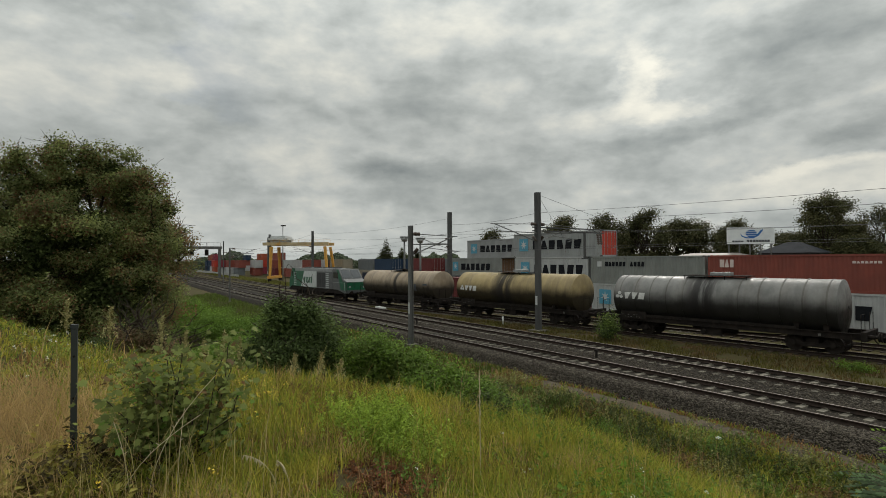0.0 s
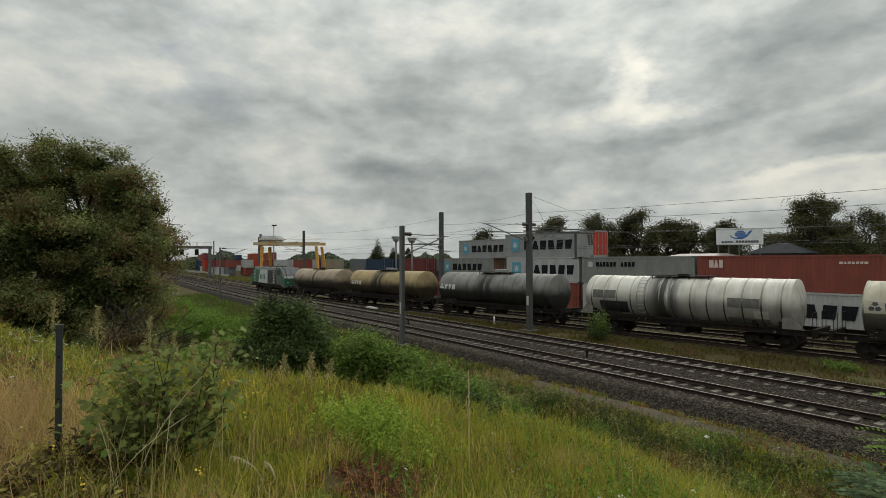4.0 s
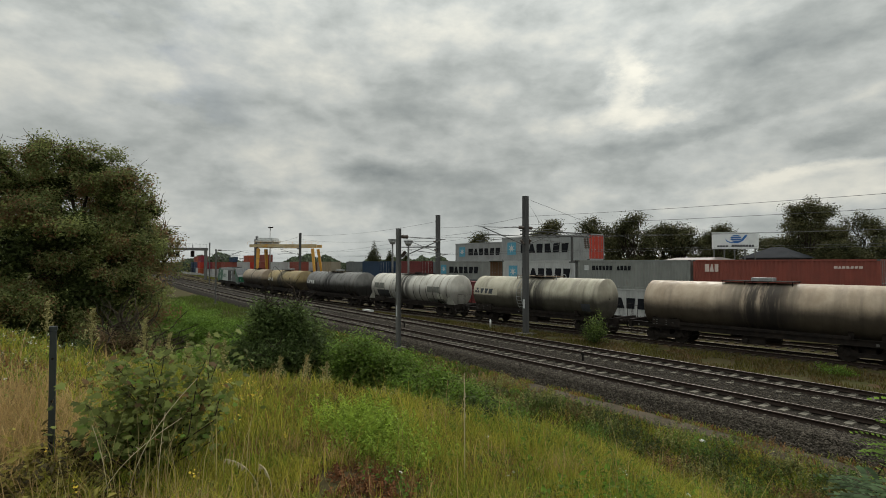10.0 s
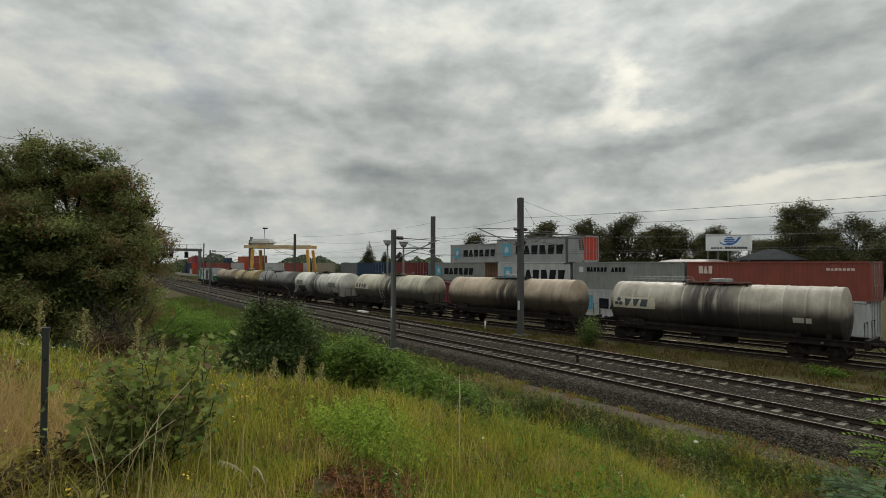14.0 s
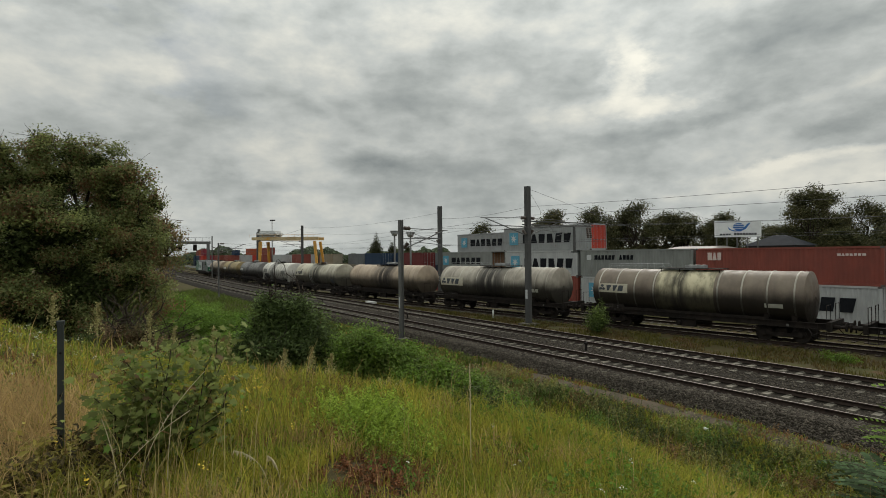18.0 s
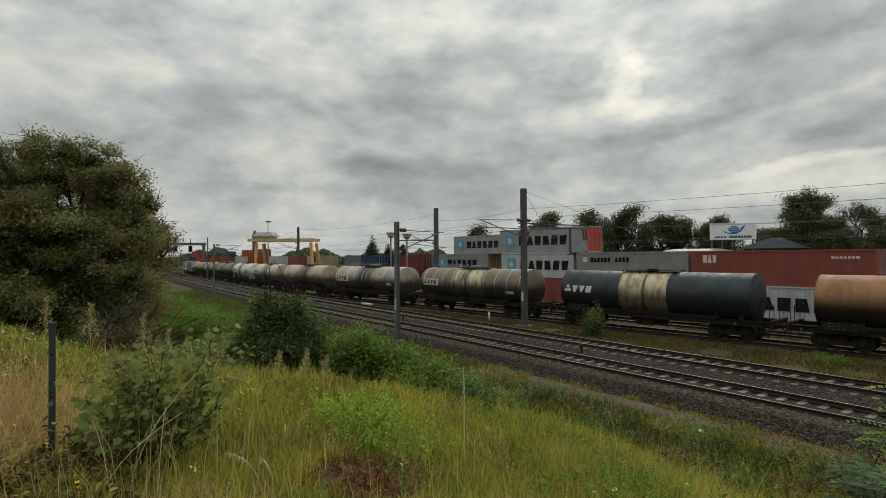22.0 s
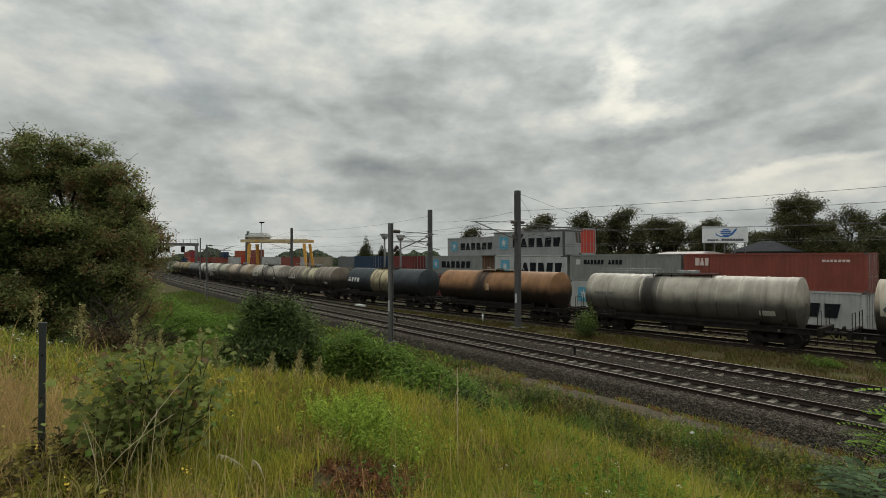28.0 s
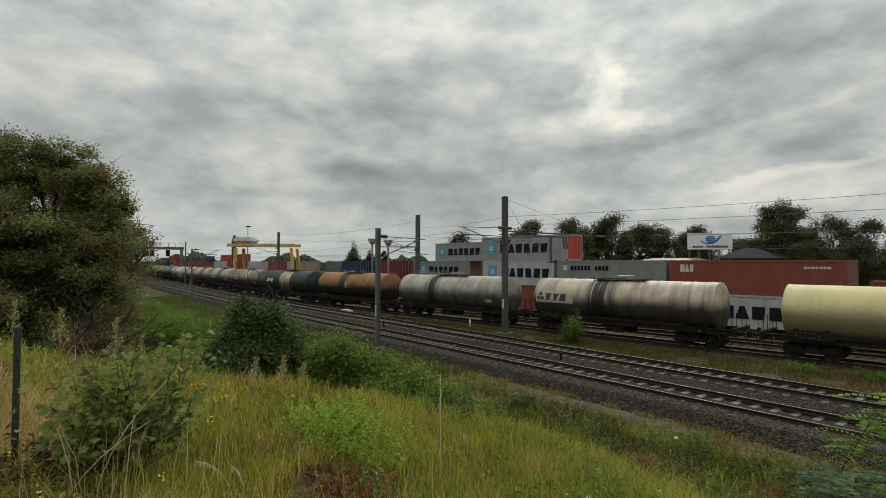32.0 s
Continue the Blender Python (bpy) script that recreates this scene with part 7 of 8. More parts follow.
    def flowers(name, label, cx, cy, sx, sy, n, size, h, m):
        x, y = rng.normal(cx, sx, n), rng.normal(cy, sy, n)
        p = np.stack([x, y, lay(x, y) + h * rng.uniform(0.7, 1.1, n)], 1)
        p = np.repeat(p, 9, axis=0) + rng.normal(size=(n * 9, 3)) * size * 0.55
        V, F = leaf_quads(p, size * 0.6, rng, 1.0, 0.9)
        tagged(new(name, raw(name, V, F, m)), label, "flowers", kind="stuff")

    yel = mat("petal_yellow", (0.62, 0.45, 0.03), (0.55, 0.38, 0.02), 2, 0.6)
    wht = mat("petal_white", (0.66, 0.66, 0.58), (0.55, 0.55, 0.48), 2, 0.6)
    flowers("yellow_flowers", "small yellow wild flowers", -6.7, 1.45, 0.35, 0.25, 16, 0.03, 0.34, yel)
    flowers("yellow_flowers", "small yellow wild flowers", -4.9, 0.55, 0.5, 0.5, 9, 0.03, 0.36, yel)
    flowers("white_flowers", "white umbels among the grass", -4.6, 2.9, 0.6, 0.5, 6, 0.018, 0.28, wht)
    flowers("white_flowers", "white umbels among the grass", -10.5, -0.9, 1.6, 0.5, 26, 0.03, 0.26, wht)
    flowers("white_flowers", "white umbels among the grass", -2.5, 3.6, 0.3, 0.3, 5, 0.02, 0.26, wht)


herbs()


def fence_post():
    top = thing("fence_post", "dark green steel fence post in the grass", "fence post", at=Matrix.Translation((-5.19, -0.37, 2.9)))
    m = mat("post_paint", (0.022, 0.028, 0.028), (0.03, 0.034, 0.032), 6, 0.5, bump=0.2)
    bm = bmesh.new()
    bx(bm, -0.023, 0.023, -0.022, 0.022, -0.3, 1.17)
    soften(bm, 0.006, 1)
    part("post", bm, m, top)
    bm = bmesh.new()
    bx(bm, -0.027, 0.027, -0.026, 0.026, 1.171, 1.20)
    soften(bm, 0.008, 1)
    part("cap", bm, m, top)
    for z in (0.3, 0.62, 0.95):
        bm = bmesh.new()
        tube(bm, (0.023, 0.0, z), (0.034, 0.0, z), 0.009, 0.009, 8)
        part("bolt", bm, GRIME, top)


fence_post()


def sapling():
    """A maple sapling with hand-shaped leaves."""
    rng = np.random.default_rng(4)
    top = thing("maple_sapling", "dark green maple sapling with reddish young leaves", "shrub", at=Matrix.Translation((-4.9, 0.33, 2.88)))
    bm = bmesh.new()
    ends = []
    for k in range(24):
        e = np.array([max(-1.4, min(1.4, rng.normal())) * 0.19, max(-1.5, min(1.5, rng.normal())) * 0.31, rng.uniform(0.30, 1.02)])
        limb(bm, (rng.normal() * 0.05, rng.normal() * 0.06, -0.1), e, 0.007, 0.003, rng, 5)
        ends.append(e)
    part("branchwork", bm, BARK, top)["kind"] = "stuff"
    pts = np.array([(0, -0.05)] + [(0.10, -0.02), (0.42, -0.10), (0.30, 0.16), (0.62, 0.30), (0.34, 0.42), (0.30, 0.62), (0.14, 0.60), (0.0, 1.0), (-0.14, 0.60), (-0.30, 0.62), (-0.34, 0.42), (-0.62, 0.30), (-0.30, 0.16), (-0.42, -0.10), (-0.10, -0.02)])
    for name, m, n, z0 in (("crown", leafmat("maple_green", (0.160, 0.185, 0.052), (0.120, 0.145, 0.042)), 1500, 0.0), ("crown", LEAF_MID, 260, 0.0), ("young_leaves", leafmat("leaf_reddish", (0.143, 0.083, 0.033), (0.105, 0.075, 0.030)), 130, 0.45)):
        V, F = [], []
        for k in range(n):
            e = ends[rng.integers(len(ends))]
            t = rng.uniform(0.35, 1.05)
            c = e * t + rng.normal(size=3) * (0.10, 0.12, 0.08)
            if c[2] < max(z0, 0.10 + 0.35 * abs(c[1])):
                continue
            nv = Vector((rng.normal() * 0.5 + 0.35, rng.normal() * 0.5 - 0.1, 0.9))
            q = nv.to_track_quat("Z", "Y").to_matrix() @ Matrix.Rotation(rng.uniform(0, 6.28), 3, "Z")
            s = rng.uniform(0.038, 0.078)
            o = len(V)
            V.append(Vector(c) + q @ Vector((0, 0.3 * s, -0.02 * s)))
            for u, v in pts:
                V.append(Vector(c) + q @ Vector((u * s, v * s, -0.16 * s * (u * u + v * v))))
            kk = len(pts)
            for i in range(kk):
                F.append((o, o + 1 + i, o + 1 + (i + 1) % kk))
        ob = part(name, raw(name, [v[:] for v in V], F, m), None, top)
        ob["kind"] = "stuff"


sapling()


def pinnate_shrub(label, base, stems, seed, reach=0.55, m=None):
    """A shrub of long feathered leaves."""
    rng = np.random.default_rng(seed)
    top = thing("sumac_shrub", label, "shrub", at=Matrix.Translation(base))
    bm = bmesh.new()
    P, N = [], []
    for sx, sy, sz in stems:
        tipv = np.array((sx, sy, sz))
        limb(bm, (sx * 0.3, sy * 0.3, -0.2), tipv, 0.018, 0.006, rng, 5)
        for k in range(13):
            a = rng.uniform(0, 6.28)
            start = tipv * rng.uniform(0.6, 1.0)
            d = np.array([math.cos(a), math.sin(a), rng.uniform(0.15, 0.6)])
            d /= np.linalg.norm(d)
            ln = reach * rng.uniform(0.7, 1.2)
            side = np.cross(d, (0, 0, 1))
            side /= np.linalg.norm(side)
            prev = start
            for i in range(1, 11):
                t = i / 10
                c = start + d * ln * t + np.array((0, 0, -0.35 * ln * t * t))
                tube(bm, prev, c, 0.003, 0.003, 3, caps=False)
                prev = c
                w = 0.11 * (1 - 0.55 * abs(t - 0.45)) * ln / 0.55
                for s in (-1, 1):
                    dirv = side * s * 0.9 + d * 0.35 + np.array((0, 0, -0.18))
                    wid = d * 0.022 * ln / 0.55
                    P.append([c, c + dirv * w * 0.5 + wid, c + dirv * w, c + dirv * w * 0.5 - wid])
    part("branchwork", bm, BARK, top)
    V = np.array(P).reshape(-1, 3)
    o = (np.arange(len(P)) * 4)[:, None]
    ob = part("leaves", raw("leaves", V, np.concatenate([o + (0, 1, 2), o + (0, 2, 3)]), m or LEAF_BRIGHT), None, top)
    ob["kind"] = "stuff"


gz = ground_z
pinnate_shrub("bright green feather-leaved shrub on the slope", (-2.15, 6.7, gz(-2.15, 6.7)), [(0, 0, 1.7), (0.25, 0.3, 1.95), (0.5, -0.1, 1.75), (0.3, 0.6, 2.05), (0.7, 0.4, 1.95), (0.8, 0.0, 1.6)], 3, 0.6)
pinnate_shrub("bluish green feather-leaved shrub on the slope", (-1.85, 5.5, gz(-1.85, 5.5)), [(0, 0, 0.95), (-0.2, 0.2, 0.8), (0.35, 0.15, 1.1), (0.2, -0.3, 0.9), (0.6, 0.0, 1.05)], 5, 0.5, LEAF_GREY)


def big_stalks():
    m = mat("pale_oat", (0.46, 0.40, 0.26), (0.36, 0.30, 0.18), 3, 0.7)
    rng = np.random.default_rng(12)
    for label, x, y, h, lx, ly in (("tall pale seed stalk rising from the meadow", -3.98, 2.70, 1.0, -0.05, 0.03), ("long pale green stalk leaning past the sapling", -4.25, 0.12, 0.92, 0.12, 0.42), ("long pale green stalk leaning past the sapling", -4.3, -0.05, 0.62, 0.1, 0.5), ("long straw-coloured stalk by the sapling", -4.2, 0.3, 0.7, -0.06, 0.05), ("long straw-coloured stalk by the sapling", -4.25, 0.02, 0.66, 0.05, -0.1), ("bent pale wild oat with drooping ears", -4.15, 0.98, 0.42, -0.25, -0.2), ("bent pale wild oat with drooping ears", -4.1, 1.06, 0.34, -0.2, -0.05)):
        top = thing("wild_oat", label, "grass stalk", at=Matrix.Translation((x, y, ground_z(x, y) - 0.02)))
        bm = bmesh.new()
        pts = []
        for k in range(9):
            t = k / 8
            pts.append(Vector((lx * t * t, ly * t * t, h * (t - (0.35 * t ** 3 if h < 0.6 else 0)))))
        polyline(bm, pts, 0.0042 if "tall" in label else 0.0024, 5)
        part("stem", bm, m, top)
        bm = bmesh.new()
        for k in range(4 if "leaning" in label or "straw" in label else 16):
            t = 0.62 + 0.38 * k / 15
            i = min(7, int(t * 8))
            p = pts[i].lerp(pts[i + 1], t * 8 - i)
            q = p + Vector((rng.normal() * 0.012, rng.normal() * 0.012, 0.02 if h > 0.6 else -0.035))
            tube(bm, p, q, 0.007 if "leaning" not in label and "straw" not in label else 0.0035, 0.001, 4)
        part("ears", bm, m, top)["kind"] = "stuff"


big_stalks()

# the tall dark trees on the left of the bank
LEAF_ELDER_DARK = leafmat("leaf_elder_dark", (0.066, 0.090, 0.033), (0.050, 0.068, 0.026))
LEAF_BRAMBLE = leafmat("leaf_bramble", (0.135, 0.185, 0.042), (0.098, 0.140, 0.034))
LEAF_LOCUST = leafmat("leaf_locust", (0.218, 0.240, 0.089), (0.151, 0.174, 0.066), 0.42, 0.14)
LEAF_LOCUST_DULL = leafmat("leaf_locust_dull", (0.200, 0.165, 0.072), (0.145, 0.125, 0.056), 0.42, 0.14)
LEAF_LOCUST_LIGHT = leafmat("leaf_locust_light", (0.283, 0.314, 0.100), (0.209, 0.238, 0.079), 0.42, 0.16)
LEAF_LOCUST_RUSSET = leafmat("leaf_locust_russet", (0.235, 0.130, 0.064), (0.170, 0.108, 0.056), 0.42, 0.2)
LOCUST_LOBES = [((-32.5, -2.6, 8.4), (1.7, 1.7, 1.5)), ((-32.5, -3.1, 9.9), (0.6, 0.45, 0.9)), ((-32.8, -4.7, 9.5), (0.6, 0.5, 0.6)), ((-31.8, 0.6, 8.9), (0.6, 0.5, 0.5)), ((-31.4, 1.6, 7.3), (0.6, 0.5, 0.5)), ((-32.6, -6.2, 8.4), (0.7, 0.7, 0.8)), ((-32.2, -1.9, 9.7), (0.8, 0.7, 0.8)), ((-32, -0.9, 9.0), (1.2, 1.2, 1.2)), ((-31.5, 0.3, 7.6), (1.5, 1.3, 1.5)), ((-33, -4.4, 8.2), (1.4, 1.4, 1.4)), ((-32, -5.4, 6.4), (1.5, 1.6, 1.5)), ((-30.8, 1.0, 5.9), (1.3, 1.0, 1.2)), ((-30.8, 0.2, 5.2), (1.6, 1.6, 1.5)), ((-30.4, -1.8, 6.0), (1.8, 1.8, 1.7)), ((-30.2, -3.6, 5.0), (1.9, 1.9, 1.8)), ((-29.6, -1.2, 3.2), (1.9, 1.9, 1.8)), ((-29.6, 0.9, 3.3), (1.3, 1.1, 1.4)), ((-30, -5.6, 3.6), (2.0, 2.0, 2.2)), ((-29.6, -3.4, 2.0), (2.0, 2.2, 1.6)), ((-29.2, 0.0, 1.4), (1.6, 1.4, 1.2))]
# LEAF_DARK comes first so the shade within the crown is coloured in
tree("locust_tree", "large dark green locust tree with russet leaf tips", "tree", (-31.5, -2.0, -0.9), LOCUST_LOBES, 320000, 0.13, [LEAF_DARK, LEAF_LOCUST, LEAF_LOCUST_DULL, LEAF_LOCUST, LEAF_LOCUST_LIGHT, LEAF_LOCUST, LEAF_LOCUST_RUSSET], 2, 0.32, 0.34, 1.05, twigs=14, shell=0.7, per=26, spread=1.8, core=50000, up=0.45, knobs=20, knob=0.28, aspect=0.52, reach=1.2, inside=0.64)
tree("locust_tree", "dark green tree with ragged bare outer twigs", "tree", (-36, 1.2, -0.9), [((-36, 0.4, 7.6), (1.2, 1.2, 1.2)), ((-35.6, 1.7, 7.0), (1.1, 0.9, 0.8)), ((-35.3, 2.2, 5.6), (1.1, 0.9, 0.8)), ((-35, 2.4, 4.2), (1.0, 0.9, 0.9)), ((-35, 1.6, 2.6), (1.6, 1.3, 1.6)), ((-36.5, -0.8, 8.2), (1.4, 1.4, 1.2))], 40000, 0.15, [LEAF_LOCUST, LEAF_LOCUST_DULL, LEAF_LOCUST_RUSSET], 6, 0.22, 0.30, 0.8, twigs=30, twig_r=0.045, per=30, spread=2.0, up=0.4, knobs=9, knob=0.4, shell=0.9)
tree("locust_tree", "dark green tree at the end of the bank", "tree", (-30, -9.5, -0.5), [((-30, -9.2, 7.0), (1.8, 1.8, 1.7)), ((-29.5, -8.4, 4.6), (2.0, 2.0, 1.9)), ((-31, -11, 5), (2.0, 2.2, 2.4)), ((-29, -7.6, 2.2), (2.0, 2.2, 1.8)), ((-30, -7.4, 8.3), (1.0, 1.0, 1.0))], 50000, 0.14, [LEAF_LOCUST, LEAF_LOCUST_LIGHT, LEAF_LOCUST_DULL], 9, 0.26, 0.1, 0.6, shell=0.6, core=9000, knobs=12, knob=0.36, spread=2.2, up=0.4)
for k, (x, y, h, w, ms, lab) in enumerate(((-26.0, 0.0, 2.4, 1.5, [LEAF_DARK, LEAF_ELDER_DARK], "dark green undergrowth below the trees"), (-25.0, -2.4, 3.0, 1.9, [LEAF_DARK, LEAF_ELDER_DARK], "dark green undergrowth below the trees"), (-23.5, -5.2, 3.4, 2.0, [LEAF_BRAMBLE, LEAF_DARK], "dark green undergrowth below the trees"), (-24.0, 3.2, 1.7, 1.5, [LEAF_MID, LEAF_BRIGHT], "green undergrowth on the slope"), (-27.5, 5.0, 1.5, 1.7, [LEAF_MID, LEAF_BRIGHT], "green undergrowth on the slope"), (-33, 6.4, 1.3, 2.0, [LEAF_BRIGHT, LEAF_MID], "green undergrowth by the bend"), (-41, 6.0, 1.5, 2.4, [LEAF_BRIGHT, LEAF_MID], "green undergrowth by the bend"), (-50, 5.0, 1.9, 2.6, [LEAF_BRIGHT, LEAF_MID], "green undergrowth by the bend"))):
    z = ground_z(x, y)
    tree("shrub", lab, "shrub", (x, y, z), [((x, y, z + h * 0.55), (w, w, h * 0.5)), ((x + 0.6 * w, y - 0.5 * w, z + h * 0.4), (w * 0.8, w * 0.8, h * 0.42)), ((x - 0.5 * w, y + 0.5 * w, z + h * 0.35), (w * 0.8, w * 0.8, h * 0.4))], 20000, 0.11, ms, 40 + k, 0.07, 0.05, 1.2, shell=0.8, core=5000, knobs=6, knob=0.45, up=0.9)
x, y = -15.4, 4.1
z = ground_z(x, y)
tree("elder_bush", "dark green elder bush on the slope", "shrub", (x, y, z), [((x, y - 0.05, 2.75), (0.6, 0.55, 0.8)), ((x + 0.1, y + 0.4, 3.05), (0.35, 0.35, 0.5)), ((x, y - 0.45, 3.0), (0.32, 0.32, 0.5)), ((x + 0.3, y + 0.75, 2.1), (0.6, 0.55, 0.8)), ((x - 0.2, y - 0.75, 2.2), (0.55, 0.55, 0.8)), ((x + 0.5, y - 0.1, 1.6), (0.8, 1.0, 0.9)), ((x + 0.3, y, 0.7), (0.9, 1.2, 1.0))], 60000, 0.115, [leafmat("leaf_elder", (0.125, 0.170, 0.058), (0.090, 0.128, 0.045)), leafmat("leaf_elder_light", (0.125, 0.170, 0.055), (0.090, 0.130, 0.042)), LEAF_ELDER_DARK], 61, 0.06, 0.22, 1.6, shell=0.8, per=20, spread=1.6, up=0.6, aspect=0.34, core=8000, knobs=14, knob=0.36, twigs=10)
for k, (x, y, top_z, w) in enumerate(((-13.9, 5.7, 2.75, 0.85), (-13.2, 6.4, 2.4, 0.85), (-12.3, 6.9, 2.0, 0.8), (-11.3, 7.3, 1.55, 0.75), (-10.4, 7.5, 1.2, 0.6), (-15.8, 7.0, 1.9, 1.1), (-18.5, 7.5, 1.2, 1.3), (-21.5, 6.2, 1.4, 1.5))):
    z = ground_z(x, y)
    h = top_z - z
    tree("bramble_bush", "green bramble bush on the slope", "shrub", (x, y, z), [((x, y, z + h * 0.66), (w, w, h * 0.34)), ((x + 0.4, y + 0.4, z + h * 0.5), (w * 0.9, w * 0.9, h * 0.42)), ((x - 0.3, y - 0.4, z + h * 0.55), (w * 0.8, w * 0.7, h * 0.42)), ((x + 0.3, y - 0.3, z + h * 0.25), (w, w, h * 0.28))], 26000, 0.085, [LEAF_BRAMBLE, LEAF_MID, LEAF_BRIGHT] if k < 5 else [LEAF_BRAMBLE, LEAF_ELDER_DARK], 70 + k, 0.03, 0.16, 1.7, shell=0.9, core=6000, knobs=11, knob=0.40, up=0.6, per=18, spread=1.8)
x, y = -15.6, 0.4
z = ground_z(x, y)
tree("dry_bush", "withered russet-brown bush on the brow below the trees", "shrub", (x, y, z), [((x, y, 2.2), (0.6, 0.6, 0.9)), ((x, y + 0.45, 2.0), (0.5, 0.5, 0.7)), ((x, y - 0.4, 2.5), (0.4, 0.4, 0.6))], 9000, 0.07, [leafmat("leaf_dead_brown", (0.21, 0.135, 0.080), (0.15, 0.10, 0.062)), leafmat("leaf_dead_olive", (0.15, 0.12, 0.06), (0.11, 0.09, 0.045))], 67, 0.04, 0.2, 1.5, shell=0.9, knobs=7, twigs=18, per=16, spread=1.8)
x, y = -24.6, 26.6
tree("verge_bush", "bright green bush on the verge beside the mast", "shrub", (x, y, -0.62), [((x, y, 0.5), (0.55, 0.6, 0.75)), ((x + 0.45, y - 0.3, 0.1), (0.55, 0.5, 0.5)), ((x - 0.4, y + 0.2, 0.0), (0.5, 0.5, 0.5))], 5200, 0.11, [LEAF_ELDER_DARK, LEAF_BRAMBLE], 81, 0.03, 0.1, 2.0, shell=0.9)
for x, y in ((-12.2, 28.9), (-9.6, 29.6)):
    tree("verge_bush", "low green weeds at the freight track", "weeds", (x, y, -0.62), [((x, y, -0.45), (0.9, 0.5, 0.3)), ((x + 0.6, y + 0.1, -0.5), (0.5, 0.4, 0.25))], 2200, 0.08, [LEAF_BRIGHT, LEAF_MID], 85, 0.015, 0.05, 2.0, shell=0.9)


def dry_tops():
    """Withered dock and mugwort spikes on the brow."""
    rng = np.random.default_rng(31)
    m = mat("withered_dock", (0.36, 0.33, 0.15), (0.25, 0.22, 0.09), 3, 0.8, island=0.3)
    for k, (x, y, h) in enumerate(((-10.9, 0.5, 1.0), (-11.1, 0.9, 0.9), (-11.4, -0.3, 0.95), (-10.6, 1.5, 1.0), (-10.5, 1.75, 0.95), (-10.9, 1.2, 0.8), (-9.6, 3.0, 0.85), (-9.4, 3.3, 0.8), (-9.3, 4.4, 0.62), (-9.1, 4.6, 0.6), (-9.0, 4.9, 0.6), (-9.3, 4.2, 0.55), (-12.1, -1.0, 0.9), (-9.9, 2.6, 0.75), (-8.8, 5.2, 0.5))):
        top = thing("dock_spike", "withered pale brown dock spike on the brow", "weeds", "withered dock spikes", at=Matrix.Translation((x, y, ground_z(x, y) - 0.03)))
        bm = bmesh.new()
        tube(bm, (0, 0, 0), (0.03, 0.02, h), 0.008, 0.004, 5)
        for q in range(6):
            a = rng.uniform(0, 6.28)
            z0 = h * rng.uniform(0.35, 0.75)
            tube(bm, (0.01, 0.01, z0), (0.13 * math.cos(a), 0.13 * math.sin(a), z0 + 0.2 * h), 0.005, 0.003, 4)
        part("stem", bm, m, top)["kind"] = "stuff"
        n = 420
        t = rng.random(n)
        ang = rng.integers(0, 6, n) * 1.05
        p = np.stack([0.03 * t, 0.02 * t, h * (0.4 + 0.6 * t)], 1) + rng.normal(size=(n, 3)) * 0.018
        spread = 0.13 * (1 - t) * (rng.random(n) > 0.45)
        p[:, 0] += spread * np.cos(ang)
        p[:, 1] += spread * np.sin(ang)
        V, F = leaf_quads(p, 0.035, rng, 0.3, 0.6)
        part("seed_head", raw("seed_head", V, F, m), None, top)["kind"] = "stuff"


dry_tops()

# trees behind the yard
LEAF_FAR_OLIVE = leafmat("leaf_far_olive", (0.111, 0.103, 0.046), (0.074, 0.073, 0.034))
FAR_TREES = [(-81, 76, 13.2, 4.6), (-88, 80, 12.6, 4.2), (-76, 82, 13.6, 4.8), (-72, 88, 14.6, 5.2), (-66, 96, 12.3, 4.8), (-62, 102, 12.0, 4.6), (-70, 95, 12.6, 5.0), (-53, 118, 17.6, 6.4), (-58, 122, 15.0, 5.4), (-48, 126, 14.6, 6.0), (-42, 128, 13.4, 5.8), (-35, 128, 13.0, 6.0), (-28, 126, 13.0, 6.0), (-88, 63, 10.6, 2.8), (-56, 112, 9.5, 4.6), (-47, 114, 8.5, 5.0), (-38, 114, 9.0, 5.0), (-66, 108, 10.5, 4.5), (-78, 92, 10.5, 4.6), (-61, 117, 9.8, 4.6), (-53, 126, 10.0, 5.0), (-45, 132, 10.4, 5.0), (-56, 130, 17.0, 5.0)]
for k, (x, y, ztop, w) in enumerate(FAR_TREES):
    r = random.Random(100 + k)
    lob = []
    for i in range(26):
        a = r.uniform(0, 6.28)
        f = r.random()
        zz = ((0.12 if k >= 7 else 0.26) + (0.80 if k >= 7 else 0.66) * f) * ztop
        q = w * (0.95 - 0.55 * f * f) * math.sqrt(r.random())
        rr = w * r.uniform(0.16, 0.30)
        lob.append(((x + q * math.cos(a), y + q * math.sin(a), min(zz, ztop - rr * 0.8)), (rr, rr, rr * 0.95)))
    lob.append(((x, y, ztop - w * 0.26), (w * 0.24, w * 0.24, w * 0.24)))
    tree("yard_tree", "dark green broadleaf tree behind the container yard", "tree", (x, y, -0.6), lob, 24000 if k >= 7 else 18000, 0.38, [LEAF_FAR, LEAF_FAR_OLIVE], 200 + k, 0.30, 0.16, 0.34, group="trees behind the yard", shell=0.8, spread=1.7, up=0.4)
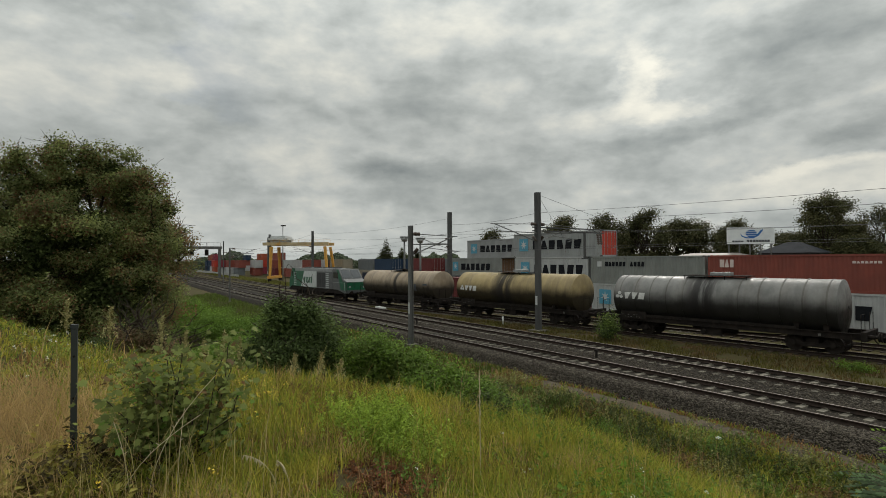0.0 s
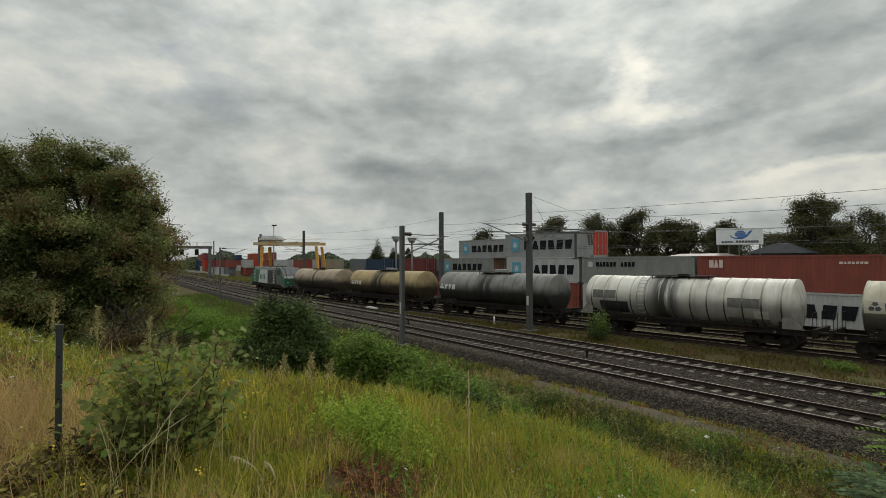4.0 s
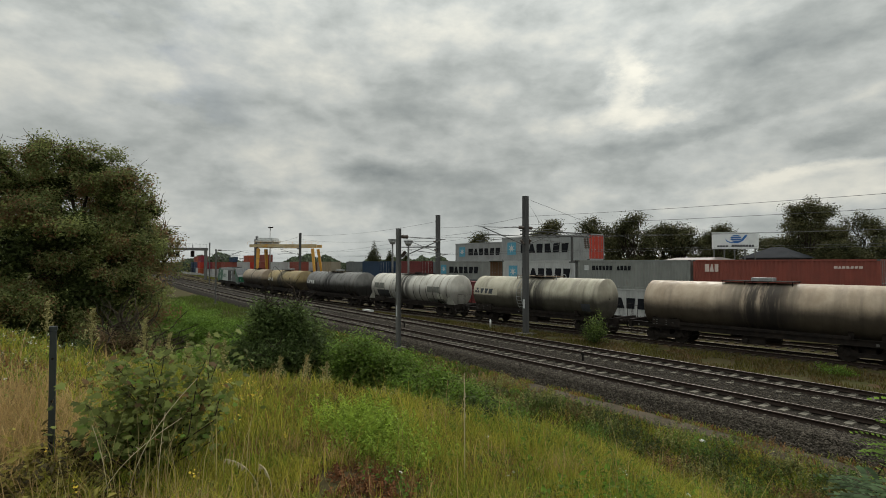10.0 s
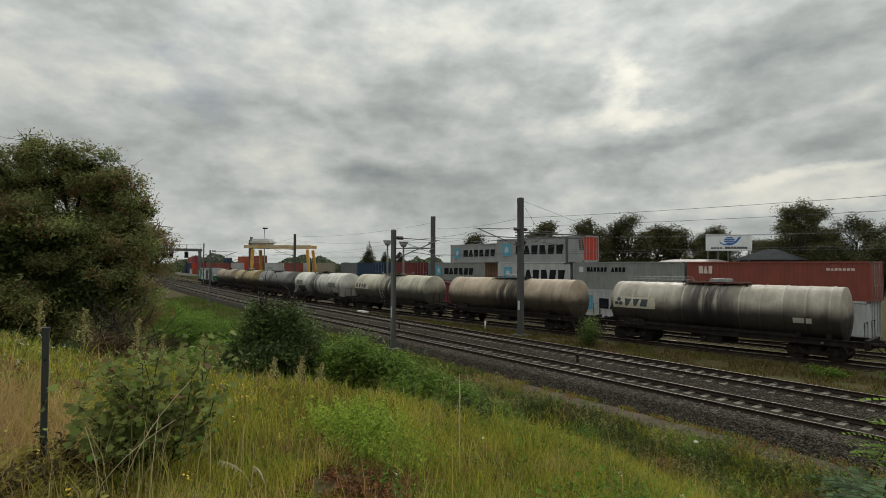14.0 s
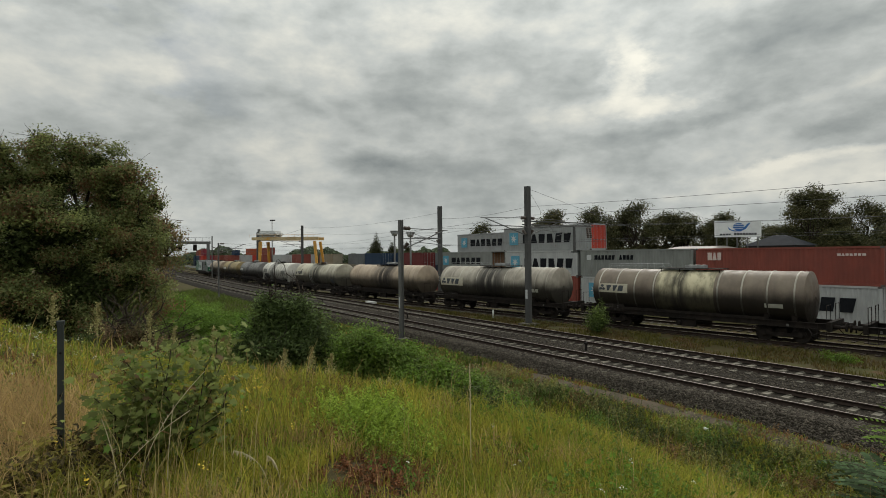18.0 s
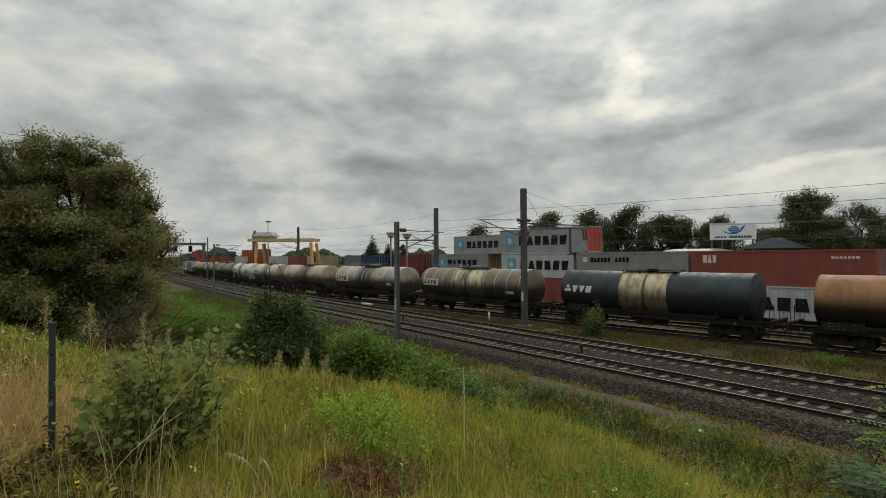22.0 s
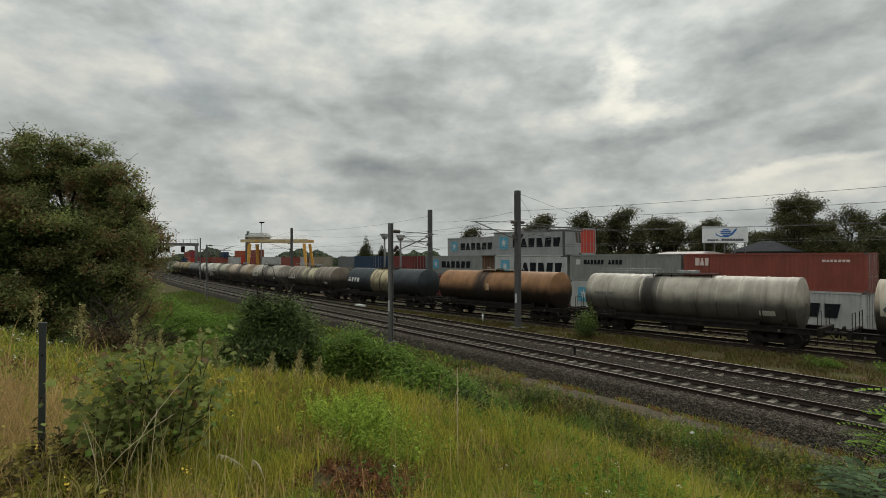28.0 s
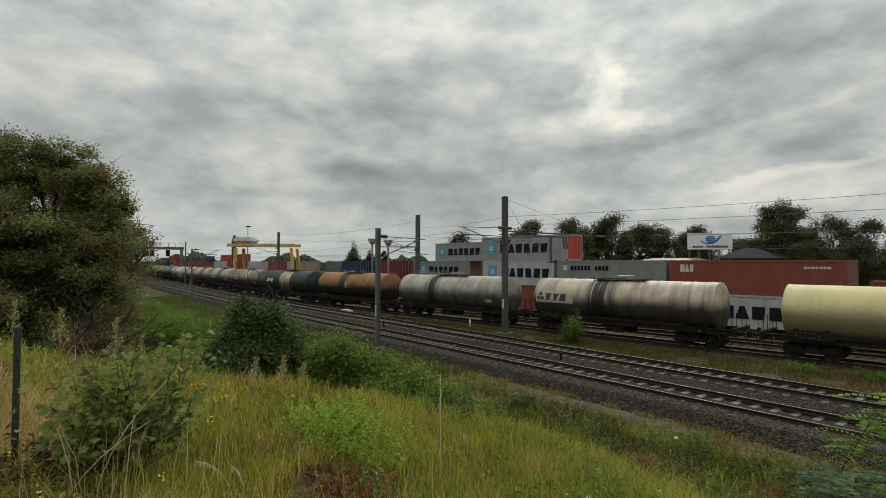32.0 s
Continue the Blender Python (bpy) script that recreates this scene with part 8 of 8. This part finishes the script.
for k, (x, y, ztop, w) in enumerate(((-101.5, 45.6, 9.0, 3.0), (-99.4, 48.2, 7.4, 2.6), (-96, 50, 6.8, 2.6), (-104, 46, 6.8, 2.6))):
    lob = [((x, y, ztop * (0.12 + 0.80 * q / 8)), (w * (1.0 - 0.92 * q / 8), w * (1.0 - 0.92 * q / 8), ztop * 0.085)) for q in range(9)]
    tree("conifer", "dark conifer standing in the yard", "tree", (x, y, -0.6), lob, 22000, 0.22, [LEAF_FAR], 300 + k, 0.15, 0.0, 0.8, shell=0.8, spread=1.2, per=14)


def distant_woods():
    """The far skyline of trees and low roofs, one uneven band of foliage far off."""
    rng = np.random.default_rng(55)
    n = 60000
    a = np.radians(rng.uniform(60, 215, n))
    R = rng.uniform(330, 420, n)
    x, y = R * np.cos(a), R * np.sin(a)
    h = 7.5 + 3.5 * wave(np.degrees(a), R * 0.0, 9.0, 3) + 1.6 * wave(np.degrees(a), R * 0.0, 2.2, 6)
    p = np.stack([x, y, -1 + rng.random(n) ** 0.7 * np.maximum(3.0, h)], 1)
    V, F = leaf_quads(p, 2.2, rng, 0.4, 0.7)
    tagged(new("distant_woods", raw("distant_woods", V, F, leafmat("leaf_distant", (0.090, 0.112, 0.068), (0.072, 0.090, 0.057)))), "far hazy woods along the skyline", "woods", kind="stuff")


distant_woods()


def path_strip():
    m = mat("trodden_path", (0.092, 0.073, 0.050), (0.058, 0.047, 0.033), 2.5, 0.95, bump=0.6, bump_scale=30, spots=(0.14, 0.12, 0.10), spot_scale=9, spot_at=(0.6, 0.7))
    ob = new("path", sweep("path", near_rail, -2.0, -18, -4.0, 0.7, [(-0.5, -0.68), (-0.36, -0.605), (0.5, -0.585), (0.85, -0.66)], m))
    tagged(ob, "trodden brown gravel path beside the main track", "path", kind="structure")


path_strip()


def lineside_bits():
    m = mat("stake_white", (0.62, 0.62, 0.60), (0.5, 0.5, 0.48), 3, 0.7)
    top = thing("marker_stake", "short white marker stake between the tracks", "marker stake", at=Matrix.Translation((-35.1, 26.0, -0.62)))
    bm = bmesh.new()
    tube(bm, (0, 0, 0), (0, 0, 0.62), 0.07, 0.07, 8)
    part("stake", bm, m, top)
    bm = bmesh.new()
    tube(bm, (0, 0, 0.62), (0, 0, 0.66), 0.075, 0.04, 8)
    part("cap", bm, m, top)
    for x in (-18.9, -35.6, -52.0):
        top = thing("track_marker", "small dark marker post between the main tracks", "marker post", "track markers", at=Matrix.Translation((x, near_rail(x) + 2.8, -0.3)))
        bm = bmesh.new()
        bx(bm, -0.04, 0.04, -0.04, 0.04, 0, 0.42)
        part("post", bm, GRIME, top)
        bm = bmesh.new()
        bx(bm, -0.1, 0.1, -0.05, 0.05, 0.421, 0.5)
        part("head", bm, GRIME, top)
    top = thing("trackside_box", "low white cover lying beside the far rail", "cover", at=Matrix.Translation((-52, 22.7, -0.45)))
    bm = bmesh.new()
    bx(bm, -0.9, 0.9, -0.25, 0.25, 0, 0.16)
    soften(bm, 0.03)
    part("cover", bm, m, top)
    rock = new("white_stone", mesh_of(rock_mesh(0.085), "white_stone", m))
    rock.location = (-9.25, 14.3, ground_z(-9.25, 14.3) + 0.2)
    tagged(rock, "white plastic scrap lying at the foot of the slope", "litter")
    top = thing("fallen_branch", "grey fallen branch on the slope", "branch", at=Matrix.Translation((-17.8, 10.6, ground_z(-17.8, 10.6) + 0.1)))
    bm = bmesh.new()
    limb(bm, (-1.2, -0.3, 0), (1.2, 0.3, 0.25), 0.06, 0.025, np.random.default_rng(3))
    part("branch", bm, BARK, top)


def rock_mesh(r):
    bm = bmesh.new()
    bmesh.ops.create_icosphere(bm, subdivisions=2, radius=r)
    for v in bm.verts:
        v.co *= 1 + 0.35 * noise.noise(v.co * 9)
        v.co.z *= 0.6
    return bm


lineside_bits()


# ---- what moves ----
def motions():
    """The train draws away along its line; its wheels turn with it."""
    for ob, s0 in TRAIN:
        half = 6.6 if ob.name.startswith("loco") else 5.15
        rows = []
        for k in range(33):
            rows.append((k, vehicle_pose(s0 + run(k), half)))
        walk(ob, rows)
    n = 240
    for w, dx in WHEELSETS:
        base = w.location.copy()
        rows = []
        for k in range(n + 1):
            t = 32.0 * k / n
            rows.append((t, Matrix.Translation(base) @ Matrix.Rotation(run(t) / 0.46, 4, "Y")))
        walk(w, rows)


motions()
